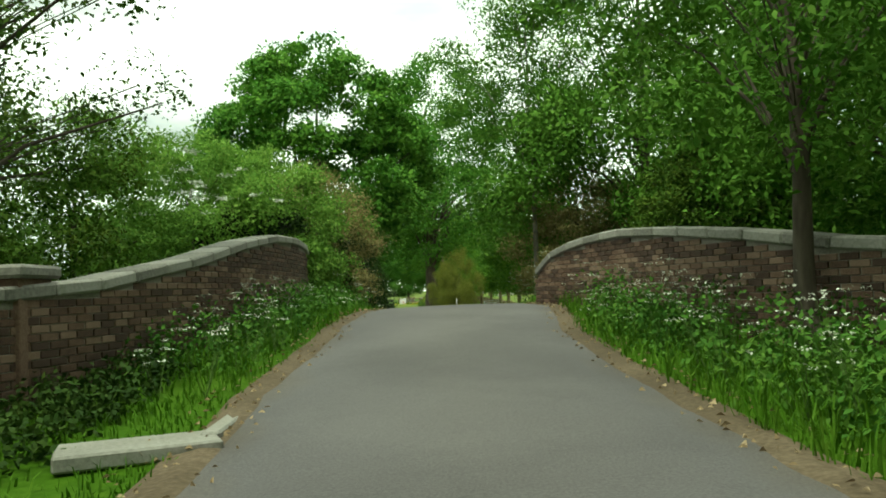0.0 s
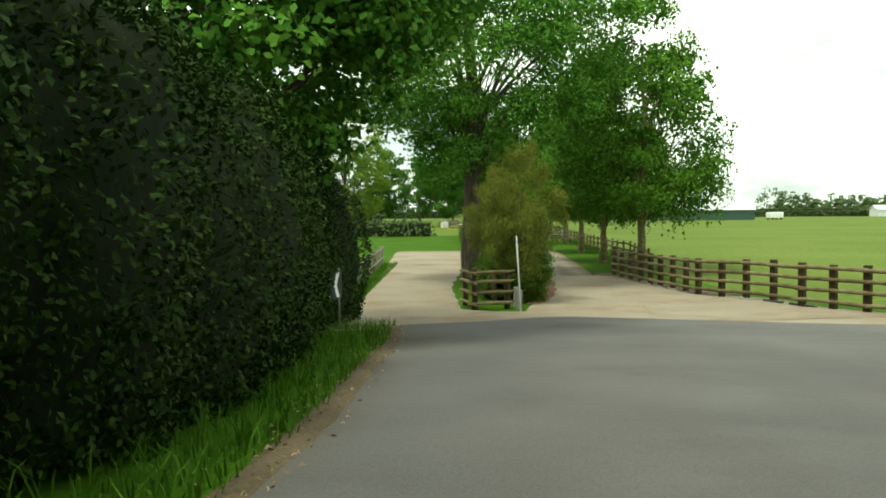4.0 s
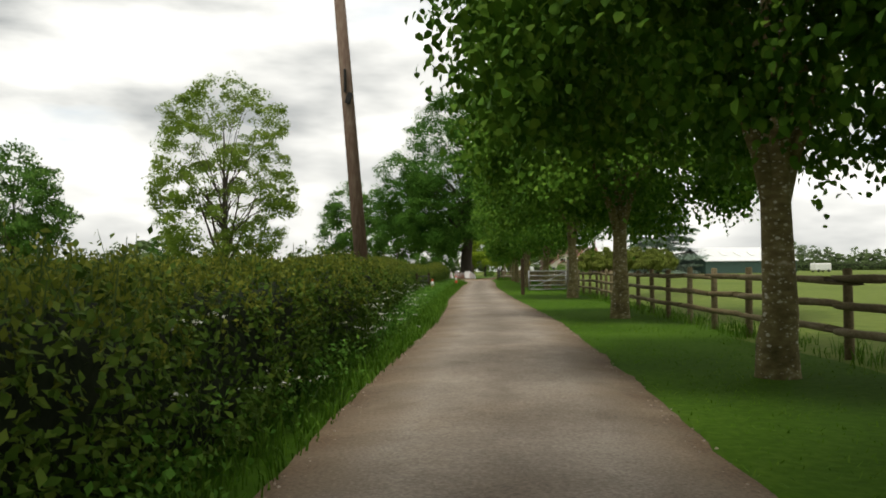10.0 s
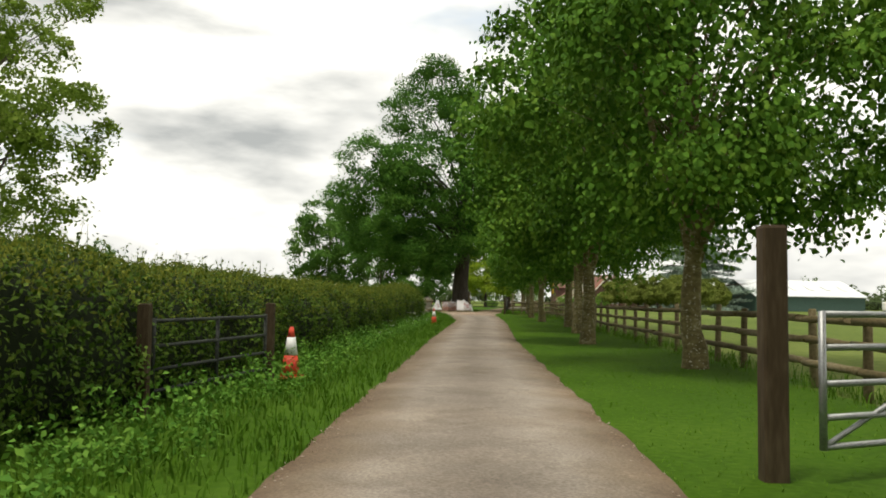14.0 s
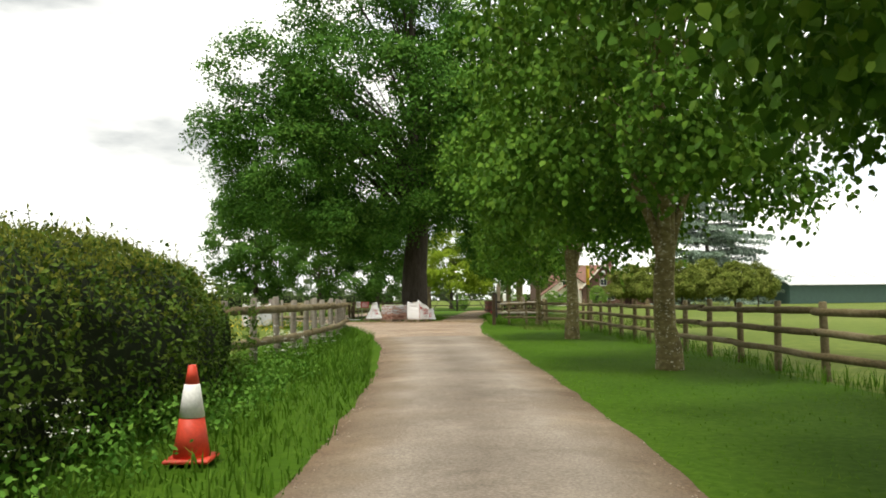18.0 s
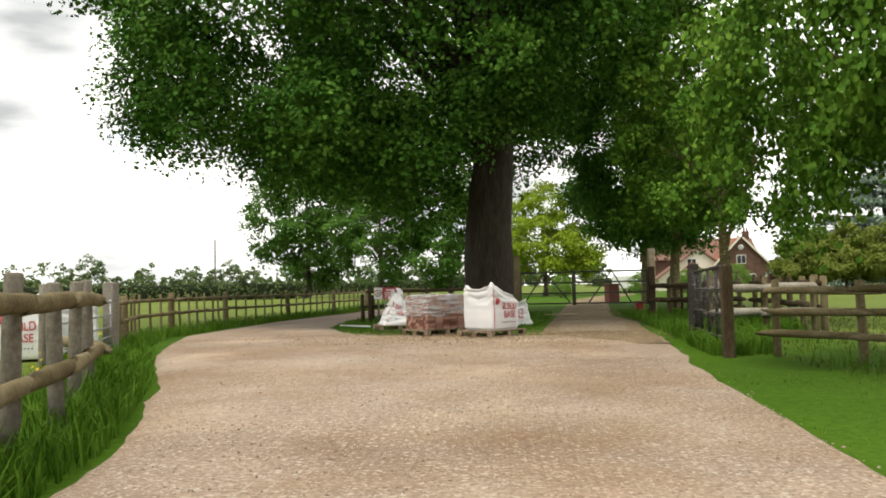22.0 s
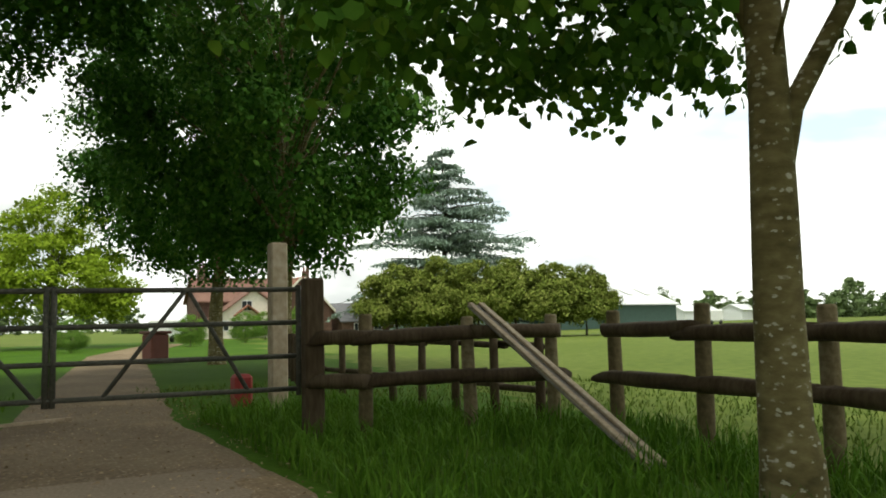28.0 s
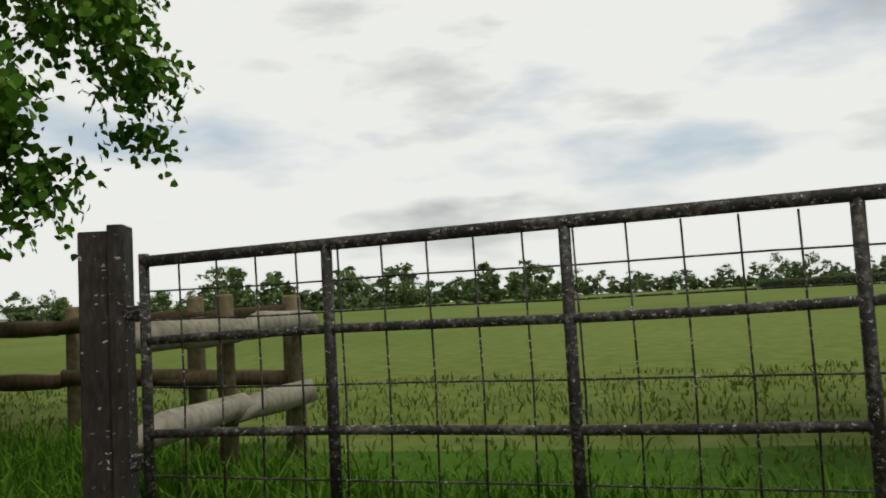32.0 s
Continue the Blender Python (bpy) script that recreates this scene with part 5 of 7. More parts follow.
def parapet(name, line, label, side):
    """A curved brick wall under stone coping. line: x, y, top."""
    t = thing(name, label, "wall", (line[0][0], line[0][1], 0))
    o = Vector(t.matrix_basis.translation)
    P = [Vector((a, b, 0)) for a, b, _ in line]
    lens = [0.0]
    for a, b in zip(P, P[1:]):
        lens.append(lens[-1] + (b - a).length)
    tot = lens[-1]

    def at(s):
        s = min(max(s, 0), tot)
        x = float(np.interp(s, lens, [q[0] for q in line]))
        y = float(np.interp(s, lens, [q[1] for q in line]))
        z = float(np.interp(s, lens, [q[2] for q in line]))
        e = 0.15
        x2, y2 = float(np.interp(s + e, lens, [q[0] for q in line])), float(np.interp(s + e, lens, [q[1] for q in line]))
        x1, y1 = float(np.interp(s - e, lens, [q[0] for q in line])), float(np.interp(s - e, lens, [q[1] for q in line]))
        d = Vector((x2 - x1, y2 - y1, 0)).normalized()
        return Vector((x, y, 0)), d, z

    # mortar body
    V, Fc = [], []
    n = int(tot / 0.25)
    for i in range(n + 1):
        p, d, z = at(tot * i / n)
        nr = Vector((d.y, -d.x, 0)) * 0.165
        g = ground_z(p.x, p.y) - 0.6
        V += [p - o + nr + Vector((0, 0, g)), p - o + nr + Vector((0, 0, z - 0.1)), p - o - nr + Vector((0, 0, z - 0.1)), p - o - nr + Vector((0, 0, g))]
    for i in range(n):
        for k in range(4):
            k2 = (k + 1) % 4
            Fc.append((i * 4 + k, i * 4 + k2, (i + 1) * 4 + k2, (i + 1) * 4 + k))
    Fc += [(3, 2, 1, 0), (n * 4, n * 4 + 1, n * 4 + 2, n * 4 + 3)]
    part("mortar_body", mesh_of("mortar_body", V, Fc, MORTAR), t)
    # bricks on the road face
    bm_parts = box_mesh("brick", 0.218, 0.03, 0.066, PARAPET_BRICK, 0.005)
    rest, cnt = [], 0
    rd = random.Random(5)
    rows = range(-6, 30)
    for r in rows:
        s = (r % 2) * CW * 0.5
        while s < tot:
            p, d, ztop = at(s + CW / 2)
            z = 1.5 + r * 0.075
            g = ground_z(p.x, p.y)
            if g - 0.15 < z < ztop - 0.19:
                nr = Vector((d.y, -d.x, 0)) * side
                m = Matrix.Translation(p - o + nr * (0.166 + rd.uniform(-0.003, 0.004)) + Vector((0, 0, z))) @ pose(0, 0, 0, 0, rd.uniform(-0.6, 0.6), math.degrees(math.atan2(d.y, d.x)))
                if cnt < 300 and -13 < p.y < -1 and z > g + 0.35:
                    part("brick", bm_parts, t, m=m)
                    cnt += 1
                else:
                    rest.append(m)
            s += CW
    bv = np.array([tuple(v.co) for v in bm_parts.vertices])
    bf = [tuple(f.vertices) for f in bm_parts.polygons]
    V, Fc = [], []
    for m in rest:
        k = len(V)
        mm = np.array(m)
        V += [tuple(q) for q in bv @ mm[:3, :3].T + mm[:3, 3]]
        Fc += [tuple(k + i for i in f) for f in bf]
    if V:
        b = part("brickwork", mesh_of("brickwork", V, Fc, PARAPET_BRICK), t)
        tagged(b, kind="stuff")
    # coping stones
    s, ln = 0.0, 0.62
    while s < tot - 0.2:
        a, d, z1 = at(s)
        b, _, z2 = at(min(tot, s + ln - 0.012))
        v = b - a
        v.z = z2 - z1
        mm = box_mesh("coping_stone", v.length, 0.44, 0.13, STONE, 0.022, 0.008, int(s * 10))
        part("coping_stone", mm, t, m=Matrix.Translation((a + b) / 2 - o + Vector((0, 0, (z1 + z2) / 2 - 0.12))) @ v.to_track_quat("X", "Z").to_matrix().to_4x4())
        s += ln
    return t


LEFT_WALL = [(-4.6, -16, 2.8), (-3.95, -13.2, 2.86), (-3.55, -11.8, 2.95), (-3.1, -9.7, 3.25), (-2.85, -8, 3.55), (-2.7, -6.2, 3.75), (-2.6, -4.5, 3.8), (-2.6, -3.2, 3.76), (-2.65, -2.4, 3.66)]
RIGHT_WALL = [(6.0, -18, 2.6), (5.0, -15, 2.8), (4.0, -12.2, 3.08), (3.6, -10.8, 3.28), (3.25, -9.4, 3.43), (3.05, -7.8, 3.53), (2.72, -6.3, 3.47), (2.4, -5.3, 3.27), (2.3, -4.9, 3.02)]
lw = parapet("parapet_wall", LEFT_WALL, "curved old brick bridge parapet with stone coping", 1)
rw = parapet("parapet_wall", RIGHT_WALL, "curved old brick bridge parapet with stone coping", -1)
pier = thing("brick_pier", "square brick pier with a stone cap ending the parapet", "wall", (-3.95, -12.6, ground_z(-4, -12.6) - 0.5))
part("body", box_mesh("body", 0.62, 0.62, 1.6, PARAPET_BRICK, 0.01), pier)
part("cap", box_mesh("cap", 0.76, 0.76, 0.12, STONE, 0.03), pier, m=pose(0, 0, 1.6))

# ---- gates ----


def bar_gate(name, label, a, b, h, bars, mat, r, braces=(), z0=0.15, stiles=(0, 1)):
    t = thing(name, label, "gate", (a[0], a[1], ground_z(*a)))
    d = Vector((b[0] - a[0], b[1] - a[1], 0))
    for z in bars:
        part("bar", tube_mesh("bar", [(0, 0, z), tuple(d + Vector((0, 0, z)))], [r, r], mat, 8), t)
    for u in stiles:
        part("stile", tube_mesh("stile", [tuple(d * u + Vector((0, 0, z0))), tuple(d * u + Vector((0, 0, h)))], [r * 1.15, r * 1.15], mat, 8), t)
    for u0, zz0, u1, zz1 in braces:
        part("brace", tube_mesh("brace", [tuple(d * u0 + Vector((0, 0, zz0))), tuple(d * u1 + Vector((0, 0, zz1)))], [r * 0.85, r * 0.85], mat, 8), t)
    return t


HEDGE_GATE = ramp_mat("dark_gate_paint", [(0.012, 0.014, 0.012), (0.03, 0.034, 0.03), (0.07, 0.075, 0.065)], 5, 0.7, 0.3, 30)
bar_gate("field_gate", "dark narrow bar gate let into the hedge", (3.72, 79.4), (4.2, 82.2), 0.95, (0.2, 0.42, 0.66, 0.92), HEDGE_GATE, 0.02, (), 0.12, (0, 0.5, 1))
for gx, gy in ((3.68, 79.25), (4.22, 82.4)):
    t = thing("gate_post", "dark overgrown timber post in the hedge", "post", (gx, gy, 0))
    part("shaft", box_mesh("shaft", 0.12, 0.12, 1.2, WOOD_DARK, 0.012, 0.004, 7), t, m=pose(0, 0, -0.1))
GATE_PAINT = ramp_mat("dull_green_gate", [(0.035, 0.035, 0.028), (0.06, 0.06, 0.045), (0.11, 0.10, 0.08)], 5, 0.7, 0.3, 30)
bar_gate("field_gate", "closed double bar gate of dull tubular steel across the drive", (12.6, 157.42), (8.5, 157.95), 1.6, (0.52, 0.86, 1.21, 1.56), GATE_PAINT, 0.026, ((0.27, 1.56, 0.126, 0.52), (0.275, 1.56, 0.46, 0.52), (0.80, 1.56, 0.6, 0.52), (0.81, 1.56, 0.975, 0.52)), 0.45, (0, 0.565, 0.58, 1))
for nm, lab, x, y, h, w, mt in (("gate_post", "dark square timber gate post", 12.72, 157.31, 1.67, 1.35, WOOD_DARK), ("gate_post", "tall pale new timber post behind the gate", 13.35, 160.68, 2.4, 1.75, WOOD_PALE), ("gate_post", "tall round timber gate post", 8.38, 158.0, 2.15, 1.5, WOOD_GREEN),
                                ("gate_post", "dark leaning timber post at a field entrance", 9.05, 76.9, 1.75, 1.15, WOOD_DARK), ("gate_post", "grey timber post in the fence line", 10.8, 73.3, 1.75, 0.9, WOOD_GREY),
                                ("gate_post", "thick timber corner post by the bags", -0.15, 146.9, 1.4, 1.8, WOOD_GREY), ("stump_post", "short round timber post on the grass island", 2.95, 158.8, 0.95, 1.2, WOOD_DARK), ("stump_post", "short round timber post on the grass island", 3.0, 160.6, 0.9, 1.2, WOOD_DARK),
                                ("stump_post", "short sawn timber post beside the oak", 7.35, 157.2, 1.15, 1.2, WOOD_PALE)):
    t = thing(nm, lab, "post", (x, y, ground_z(x, y)))
    part("shaft", post_mesh("square" if h > 1.3 and mt is not WOOD_GREEN else "round", mt) if mt is WOOD_DARK else (box_mesh("shaft", 0.14, 0.13, 1.0, mt, 0.012)), t, m=Matrix.Translation((0, 0, -0.1)) @ Matrix.Diagonal((w, w, h + 0.1, 1)))
bar_gate("field_gate", "galvanised field gate standing open by the limes", (9.35, 76.8), (11.3, 77.7), 1.15, (0.22, 0.42, 0.65, 0.9, 1.13), GALV, 0.024, ((0, 0.22, 1, 1.1),), 0.2)

bar_gate("sheep_hurdle", "pale galvanised hurdle standing by the corner post", (1.6, 142.0), (0.2, 146.2), 1.05, (0.15, 0.33, 0.52, 0.75, 1.0), GALV, 0.018, (), 0.05, (0, 0.5, 1))
MESH_A, MESH_B = Vector((11.84, 147.80, 0)), Vector((11.39, 143.88, 0))


def mesh_gate():
    """Tubular gate with a welded wire mesh, close beside the yard."""
    t = thing("mesh_gate", "old black steel gate with welded wire mesh and lichen spots", "gate", (MESH_A.x, MESH_A.y, 0.0))
    d = MESH_B - MESH_A
    L = d.length
    u = d / L
    for z, r in ((1.35, 0.027), (0.99, 0.02), (0.575, 0.02), (0.2, 0.02)):
        part("bar", tube_mesh("bar", [tuple(u * (L * i / 8) + Vector((0, 0, z + 0.012 * L * i / 8 + (0.008 * math.sin(i) if z < 1.2 else 0)))) for i in range(9)], [r] * 9, RUST_PAINT, 10), t)
    for s, top in ((0.0, 1.385), (0.92, 1.36), (1.92, 1.37), (2.92, 1.385), (L, 1.43)):
        part("stile", tube_mesh("stile", [tuple(u * s + Vector((0, 0, 0.15))), tuple(u * s + Vector((0, 0, top)))], [0.025, 0.024], RUST_PAINT, 10), t)
    s = 0.19
    while s < L:
        part("wire", tube_mesh("wire", [tuple(u * s + Vector((0, 0, 0.2))), tuple(u * (s + 0.008) + Vector((0, 0, 0.75))), tuple(u * (s - 0.003) + Vector((0, 0, 1.35)))], [0.0045] * 3, RUST_PAINT, 6), t)
        s += 0.196
    for z in (0.39, 0.78, 1.08, 1.21):
        part("wire", tube_mesh("wire", [tuple(u * (L * i / 6) + Vector((0, 0, z + 0.004 * math.sin(3 * i + z)))) for i in range(7)], [0.0045] * 7, RUST_PAINT, 6), t)
    part("chain", tube_mesh("chain", [(0.0, 0.0, 1.14), (-0.04, 0.06, 1.12), (-0.03, 0.12, 1.15), (0.0, 0.2, 1.16)], [0.008] * 3, RUST_PAINT, 6), t)


mesh_gate()
SLEEPER = ramp_mat("tarred_sleeper", [(0.018, 0.014, 0.012), (0.036, 0.029, 0.025), (0.075, 0.064, 0.056)], 5.0, 0.8, 0.7, 40, stretch=(1, 1, 0.3))
flecks(SLEEPER, 30.0, (0.5, 0.49, 0.45), 0.3, 0.86)
flecks(RUST_PAINT, 45.0, (0.45, 0.45, 0.41), 0.34, 0.7)
t = thing("gate_post", "heavy dark tarred double post holding the mesh gate", "post", (11.85, 148.0, 0))
face = pose(0, 0, 0, 0, 0, 20 - 90)
part("broad_timber", box_mesh("broad_timber", 0.142, 0.15, 1.6, SLEEPER, 0.006, 0.003, 3), t, m=face @ pose(-0.037, 0.02, -0.1))
part("narrow_timber", box_mesh("narrow_timber", 0.075, 0.17, 1.625, SLEEPER, 0.006, 0.003, 5), t, m=face @ pose(0.065, 0.0, -0.1))
for hz in (1.12, 0.45):
    part("hinge_pin", tube_mesh("hinge_pin", [(0.02, -0.06, hz), (0.0, -0.2, hz)], [0.014, 0.014], RUST_PAINT, 8), t)
    part("hinge_strap", box_mesh("hinge_strap", 0.05, 0.06, 0.07, RUST_PAINT, 0.008), t, m=pose(0.0, -0.13, hz - 0.035))
t = thing("gate_post", "heavy dark post where the mesh gate hangs", "post", (11.36, 143.72, 0))
part("shaft", box_mesh("shaft", 0.16, 0.16, 1.5, WOOD_DARK, 0.012, 0.006, 4), t, m=pose(0, 0, -0.1))
fence("fence", [(12.25, 148.3), (13.38, 148.2), (14.3, 148.12)], 0.85, 1.24, (0.5, 0.99), "short pale round-railed pen fence behind the mesh gate", "round", WOOD_GREEN, WOOD_ASHEN, 0.085, 1, 1, exact=True)

# plank leaning on the fence
t = thing("plank", "weathered grooved plank leaning against the fence", "plank", (14.34, 154.1, 0.0))
pv = Vector((14.61 - 14.34, 157.06 - 154.1, 1.26))
lie = Matrix.Translation(pv / 2 + Vector((0, 0, 0.04))) @ pv.to_track_quat("X", "Z").to_matrix().to_4x4()
part("board", box_mesh("board", pv.length + 0.2, 0.2, 0.028, WOOD_GREY, 0.006), t, m=lie)
for sy in (-0.068, 0.068):
    part("lip", box_mesh("lip", pv.length + 0.2, 0.062, 0.03, WOOD_PALE, 0.006), t, m=lie @ pose(0, sy, 0.03))

# ---- building materials on the island ----


WOOD_PALLET = ramp_mat("pallet_timber", [(0.12, 0.085, 0.055), (0.21, 0.155, 0.105), (0.32, 0.25, 0.18)], 4.0, 0.85, 0.5, 25, obj_random=0.3)


def pallet(name, x, y, turn, sx=1.2, sy=1.0):
    t = thing(name, "weathered timber pallet carrying building materials", "pallet", (x, y, 0.03), turn, "pallets")
    for i in range(6):
        part("deck_board", box_mesh("deck_board", sx, 0.12, 0.022, WOOD_PALLET, 0.003), t, m=pose(0, -sy / 2 + 0.06 + i * (sy - 0.12) / 5, 0.118))
    for j in range(3):
        part("bearer", box_mesh("bearer", 0.1, sy, 0.022, WOOD_PALLET, 0.003), t, m=pose((j - 1) * (sx / 2 - 0.05), 0, 0.096))
        for k in range(3):
            part("block", box_mesh("block", 0.1, 0.14, 0.074, WOOD_PALLET, 0.004), t, m=pose((j - 1) * (sx / 2 - 0.05), (k - 1) * (sy / 2 - 0.07), 0.022))
    for k in range(3):
        part("base_board", box_mesh("base_board", sx, 0.1, 0.02, WOOD_PALLET, 0.003), t, m=pose(0, (k - 1) * (sy / 2 - 0.05), 0.002))
    return t


def bag_point(seed, w, d, h, slump, rx, ry, u):
    """A point of the bag's skin: rx, ry round its squared ring, u up its side."""
    full = 1 - slump
    bul = 1 + 0.02 * full * max(0.0, 1 - abs(u - 0.72) / 0.2) + 0.03 * full * math.sin(math.pi * min(1, u * 1.3)) - (0.04 if u < 0.04 else 0)
    if slump > 0.3:
        bul *= 1 - slump * u ** 0.8 * 1.1
    elif u > 0.8:
        bul *= 1 - (0.03 + slump) * ((u - 0.8) / 0.2) ** 1.5
    p = Vector((rx * w / 2 * bul, ry * d / 2 * bul, h * u))
    if u > 0.55:
        # the slack upper part sags to one side and folds
        k = (u - 0.55) / 0.45
        p.z += h * k * (0.1 * rx * rx * ry * ry - 0.14 * ry + 0.02 * rx - 0.03 * (1 + rx) * (1 + ry) - 0.06 * (1 - rx * rx) * (1 - ry)) + 0.07 * k * noise.noise(Vector((rx * 2.3, ry * 2.3, seed)))
    q = Vector((rx * 2.2, ry * 2.2, u * 6 + seed))
    amp = 0.004 + (0.08 if slump > 0.2 else 0.1) * max(0.0, u - 0.45) + 0.05 * slump
    f = noise.noise_vector(q) * amp
    fold = 1 - abs(noise.noise(Vector((rx * 1.9 + ry, ry * 1.9 - rx, u * 7.5 + 3 * seed))))
    sharp = max(0.0, fold - 0.72) / 0.28
    f -= Vector((rx, ry, 0)) * (0.055 * sharp * (0.02 + 2.0 * max(0.0, u - 0.48) + slump))
    return p + f


def bulk_bag_mesh(seed, w, d, h, slump=0.0):
    """A filled woven bag: nearly flat sides, creased corners and a slack, folded mouth."""
    bm = bmesh.new()
    nz, na = 40, 72
    rings = []
    for i in range(nz + 1):
        u = i / nz
        ring = []
        for k in range(na):
            a = 2 * math.pi * k / na
            ca, sa = math.cos(a), math.sin(a)
            e = BAG_E
            ring.append(bm.verts.new(bag_point(seed, w, d, h, slump, math.copysign(abs(ca) ** e, ca), math.copysign(abs(sa) ** e, sa), u)))
        rings.append(ring)
    for a, b in zip(rings, rings[1:]):
        for k in range(na):
            bm.faces.new((a[k], a[(k + 1) % na], b[(k + 1) % na], b[k]))
    bm.faces.new(rings[0][::-1])
    prev = rings[-1]
    for q, dz in ((0.95, -0.01), (0.85, -0.07), (0.68, -0.12), (0.45, -0.10), (0.22, -0.12)):
        ring = []
        for k in range(na):
            v = rings[-1][k].co
            p = Vector((v.x * q, v.y * q, v.z * (0.4 + 0.6 * q) + h * 0.97 * (0.6 - 0.6 * q) + dz)) + noise.noise_vector(Vector((v.x * 7, v.y * 7, q * 9 + seed))) * 0.06
            ring.append(bm.verts.new(p))
        for k in range(na):
            bm.faces.new((prev[k], prev[(k + 1) % na], ring[(k + 1) % na], ring[k]))
        prev = ring
    bm.faces.new(prev)
    return bm_mesh("bag_body", bm, BAG, True)


BAG_E = 0.2


def lay_on_bag(me, seed, w, d, h, slump, turn):
    """Moves print, drawn in the plane x, z, onto the bag's side that faces turn."""
    swap = turn % 180 == 90
    ww, dd = (d, w) if swap else (w, d)
    ca, sa = round(math.cos(radians(turn))), round(math.sin(radians(turn)))
    for v in me.vertices:
        x, z = v.co.x, v.co.z
        lift = 0.013 + max(0.0, -v.co.y) * 0.5
        rx = max(-0.97, min(0.97, x / (ww / 2 * 1.05)))
        ry = -((1 - abs(rx) ** (2 / BAG_E)) ** (BAG_E / 2))
        q = bag_point(seed, w, d, h, slump, rx * ca - ry * sa, rx * sa + ry * ca, max(0.0, min(1.0, z / h)))
        out = Vector((sa, -ca, 0))
        v.co = q + out * lift
    return me


def text_mesh(word, size, mat, squash=1.0):
    cu = bpy.data.curves.new("lettering", "FONT")
    cu.body, cu.size, cu.extrude, cu.align_x = word, size, 0.002, "CENTER"
    cu.offset = 0.012 * size
    ob = bpy.data.objects.new("lettering", cu)
    scene.collection.objects.link(ob)
    me = bpy.data.meshes.new_from_object(ob.evaluated_get(bpy.context.evaluated_depsgraph_get()))
    bpy.data.objects.remove(ob)
    me.materials.clear()
    me.materials.append(mat)
    for v in me.vertices:
        v.co.x *= squash
    return me


def flat_print(name, boxes, mat, cuts=6):
    """Thin print patches in the plane x, z, cut fine enough to bend with the cloth."""
    V, Fc = [], []
    for x, z, sx, sz in boxes:
        k = len(V)
        n = cuts
        V += [(x + sx * i / n, 0, z + sz * j / n) for j in range(n + 1) for i in range(n + 1)]
        Fc += [(k + j * (n + 1) + i, k + j * (n + 1) + i + 1, k + (j + 1) * (n + 1) + i + 1, k + (j + 1) * (n + 1) + i) for j in range(n) for i in range(n)]
    return mesh_of(name, V, Fc, mat)


PRINT_GREY = plain("faded_print", (0.3, 0.27, 0.27), 0.6)


def bulk_bag(name, x, y, z, turn, label, seed, w=0.98, d=0.98, h=1.0, slump=0.0, print_face=None, size=1.0):
    t = thing(name, label, "bulk bag", (x, y, z), turn, "bulk bags")
    part("bag_body", bulk_bag_mesh(seed, w, d, h, slump), t)
    for sx, sy in ((1, 1), (1, -1), (-1, 1), (-1, -1)):
        a = bag_point(seed, w, d, h, slump, sx * 0.9, sy * 0.9, 0.97)
        b = bag_point(seed, w, d, h, slump, sx * 0.55, sy * 0.9, 0.97)
        part("lifting_loop", tube_mesh("lifting_loop", [a * 0.98, a.lerp(b, 0.3) + Vector((0, 0, 0.035)), a.lerp(b, 0.7) + Vector((0, 0, 0.03)), b * 0.98], [0.014, 0.02, 0.02, 0.014], BAG, 6), t)
    # a red seam down each corner of the printed side
    if print_face is not None:
        put = functools.partial(lay_on_bag, seed=seed, w=w, d=d, h=h, slump=slump, turn=print_face)
        k = size
        part("red_mark", put(flat_print("red_mark", [(-0.38 * k, 0.62 * h, 0.1 * k, 0.13 * h)], RED)), t, "red printed mark")
        for word, zz in (("BUILD", 0.52), ("BASE", 0.31)):
            me = text_mesh(word, 0.215 * k, RED, 0.86)
            for v in me.vertices:
                v.co = Vector((v.co.x + 0.08 * k, -v.co.z, v.co.y + zz * h))
            part("red_print", put(me), t, "red printed lettering")
        part("small_print", put(flat_print("small_print", [(-0.20 * k + i * 0.062 * k, 0.18 * h, 0.04 * k, 0.035 * h) for i in range(8)], PRINT_GREY, 1)), t)
        part("red_seam", put(flat_print("red_seam", [(-0.475 * w, 0.05 * h, 0.014, 0.8 * h)], RED, 12)), t)
    return t


pallet("pallet", 7.62, 149.3, 50, 1.2, 1.05)
bulk_bag("bulk_bag", 7.62, 149.3, 0.17, -40, "full white builder's bag with red print, on a pallet", 3, 0.92, 0.9, 0.88, 0.0, 90)
pallet("pallet", 6.25, 150.22, 40, 1.2, 1.05)
pallet("pallet", 4.98, 152.6, 20, 1.1, 1.0)
bulk_bag("bulk_bag", 4.98, 152.6, 0.17, 20, "slumped white builder's bag with red print, tapering to a tied neck", 9, 0.92, 0.9, 0.82, 0.66, 0, 0.7)
bulk_bag("bulk_bag", 8.2, 154.6, 0.0, 15, "crumpled half-empty white bulk bag on the grass by the oak", 14, 1.0, 0.85, 0.62, 0.32, 0, 0.8)
bulk_bag("bulk_bag", -0.85, 145.2, 0.02, 10, "full white bulk bag standing by the corner post", 21, 0.9, 0.9, 1.0, 0.0, 0)
bulk_bag("bulk_bag", -0.55, 146.2, 0.02, 30, "white bulk bag behind the corner post", 24, 0.85, 0.85, 0.95, 0.05)
t = thing("bucket", "yellow plastic builder's bucket between the bags", "bucket", (8.05, 152.0, 0.03))
part("body", tube_mesh("body", [(0, 0, 0), (0, 0, 0.02), (0, 0, 0.30), (0, 0, 0.32)], [0.11, 0.115, 0.15, 0.158], plain("yellow_plastic", (0.62, 0.5, 0.05), 0.5), 20), t)
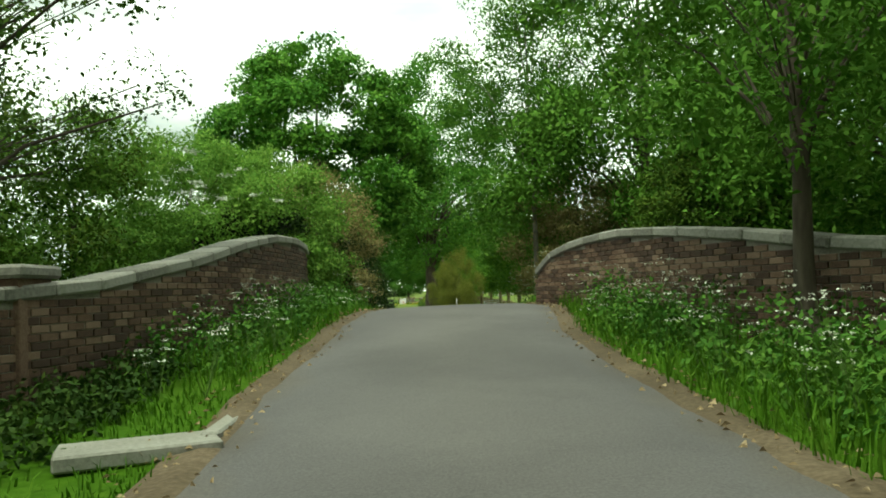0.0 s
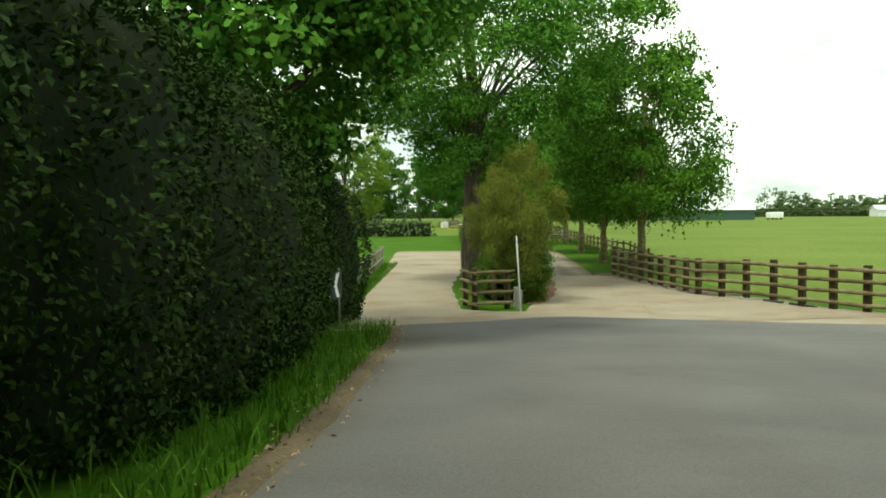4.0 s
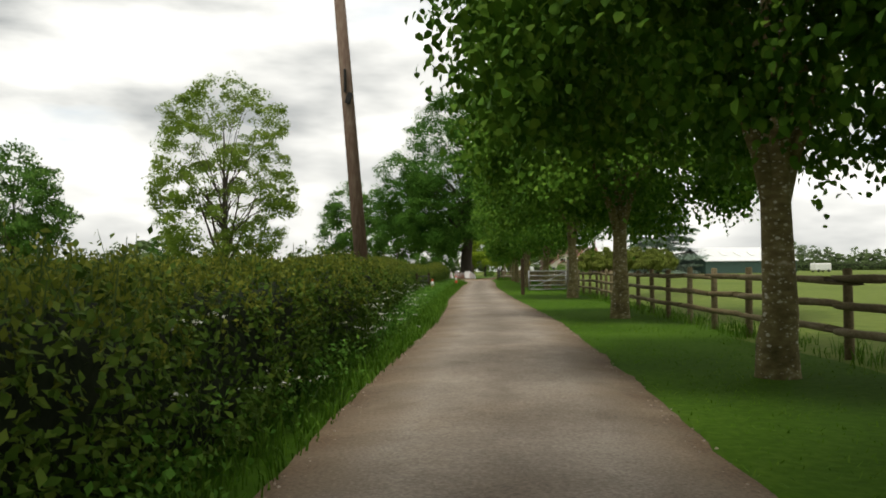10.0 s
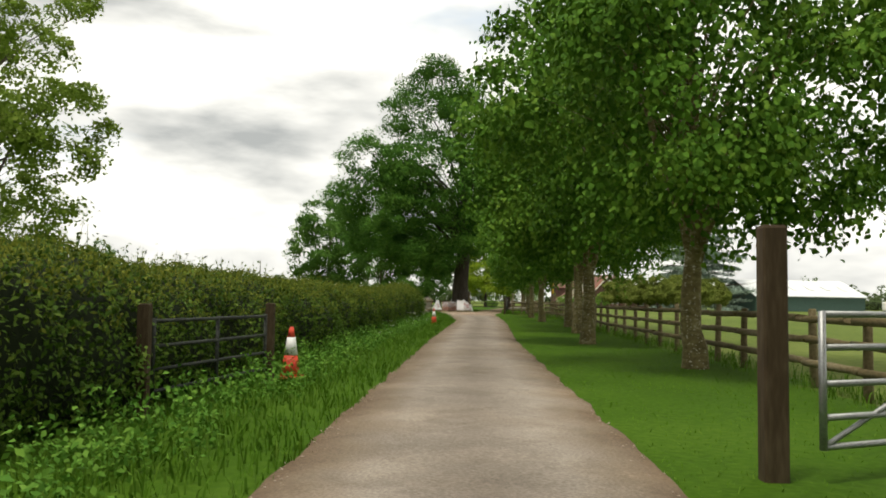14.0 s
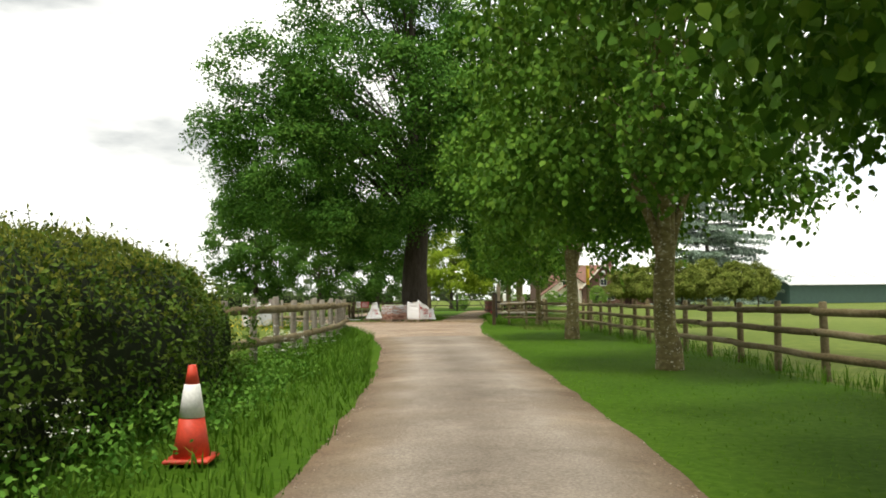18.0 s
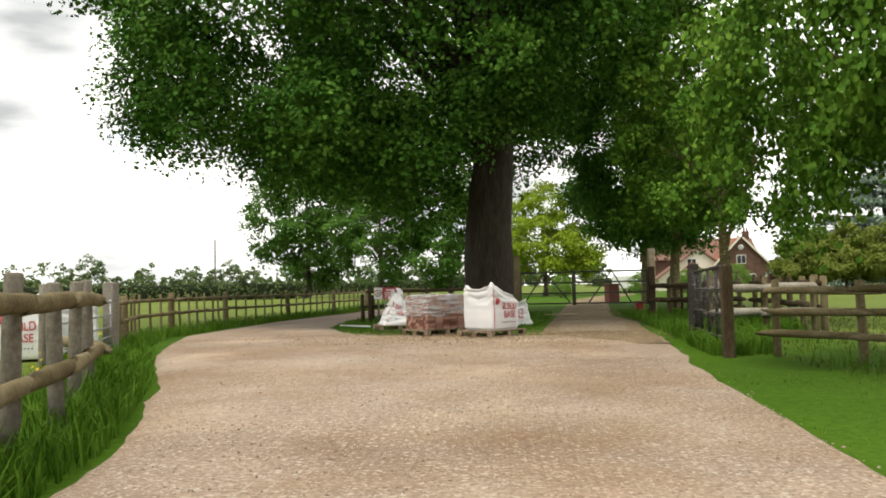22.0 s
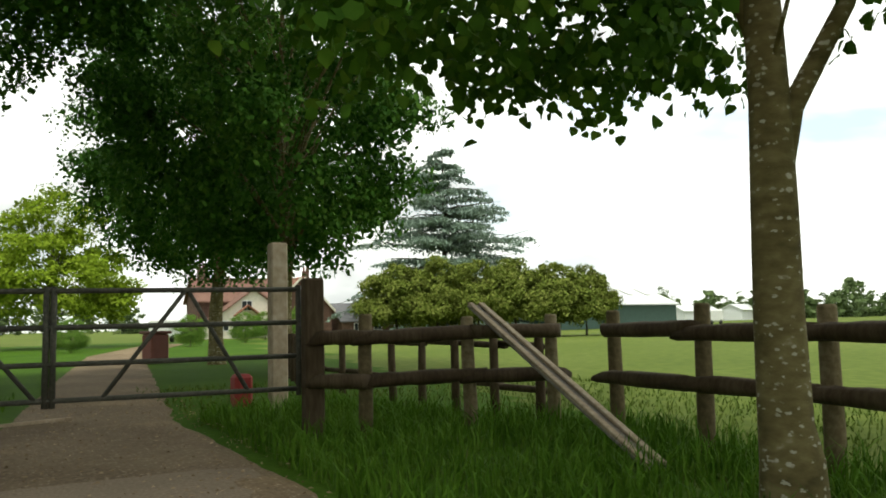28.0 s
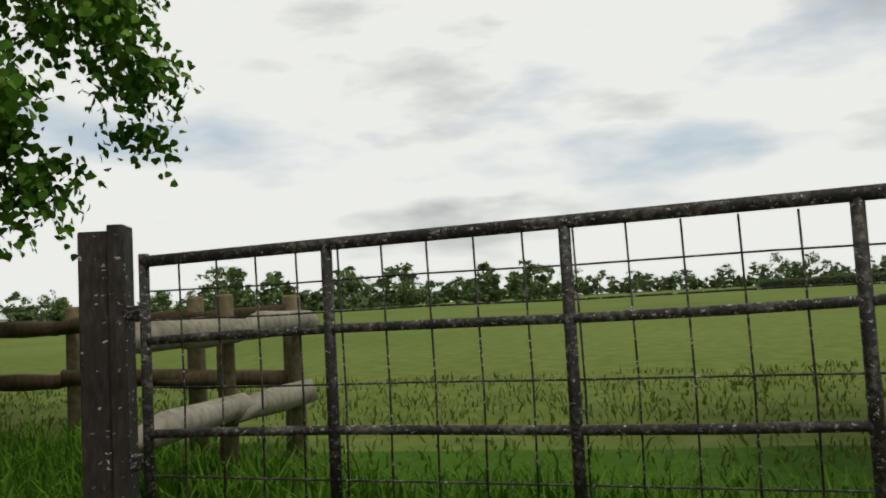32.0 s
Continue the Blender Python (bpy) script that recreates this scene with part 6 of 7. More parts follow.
part("rim", tube_mesh("rim", [(0, 0, 0.30), (0, 0, 0.325)], [0.166, 0.166], plain("yellow_rim", (0.55, 0.44, 0.05), 0.5), 20), t)
t = thing("timber_batten", "pale thin batten lying on the grass island", "timber", (3.53, 154.23, 0.05), -42)
part("batten", box_mesh("batten", 1.4, 0.06, 0.04, WHITE, 0.004), t)
t = thing("timber_batten", "pale thin batten lying on the grass before the gate", "timber", (10.0, 160.3, 0.05), 20)
part("batten", box_mesh("batten", 1.3, 0.07, 0.04, WOOD_PALE, 0.004), t)

FILM = bpy.data.materials.new("clear_wrap")
FILM.use_nodes = True
fn, fl = FILM.node_tree.nodes, FILM.node_tree.links
fb = fn["Principled BSDF"]
fb.inputs["Base Color"].default_value = (0.8, 0.82, 0.84, 1)
fb.inputs["Roughness"].default_value = 0.22
ft, fx, fnz = fn.new("ShaderNodeBsdfTransparent"), fn.new("ShaderNodeMixShader"), fn.new("ShaderNodeTexNoise")
fnz.inputs["Scale"].default_value, fnz.inputs["Detail"].default_value = 3.2, 8.0
fmp, fco = fn.new("ShaderNodeMapping"), fn.new("ShaderNodeTexCoord")
fmp.inputs["Scale"].default_value, fmp.inputs["Rotation"].default_value = (0.8, 0.8, 4.5), (0.5, 0.45, 0)
fl.new(fco.outputs["Object"], fmp.inputs["Vector"])
fl.new(fmp.outputs["Vector"], fnz.inputs["Vector"])
fr = fn.new("ShaderNodeMapRange")
fr.inputs["From Min"].default_value, fr.inputs["From Max"].default_value = 0.38, 0.72
fr.inputs["To Min"].default_value, fr.inputs["To Max"].default_value = 0.1, 0.6
fl.new(fnz.outputs["Fac"], fr.inputs["Value"])
fl.new(fr.outputs["Result"], fx.inputs[0])
fl.new(ft.outputs[0], fx.inputs[1])
fl.new(fb.outputs[0], fx.inputs[2])
fl.new(fx.outputs[0], fn["Material Output"].inputs["Surface"])

PAVER = ramp_mat("block_paver", [(0.16, 0.075, 0.055), (0.27, 0.135, 0.1), (0.36, 0.22, 0.17)], 2.0, 0.9, 0.3, 30, obj_random=0.6)


def brick_stack(x, y, turn):
    t = thing("brick_stack", "stack of reddish blocks under torn clear wrapping, on a pallet", "bricks", (x, y, 0.17), turn)
    me = box_mesh("block", 0.205, 0.1, 0.068, PAVER, 0.006)
    rd = random.Random(2)
    for r in range(11):
        for i in range(5):
            for j in (0, 8):
                part("block", me, t, m=pose(-0.43 + i * 0.215, -0.42 + j * 0.105 + rd.uniform(-0.02, 0.016), r * 0.072, 0, 0, rd.uniform(-3, 3)))
        for j in range(1, 8):
            for i in (0, 4):
                part("block", me, t, m=pose(-0.43 + i * 0.215 + rd.uniform(-0.016, 0.02), -0.42 + j * 0.105, r * 0.072, 0, 0, rd.uniform(-1.5, 1.5)))
    part("core", box_mesh("core", 0.8, 0.74, 0.78, PAVER, 0.01), t)
    bm = bmesh.new()
    bmesh.ops.create_grid(bm, x_segments=14, y_segments=14, size=0.5)
    for v in bm.verts:
        v.co = Vector((v.co.x * 1.12, v.co.y * 1.0, 0.815 + 0.02 * noise.noise(v.co * 5)))
    part("wrap", bm_mesh("wrap", bm, FILM, True), t, "torn clear plastic wrapping")
    V, Fc = [], []
    ring = [(-0.56, -0.5), (0.56, -0.5), (0.56, 0.5), (-0.56, 0.5)]
    n = 16
    rows = 10
    for r in range(rows + 1):
        for s in range(4):
            for i in range(n):
                a, b = Vector(ring[s]), Vector(ring[(s + 1) % 4])
                q = a.lerp(b, i / n)
                low = 0.32 + 0.12 * noise.noise(Vector((q.x * 2, q.y * 2, 3)))
                z = low + (0.815 - low) * r / rows
                f = noise.noise_vector(Vector((q.x * 5, q.y * 5, z * 6))) * 0.018
                V.append((q.x + f.x, q.y + f.y, z))
    w = 4 * n
    for r in range(rows):
        for i in range(w):
            Fc.append((r * w + i, r * w + (i + 1) % w, (r + 1) * w + (i + 1) % w, (r + 1) * w + i))
    part("wrap", mesh_of("wrap", V, Fc, FILM, True), t, "torn clear plastic wrapping")


brick_stack(6.25, 150.22, 40)

# ---- cone, signs, bin ----
def cone(x, y, h):
    t = thing("traffic_cone", "red and white traffic cone on the hedge verge", "cone", (x, y, ground_z(x, y)))
    V, Fc = [], []
    part("base", box_mesh("base", 0.36, 0.36, 0.035, ORANGE, 0.012), t)
    segs = [(0.035, 0.34, 0.145, 0.098, ORANGE, "lower_band"), (0.34, 0.60, 0.098, 0.058, WHITE, "reflective_sleeve"), (0.60, h, 0.058, 0.03, ORANGE, "tip")]
    for z0, z1, r0, r1, mt, nm in segs:
        part(nm, tube_mesh(nm, [(0, 0, z0), (0, 0, z1)], [r0 + (0.003 if mt is WHITE else 0), r1 + (0.003 if mt is WHITE else 0)], mt, 20), t)


cone(5.77, 111.0, 0.75)


def sign_board(name, label, x, y, turn, w, h, z, posts, face, bars=(), post_mat=WOOD_GREY):
    t = thing(name, label, "sign", (x, y, ground_z(x, y)), turn)
    for px in posts:
        part("post", tube_mesh("post", [(px, 0.04, -0.1), (px, 0.04, z + h * 0.9)], [0.035, 0.035], post_mat, 8), t)
    part("board", box_mesh("board", w, 0.02, h, face, 0.004), t, m=pose(0, 0, z))
    for bx, bz, bw, bh, mt in bars:
        part("print_bar", box_mesh("print_bar", bw, 0.004, bh, mt, 0), t, m=pose(bx, -0.0125, z + bz))
    return t


BLUE = plain("blue_grey_print", (0.12, 0.16, 0.32), 0.6)
DARKPRINT = plain("dark_print", (0.05, 0.05, 0.06), 0.6)
sign_board("notice_sign", "large white notice board with rows of small print by the fence", -3.8, 31.0, 6, 1.5, 1.02, 1.15, (-0.62, 0.62), WHITE,
           [(0, 0.84, 1.2, 0.07, BLUE), (0, 0.68, 0.9, 0.06, DARKPRINT), (0, 0.53, 1.3, 0.05, BLUE), (-0.05, 0.4, 1.1, 0.05, BLUE), (0, 0.27, 1.25, 0.05, BLUE), (0, 0.12, 1.0, 0.06, BLUE)])


def chevron_sign(x, y, turn):
    t = thing("chevron_sign", "black and white bend marker on two metal posts", "sign", (x, y, ground_z(x, y)), turn)
    for px in (-0.38, 0.38):
        part("post", tube_mesh("post", [(px, 0.03, -0.1), (px, 0.03, 1.32)], [0.03, 0.03], GALV, 8), t)
    part("board", box_mesh("board", 0.95, 0.02, 0.62, BLACK, 0.004), t, m=pose(0, 0, 0.66))
    for cx in (-0.22, 0.22):
        part("chevron", mesh_of("chevron", [(cx + 0.12, -0.014, 0.7), (cx - 0.02, -0.014, 0.7), (cx - 0.16, -0.014, 0.97), (cx - 0.02, -0.014, 1.24), (cx + 0.12, -0.014, 1.24), (cx - 0.02, -0.014, 0.97)], [(0, 5, 2, 1), (5, 4, 3, 2)], WHITE), t, "white arrow stripe")


chevron_sign(-1.95, 18.2, 72)
t = sign_board("warning_sign", "red notice board with white printed lines tied to the fence", 4.05, 158.1, 0, 0.52, 0.4, 0.78, (-0.2, 0.2), RED, [(0, 0.29, 0.33, 0.045, WHITE), (0, 0.2, 0.42, 0.03, WHITE), (0, 0.13, 0.38, 0.03, WHITE), (0, 0.06, 0.42, 0.025, WHITE)])
t = sign_board("speed_sign", "small square white board with a round speed mark", 3.62, 158.12, 0, 0.28, 0.4, 0.78, (0,), WHITE)
part("ring", tube_mesh("ring", [(0, -0.012, 0.98), (0, -0.016, 0.98)], [0.12, 0.12], RED, 24), t)
part("disc", tube_mesh("disc", [(0, -0.014, 0.98), (0, -0.020, 0.98)], [0.093, 0.093], WHITE, 24), t)
part("number", text_mesh("10", 0.12, DARKPRINT), t, m=pose(0, -0.023, 0.94, 90))
t = thing("wheelie_bin", "dull red-brown wheeled bin by the house drive", "bin", (14.3, 178.5, 0.02), 20)
part("body", box_mesh("body", 0.66, 0.7, 1.0, plain("bin_brown", (0.16, 0.06, 0.045), 0.6), 0.05), t)
part("lid", box_mesh("lid", 0.8, 0.84, 0.1, plain("bin_lid_brown", (0.13, 0.05, 0.04), 0.6), 0.03), t, m=pose(0, 0, 1.0))
t = thing("fuel_can", "red plastic can standing inside the gate", "can", (12.95, 161.2, 0.0), 10)
part("body", box_mesh("body", 0.28, 0.26, 0.48, plain("dull_red_plastic", (0.3, 0.04, 0.035), 0.55), 0.05), t)
cone(4.4, 83.0, 0.75)

# ---- house and farm buildings ----


def gable_block(t, w, d, eaves, ridge, wall_m, roof_m, m, chimney=None):
    V = [(-w / 2, -d / 2, 0), (w / 2, -d / 2, 0), (w / 2, d / 2, 0), (-w / 2, d / 2, 0), (-w / 2, -d / 2, eaves), (w / 2, -d / 2, eaves), (w / 2, d / 2, eaves), (-w / 2, d / 2, eaves), (0, -d / 2, ridge), (0, d / 2, ridge)]
    Fc = [(0, 1, 5, 8, 4), (2, 3, 7, 9, 6), (1, 2, 6, 5), (3, 0, 4, 7)]
    part("wall", mesh_of("wall", V, Fc, wall_m), t, m=m)
    o, th = 0.35, 0.16
    for s in (-1, 1):
        run = Vector((w / 2 + o, 0, -(ridge - eaves) * (1 + 2 * o / w)))
        a = Vector((0, -d / 2 - o, ridge + 0.04))
        R = [a, a + Vector((s * run.x, 0, run.z)), a + Vector((s * run.x, d + 2 * o, run.z)), a + Vector((0, d + 2 * o, 0))]
        up = Vector((0, 0, th))
        part("roof", mesh_of("roof", [*R, *[q + up for q in R]], [(0, 1, 2, 3), (7, 6, 5, 4), (0, 4, 5, 1), (1, 5, 6, 2), (2, 6, 7, 3), (3, 7, 4, 0)], roof_m), t, m=m)


def window_part(t, m, x, z, w, h, y):
    f = part("window", box_mesh("window", w, 0.08, h, WHITE, 0.01), t, m=m @ pose(x, y, z))
    for i in (-1, 1):
        part("pane", box_mesh("pane", w * 0.42, 0.02, h * 0.85, GLASS_DARK, 0), f, m=pose(i * w * 0.235, -0.045, h * 0.07))


t = thing("house", "farmhouse with cream gable, brick gable and red-brown roof", "house", (33.5, 238, 0), 0)
gable_block(t, 6.4, 14.2, 4.3, 6.9, BRICK, ROOF_BROWN, pose(1.7, 6.5, 0, 0, 0, 90))
gable_block(t, 10.4, 6, 1.6, 5.4, RENDERED, ROOF_BROWN, pose(0.2, 3.2, 0))
gable_block(t, 7.2, 7, 2.9, 6.7, BRICK, ROOF_TILE, pose(5.6, 2.9, 0))
for s in (-1, 1):
    part("bargeboard", box_mesh("bargeboard", 5.4, 0.12, 0.24, RENDERED, 0.01), t, m=pose(5.6 + s * 1.95, -1.0, 4.72, 0, s * 46.5, 0))
part("clock_face", tube_mesh("clock_face", [(5.6, -0.64, 5.5), (5.6, -0.7, 5.5)], [0.36, 0.36], WHITE, 24), t)
part("porch_roof", box_mesh("porch_roof", 1.9, 0.9, 0.14, ROOF_TILE, 0.02), t, m=pose(-1.3, -0.2, 3.0, 0, -38, 0))
part("porch_roof", box_mesh("porch_roof", 1.9, 0.9, 0.14, ROOF_TILE, 0.02), t, m=pose(0.1, -0.2, 3.0, 0, 38, 0))
part("rooflight", box_mesh("rooflight", 1.7, 0.9, 0.08, WHITE, 0.01), t, m=pose(-2.8, 4.6, 5.35, 39, 0, 0))
for x, y, w, top in ((-4.3, 6.5, 0.95, 8.3), (8.4, 6.5, 0.8, 8.0)):
    c = part("chimney", box_mesh("chimney", w, w * 0.8, top, BRICK, 0.02), t, m=pose(x, y, 0))
    for i in (-0.2, 0.2):
        part("chimney_pot", tube_mesh("chimney_pot", [(i, 0, top), (i, 0, top + 0.55)], [0.14, 0.11], ROOF_TILE, 10), c)
for x, z, y in ((-3.2, 0.8, 0.16), (-1.6, 0.8, 0.16), (-0.6, 3.0, 0.16), (4.5, 0.8, -0.64), (6.8, 0.8, -0.64), (5.6, 3.3, -0.64)):
    window_part(t, Matrix.Identity(4), x, z, 1.2, 1.2, y)
t = thing("shed", "low long brick outbuilding with a dark roof beside the house", "outbuilding", (48.5, 239, 0), 0)
gable_block(t, 5.5, 10, 1.7, 3.6, BRICK, SLATE, pose(0, 0, 0, 0, 0, 90))
for x in (-3.0, -0.5, 2.2):
    window_part(t, Matrix.Identity(4), x, 0.5, 1.0, 0.9, -2.8)
t = thing("barn", "long farm shed with pale roof and dark green sides", "barn", (74, 232, 0), 10)
gable_block(t, 15, 23, 2.9, 6.0, GREEN_SHEET, PALE_SHEET, pose(0, 0, 0, 0, 0, 90))
for i in range(6):
    part("rooflight", box_mesh("rooflight", 0.9, 2.4, 0.05, WHITE, 0), t, m=pose(-9 + i * 3.6, -4.0, 4.65, math.degrees(math.atan2(3.1, 7.5)), 0, 0))
for i, (x, y) in enumerate([(165, 300), (178, 296), (120, 395)]):
    t = thing("farm_shed", "small pale farm building far across the pasture", "outbuilding", (x, y, 0), 20 * i)
    gable_block(t, 6, 12, 2.6, 4.0, PALE_SHEET, PALE_SHEET, pose(0, 0, 0, 0, 0, 90))


def parked_van(x, y, turn, label):
    t = thing("van", label, "vehicle", (x, y, 0), turn)
    part("body", box_mesh("body", 4.8, 1.9, 1.7, WHITE, 0.18), t, m=pose(0, 0, 0.4))
    part("windscreen", box_mesh("windscreen", 0.05, 1.6, 0.6, GLASS_DARK, 0.01), t, m=pose(2.4, 0, 1.2))
    for sx in (-1.5, 1.5):
        for sy in (-0.9, 0.9):
            w = part("wheel", tube_mesh("wheel", [(sx, sy - 0.1, 0.34), (sx, sy + 0.1, 0.34)], [0.34, 0.34], BLACK, 16), t)


parked_van(22.5, 226, 60, "white van parked before the house")
parked_van(92, 226, 20, "white van parked beyond the pasture")

for x, y, sc in ((26.0, 212.0, 0.55), (30.0, 220.5, 0.6), (36.2, 229.5, 0.75), (12.8, 199.0, 0.45), (20.5, 205.0, 0.5)):
    plant_tree("garden_shrub", BUSH[3], x, y, "leafy garden shrub before the farmhouse", 40 * x, sc, "garden shrubs")

# ---- grass, flowers and loose things on the ground ----


L_MOWN = leaf_mat("mown_blades", [(0.05, 0.115, 0.009), (0.085, 0.172, 0.016), (0.14, 0.23, 0.032)], 0.5, 0.25)


def blades(name, spots, hmin, hmax, mat, label, seed, width=0.008, bend=0.5):
    """Grass as single blades that bend over at the tip."""
    rng = np.random.default_rng(seed)
    S = np.array(spots)
    k = len(S)
    h = (hmin + (hmax - hmin) * rng.uniform(0, 1, k) ** 1.6)[:, None]
    a = rng.uniform(0, 2 * math.pi, k)
    side = np.stack([np.cos(a), np.sin(a), np.zeros(k)], 1) * width * rng.uniform(0.6, 1.3, k)[:, None]
    b = a + 1.57 + rng.normal(0, 0.5, k)
    lean = np.stack([np.cos(b), np.sin(b), np.zeros(k)], 1) * h * (bend * rng.uniform(0.2, 1.6, k))[:, None]
    up = np.array([0, 0, 1.0])
    mid, tip = S + lean * 0.35 + up * h * 0.62, S + lean + up * h * rng.uniform(0.75, 1.0, k)[:, None]
    low = np.stack([S - side, S + side, mid + side * 0.8, mid - side * 0.8], 1)
    if hmax < 0.12:
        Q = np.stack([S - side, S + side, tip + side * 0.2, tip - side * 0.2], 1)
    else:
        Q = np.concatenate([low, np.stack([mid - side * 0.8, mid + side * 0.8, tip + side * 0.15, tip - side * 0.15], 1)])
    solid(name, quads(name, Q, mat), label, "grass", "stuff")


def herbs(name, spots, hmax, mat, label, seed, leaf=0.07, per=26):
    """Broad-leaved weeds: loose mounds of small leaves."""
    rng = np.random.default_rng(seed)
    S = np.array(spots)
    hh = rng.uniform(0.35, 1.0, len(S)) * hmax
    P = S[:, None, :] + rng.normal(0, 1, (len(S), per, 3)) * (hh * 0.28)[:, None, None]
    P[:, :, 2] = S[:, None, 2] + np.abs(rng.uniform(0.05, 1, (len(S), per))) * hh[:, None]
    solid(name, quads(name, leaf_quads(P.reshape(-1, 3), leaf, rng, 0.2, 0.6, 0.5), mat), label, "weeds", "stuff")


def scatter(n, seed, x_at, y0, y1, z=0.0, power=1.0):
    """Places between x_at(y) = (from, to), thick where noise is high."""
    rd = random.Random(seed)
    out = []
    while len(out) < n:
        y = rd.uniform(y0, y1)
        a, b = x_at(y)
        x = a + (b - a) * rd.random() ** power
        if noise.noise(Vector((x * 0.9, y * 0.9, seed))) + rd.random() > 0.25:
            out.append((x, y, ground_z(x, y) - 0.03 + z))
    return out


FENCE_X = [(38, 9.9), (46, 10.7), (57, 10.9), (65, 11.3), (72, 11.85), (78, 11.9), (90, 12.5), (105, 13.0), (118, 13.7), (128, 14.0), (135, 14.3), (144, 12.2)]
blades("verge_grass", scatter(28000, 1, lambda y: (at_y(DRIVE_R, y) + 0.05, at_y(FENCE_X, y) + 0.2), 37, 142), 0.015, 0.045, L_MOWN, "mown grass of the avenue verge", 1, 0.006, 1.0)
blades("verge_grass", scatter(6500, 2, lambda y: (at_y(FENCE_X, y) - 0.35, at_y(FENCE_X, y) + 0.5), 39, 143), 0.12, 0.35, L_GRASS, "longer grass under the fence", 2)
blades("verge_grass", scatter(20000, 3, lambda y: (at_y([(36, 3.7), (92, 3.9), (102, 4.3), (117, 5.0)], y), at_y(DRIVE_L, y) + 0.05), 36, 118), 0.06, 0.24, L_GRASS, "rough grass between hedge and drive", 3)
blades("verge_grass", scatter(19000, 4, lambda y: (at_y([(117, 4.0), (135, 4.4), (146, -0.4)], y), at_y([(117, 6.8), (131, 6.1), (137, 4.9), (141, 3.4), (146, 1.2)], y)), 117, 145.5), 0.1, 0.38, L_GRASS, "tall seeding grass beside the fence", 4)
blades("verge_grass", scatter(20000, 5, lambda y: (at_y([(143, 11.0), (150, 11.5), (155, 11.9), (160, 12.0)], y) + 0.1, at_y([(143, 12), (147, 13), (150, 14.8), (156, 16), (160, 14)], y)), 144, 160), 0.12, 0.38, L_GRASS, "long grass by the lime and field fence", 5)
blades("verge_grass", scatter(7500, 6, lambda y: (at_y(ROAD_L, y) - 1.9, at_y(ROAD_L, y) - 0.1), -12.4, 20), 0.1, 0.36, L_GRASS, "rank grass along the road edge", 6)
blades("verge_grass", scatter(9500, 7, lambda y: (at_y(ROAD_R, y) + 0.1, at_y(ROAD_R, y) + 2.2), -18, 6), 0.1, 0.42, L_GRASS, "rank grass along the road edge", 7)
blades("verge_grass", scatter(12000, 8, lambda y: (at_y([(149.6, 6.5), (150.4, 5.0), (152, 3.8), (155, 2.7), (160, 2.3), (166, 3)], y), at_y([(149.6, 7.2), (152, 8.7), (155, 9.1), (161, 9.7), (166, 10)], y)), 149.9, 166), 0.05, 0.16, L_GRASS, "grass of the island under the oak", 8)
blades("verge_grass", scatter(9000, 11, lambda y: (at_y([(147, -0.5), (151, -1.9), (158, -2.1), (166, -0.8), (176, 0.6)], y), at_y([(147, 0.5), (151, -0.7), (158, -0.8), (166, 0.2), (176, 1.4)], y)), 147, 176), 0.1, 0.42, L_GRASS, "rank grass under the track fence", 11)
L_PASTURE = leaf_mat("pasture_blades", [(0.06, 0.104, 0.017), (0.1, 0.148, 0.027), (0.16, 0.2, 0.05)], 0.3, 0.2)
blades("pasture_grass", scatter(17000, 9, lambda y: (12.0, 20.0), 136, 166), 0.04, 0.14, L_PASTURE, "long pasture grass behind the mesh gate", 9, 0.01, 0.9)
blades("verge_grass", scatter(7000, 10, lambda y: (-3.6, -2.4), 24, 46), 0.08, 0.25, L_GRASS, "grass under the track fence", 10)


# the dark leaf colour paints in the shade along the wall foot
herbs("verge_weeds", scatter(230, 38, lambda y: (at_y(ROAD_L, y) - 2.3, at_y(ROAD_L, y) - 1.0), -17.5, -11.6), 0.4, L_SHADED, "ivy and low weeds at the wall foot, darkened for shade", 38)
blades("verge_grass", scatter(2600, 39, lambda y: (at_y(ROAD_L, y) - 1.9, at_y(ROAD_L, y) - 0.15), -18, -12.4), 0.04, 0.13, L_GRASS, "short grass round the stone slab", 39)
herbs("verge_weeds", scatter(620, 31, lambda y: (at_y(ROAD_L, y) - 2.2, at_y(ROAD_L, y) - 0.4), -11.6, 4), 0.72, L_MID, "leafy cow parsley and nettles below the parapet", 31)
herbs("verge_weeds", scatter(900, 32, lambda y: (at_y(ROAD_R, y) + 0.5, at_y(ROAD_R, y) + 2.4), -18, 2), 0.8, L_MID, "leafy cow parsley and nettles below the parapet", 32)
herbs("verge_weeds", scatter(1500, 33, lambda y: (at_y([(36, 3.9), (92, 4.0), (102, 4.4), (117, 5.0)], y), at_y([(36, 4.4), (92, 5.0), (117, 5.9)], y)), 38, 118), 0.55, L_CHESTNUT, "nettles and docks along the hedge foot", 33, 0.06, 20)
herbs("verge_weeds", scatter(380, 34, lambda y: (4.3, 5.4), 117, 134), 0.45, L_GRASS, "nettles and docks under the round rails", 34, 0.07, 22)


herbs("verge_weeds", scatter(420, 35, lambda y: (3.0, at_y([(27, 3.5), (34, 4.4), (40, 4.5)], y)), 27.5, 40), 0.6, L_HEDGE, "leafy weeds at the foot of the hedge", 35, 0.07, 24)
blades("verge_grass", scatter(3500, 36, lambda y: (2.9, at_y([(27, 3.4), (34, 4.5), (40, 4.6)], y)), 26.5, 40), 0.1, 0.35, L_GRASS, "rough grass at the mouth of the drive", 36)


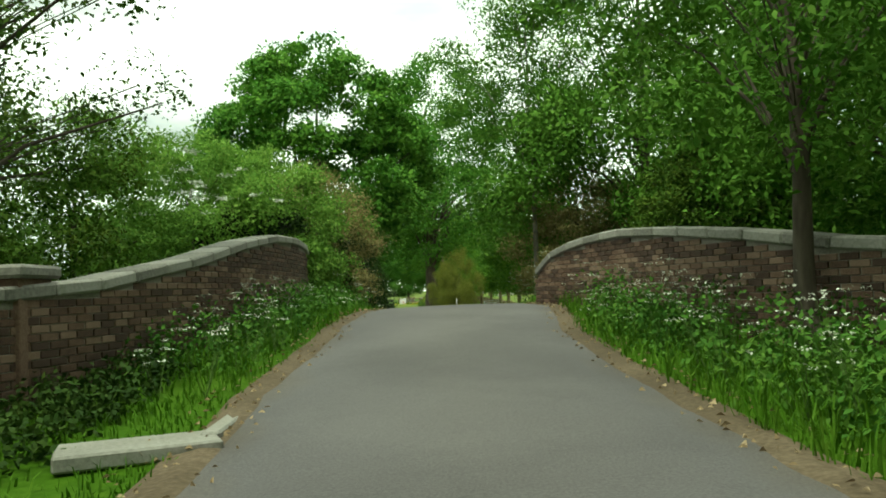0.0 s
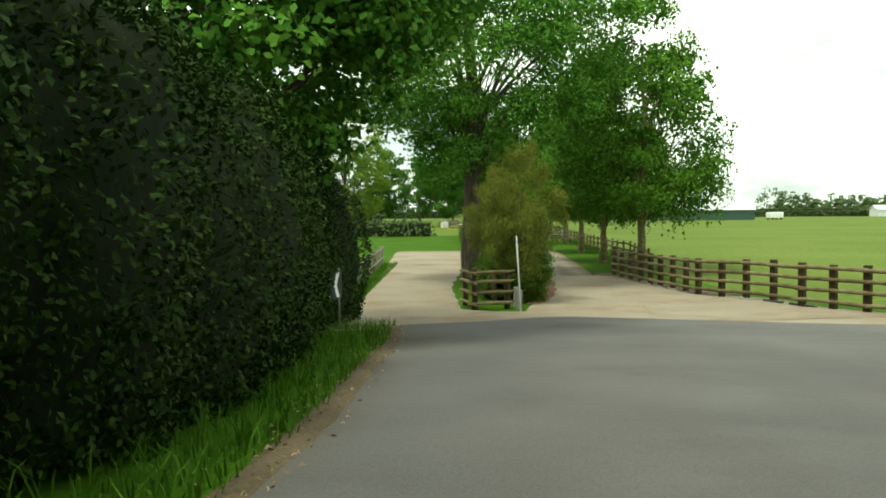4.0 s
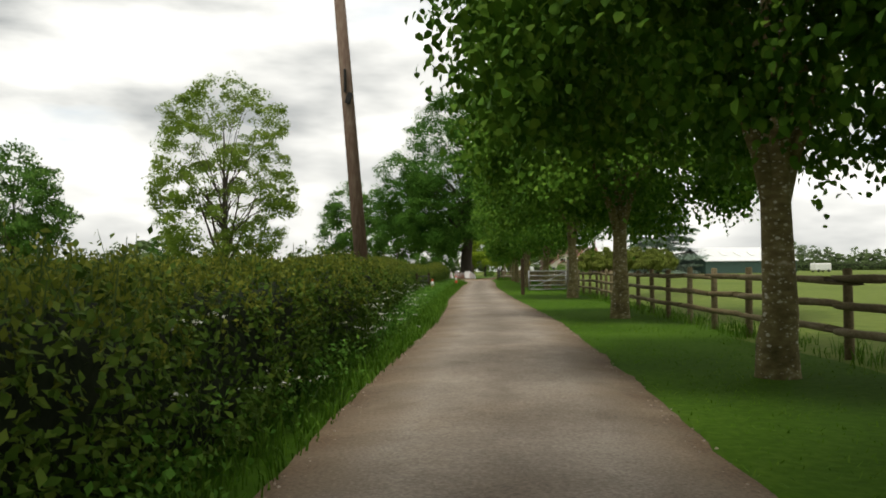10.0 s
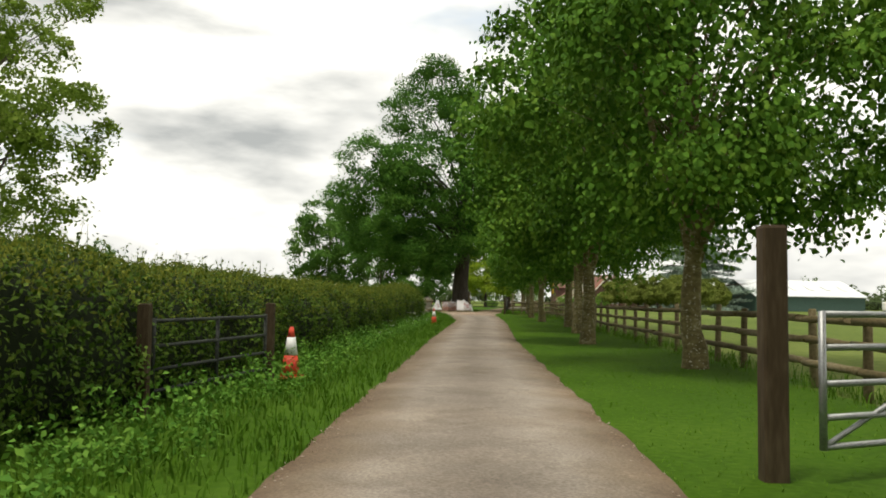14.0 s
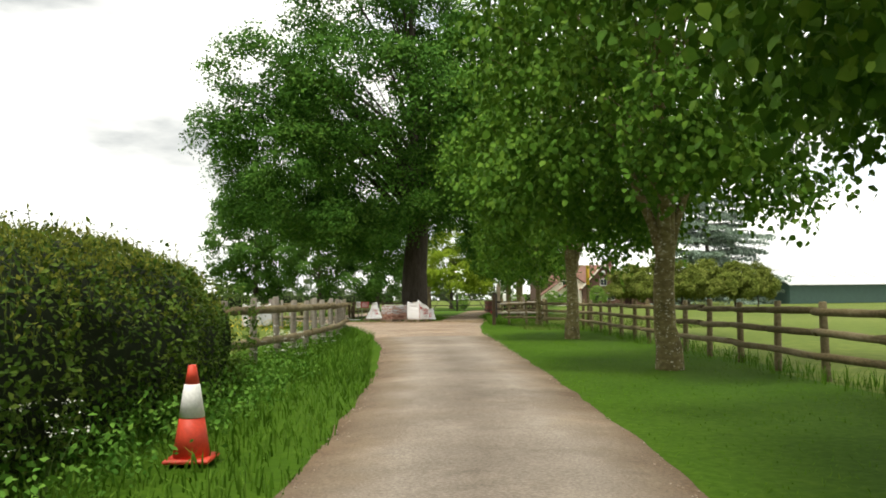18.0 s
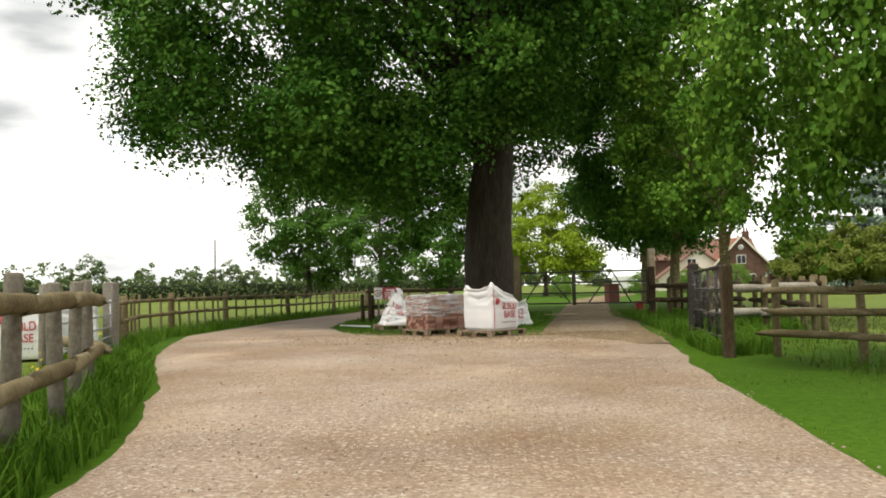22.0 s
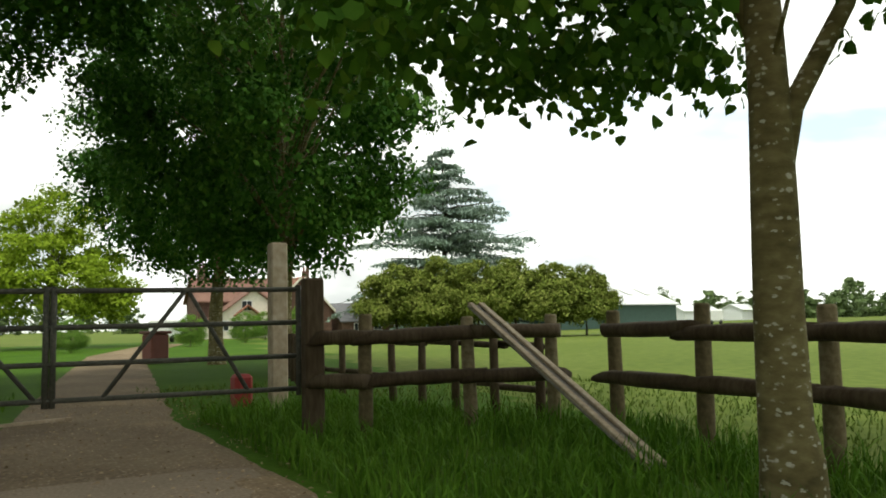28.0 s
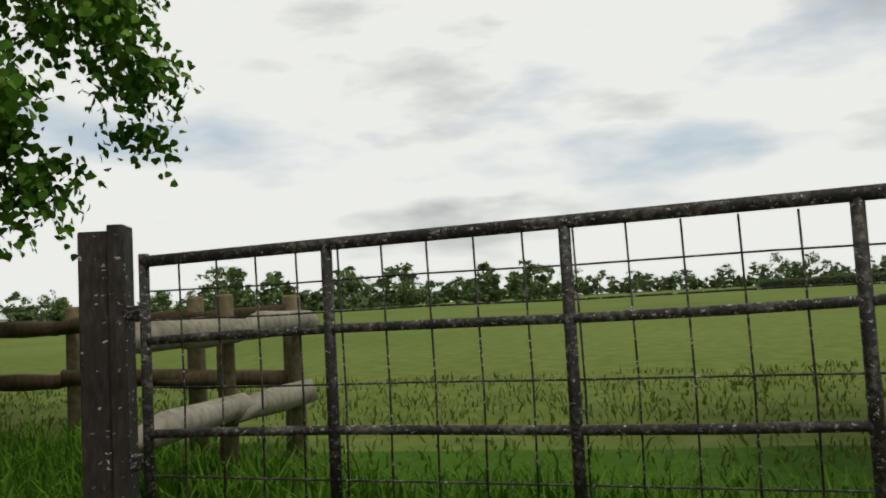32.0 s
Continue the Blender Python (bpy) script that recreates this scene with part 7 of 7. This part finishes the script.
def umbels(name, spots, hmin, hmax, label, seed, heads=7):
    """Cow parsley: thin branching stems carrying flat heads of tiny white flowers."""
    rng = np.random.default_rng(seed)
    Q, G = [], []
    for x, y, z in spots:
        h = rng.uniform(hmin, hmax)
        for _ in range(heads):
            o = np.array([x, y, z]) + np.array([rng.normal(0, 0.2), rng.normal(0, 0.2), h * rng.uniform(0.55, 1.1)])
            r = rng.uniform(0.03, 0.06)
            k = 10
            p = o + np.stack([rng.normal(0, r, k), rng.normal(0, r, k), rng.normal(0, 0.008, k)], 1)
            Q.append(leaf_quads(p, 0.021, rng, 0, 0.9, 2.0))
            s = np.array([[0.003, 0, 0]])
            b = np.array([[x, y, z]])
            G.append(np.stack([b - s, b + s, o[None] + s * 0.5, o[None] - s * 0.5], 1))
    me = quads(name, np.concatenate(Q), PETAL)
    solid(name, me, label, "flowers", "stuff")
    solid("flower_stems", quads("flower_stems", np.concatenate(G), STEM), "thin green stems of the flowering verge", "flowers", "stuff")


umbels("cow_parsley", scatter(50, 21, lambda y: (at_y(ROAD_R, y) + 0.5, at_y(ROAD_R, y) + 2.0), -17, -4), 0.5, 0.95, "white cow parsley in bloom along the parapet", 21)
umbels("cow_parsley", scatter(22, 22, lambda y: (at_y(ROAD_L, y) - 1.5, at_y(ROAD_L, y) - 0.4), -13, -1), 0.45, 0.9, "white cow parsley in bloom along the parapet", 22)
umbels("cow_parsley", scatter(18, 23, lambda y: (4.15, 4.75), 42, 64), 0.45, 0.9, "white cow parsley at the hedge foot", 23)
umbels("cow_parsley", scatter(12, 24, lambda y: (4.2, 5.2), 92, 112), 0.3, 0.6, "white cow parsley at the hedge foot", 24)
umbels("cow_parsley", scatter(26, 25, lambda y: (4.2, 5.3), 118, 135), 0.4, 0.75, "white cow parsley under the round rails", 25)
umbels("bramble_blossom", scatter(38, 26, lambda y: (2.9, 4.6), -2.5, 3.5), 0.6, 1.7, "white blossom on the roadside bushes", 26, 9)
rngf = np.random.default_rng(77)
cup = np.stack([rngf.uniform(-20, 3.6, 6500), rngf.uniform(118, 150, 6500), rngf.uniform(0.25, 0.4, 6500)], 1)
cup = cup[cup[:, 0] < np.interp(cup[:, 1], [118, 137, 141, 145, 148.5, 150], [3.8, 3.6, 2.4, 0.4, -0.8, -1.2])]
solid("buttercups", quads("buttercups", leaf_quads(cup, 0.05, rngf, 0, 0.9, 2.0), leaf_mat("yellow_petals", [(0.5, 0.38, 0.01), (0.65, 0.5, 0.02)], 1.0)), "drifts of yellow buttercups in the meadow", "flowers", "stuff")
elder = np.concatenate([rngf.normal((-5.2, -5.5, 4.6), (1.6, 2.2, 0.6), (60, 3)), rngf.normal((-4.2, 0.5, 4.3), (0.9, 1.6, 0.8), (40, 3))])
eh = (elder[:, None, :] + rngf.normal(0, (0.07, 0.07, 0.015), (100, 26, 3))).reshape(-1, 3)
solid("elder_flowers", quads("elder_flowers", leaf_quads(eh, 0.045, rngf, 0, 0.9, 2.0), PETAL), "flat cream flower heads on the elder", "flowers", "stuff")


def stones(name, spots, rmin, rmax, mat, label, seed):
    rng = np.random.default_rng(seed)
    base = np.array([(1, 0, 0), (0, 1, 0), (-1, 0, 0), (0, -1, 0), (0, 0, 0.7), (0, 0, -0.5)], float)
    tri = [(0, 1, 4), (1, 2, 4), (2, 3, 4), (3, 0, 4), (1, 0, 5), (2, 1, 5), (3, 2, 5), (0, 3, 5)]
    V, Fc = [], []
    for i, s in enumerate(spots):
        r = rng.uniform(rmin, rmax)
        a = rng.uniform(0, 6.3)
        m = np.array([[math.cos(a), -math.sin(a), 0], [math.sin(a), math.cos(a), 0], [0, 0, 1]])
        v = (base * rng.uniform(0.6, 1.2, (6, 1)) * np.array([r * rng.uniform(0.7, 1.5), r, r])) @ m.T + np.array(s)
        V += [tuple(q) for q in v]
        Fc += [tuple(6 * i + j for j in f) for f in tri]
    solid(name, mesh_of(name, V, Fc, mat), label, "stones", "stuff")


STONE_M = ramp_mat("loose_stones", [(0.22, 0.172, 0.128), (0.31, 0.25, 0.19), (0.42, 0.355, 0.285)], 2.0, 0.9, 0.3, 20, island=0.3)
rd = random.Random(9)
yard = []
while len(yard) < 7000:
    y = rd.uniform(122, 152)
    x = rd.uniform(*((at_y([(122, 6.8), (131, 6.2), (137, 5.1), (141, 3.6), (146, 1.5), (152, 0)], y), at_y([(122, 9.8), (137, 10.2), (146, 11), (152, 9)], y))))
    if noise.noise(Vector((x * 0.5, y * 0.35, 3))) + 0.5 * rd.random() > 0.1:
        yard.append((x, y, 0.02))
stones("yard_stones", yard, 0.004, 0.016, STONE_M, "loose stones strewn over the gravel yard", 5)
dv = []
while len(dv) < 5000:
    y = rd.uniform(37, 128)
    u = rd.choice((rd.gauss(0.5, 0.08), rd.uniform(0, 0.1), rd.uniform(0.9, 1.0)))
    a, b = at_y(DRIVE_L, y), at_y(DRIVE_R, y)
    dv.append((a + (b - a) * u, y, 0.045 if 0.1 < u < 0.9 else 0.02))
stones("drive_stones", dv, 0.005, 0.016, STONE_M, "loose grit along the drive", 6)
lit = []
for y in np.arange(-20, 19, 0.05):
    for tbl, s in ((ROAD_L, -1), (ROAD_R, 1)):
        if tbl is ROAD_R and y > 6:
            continue
        lit.append((at_y(tbl, y) + s * rd.uniform(-0.25, 0.4), y, road_z(y) + 0.05))
blades("leaf_litter", lit * 2, 0.005, 0.03, ramp_mat("dry_litter", [(0.19, 0.135, 0.075), (0.3, 0.22, 0.125), (0.42, 0.325, 0.2)], 3.0, island=0.5), "dry stalks and litter along the road edge", 12, 0.025)

rng_l = random.Random(4)
spots = [(rng_l.gauss(7.0, 1.9), rng_l.gauss(148.9, 1.3), 0.035) for _ in range(6500)]
blades("leaf_litter", spots, 0.004, 0.02, bpy.data.materials["dry_litter"], "brown leaf litter round the pallets", 14, 0.022)
spots = [(at_y([(147, 9.0), (160, 10.0)], y) + rng_l.random() * 2.3, y, 0.04) for y in [rng_l.uniform(147.5, 164) for _ in range(1500)]]
blades("leaf_litter", spots, 0.004, 0.018, bpy.data.materials["dry_litter"], "brown leaf litter on the drive to the gate", 15, 0.02)

# slab and kerb by the road
t = thing("stone_slab", "old stone slab and kerb at the road edge", "slab", (-2.15, -14.5, ground_z(-2.15, -14.5)))
part("slab", box_mesh("slab", 1.0, 0.5, 0.1, STONE, 0.015, 0.01, 2), t, m=pose(0, 0, -0.03, 0, 0, 20))
part("kerb", box_mesh("kerb", 0.14, 1.9, 0.14, STONE, 0.015, 0.008, 3), t, m=pose(0.42, 1.1, -0.05, 0, 0, 0))

# overhead wire
wire = tube_mesh("overhead_wire", [(3.14, 55.0, 8.55), (1.2, 42, 8.1), (-1.5, 24, 9.6)], [0.012] * 3, BLACK, 5)
solid("overhead_wire", wire, "thin black overhead wire from the pole", "cable", "structure")


# kerb stones showing along the foot of the dark fence
t = thing("kerb", "row of worn pale kerb stones along the fence foot", "kerb", (9.0, 28.0, 0))
kerb_line = [(8.25, 33.5), (8.75, 29.6), (9.6, 26.6), (11.0, 23.7)]
rk = random.Random(12)
stone_me = [box_mesh("kerb_stone", ln, 0.13, 0.12, STONE, 0.02, 0.012, k) for k, ln in enumerate((0.5, 0.75, 0.95))]
for (x0, y0), (x1, y1) in zip(kerb_line, kerb_line[1:]):
    n = int(math.hypot(x1 - x0, y1 - y0) / 1.05)
    for i in range(n):
        if rk.random() < 0.3:
            continue
        u = (i + 0.5) / n
        x, y = x0 + (x1 - x0) * u, y0 + (y1 - y0) * u
        part("kerb_stone", rk.choice(stone_me), t, m=pose(x - 9.0, y - 28.0, ground_z(x, y) - 0.075 + rk.uniform(-0.01, 0.015), 0, 0, math.degrees(math.atan2(y1 - y0, x1 - x0)) + rk.uniform(-3, 3)))
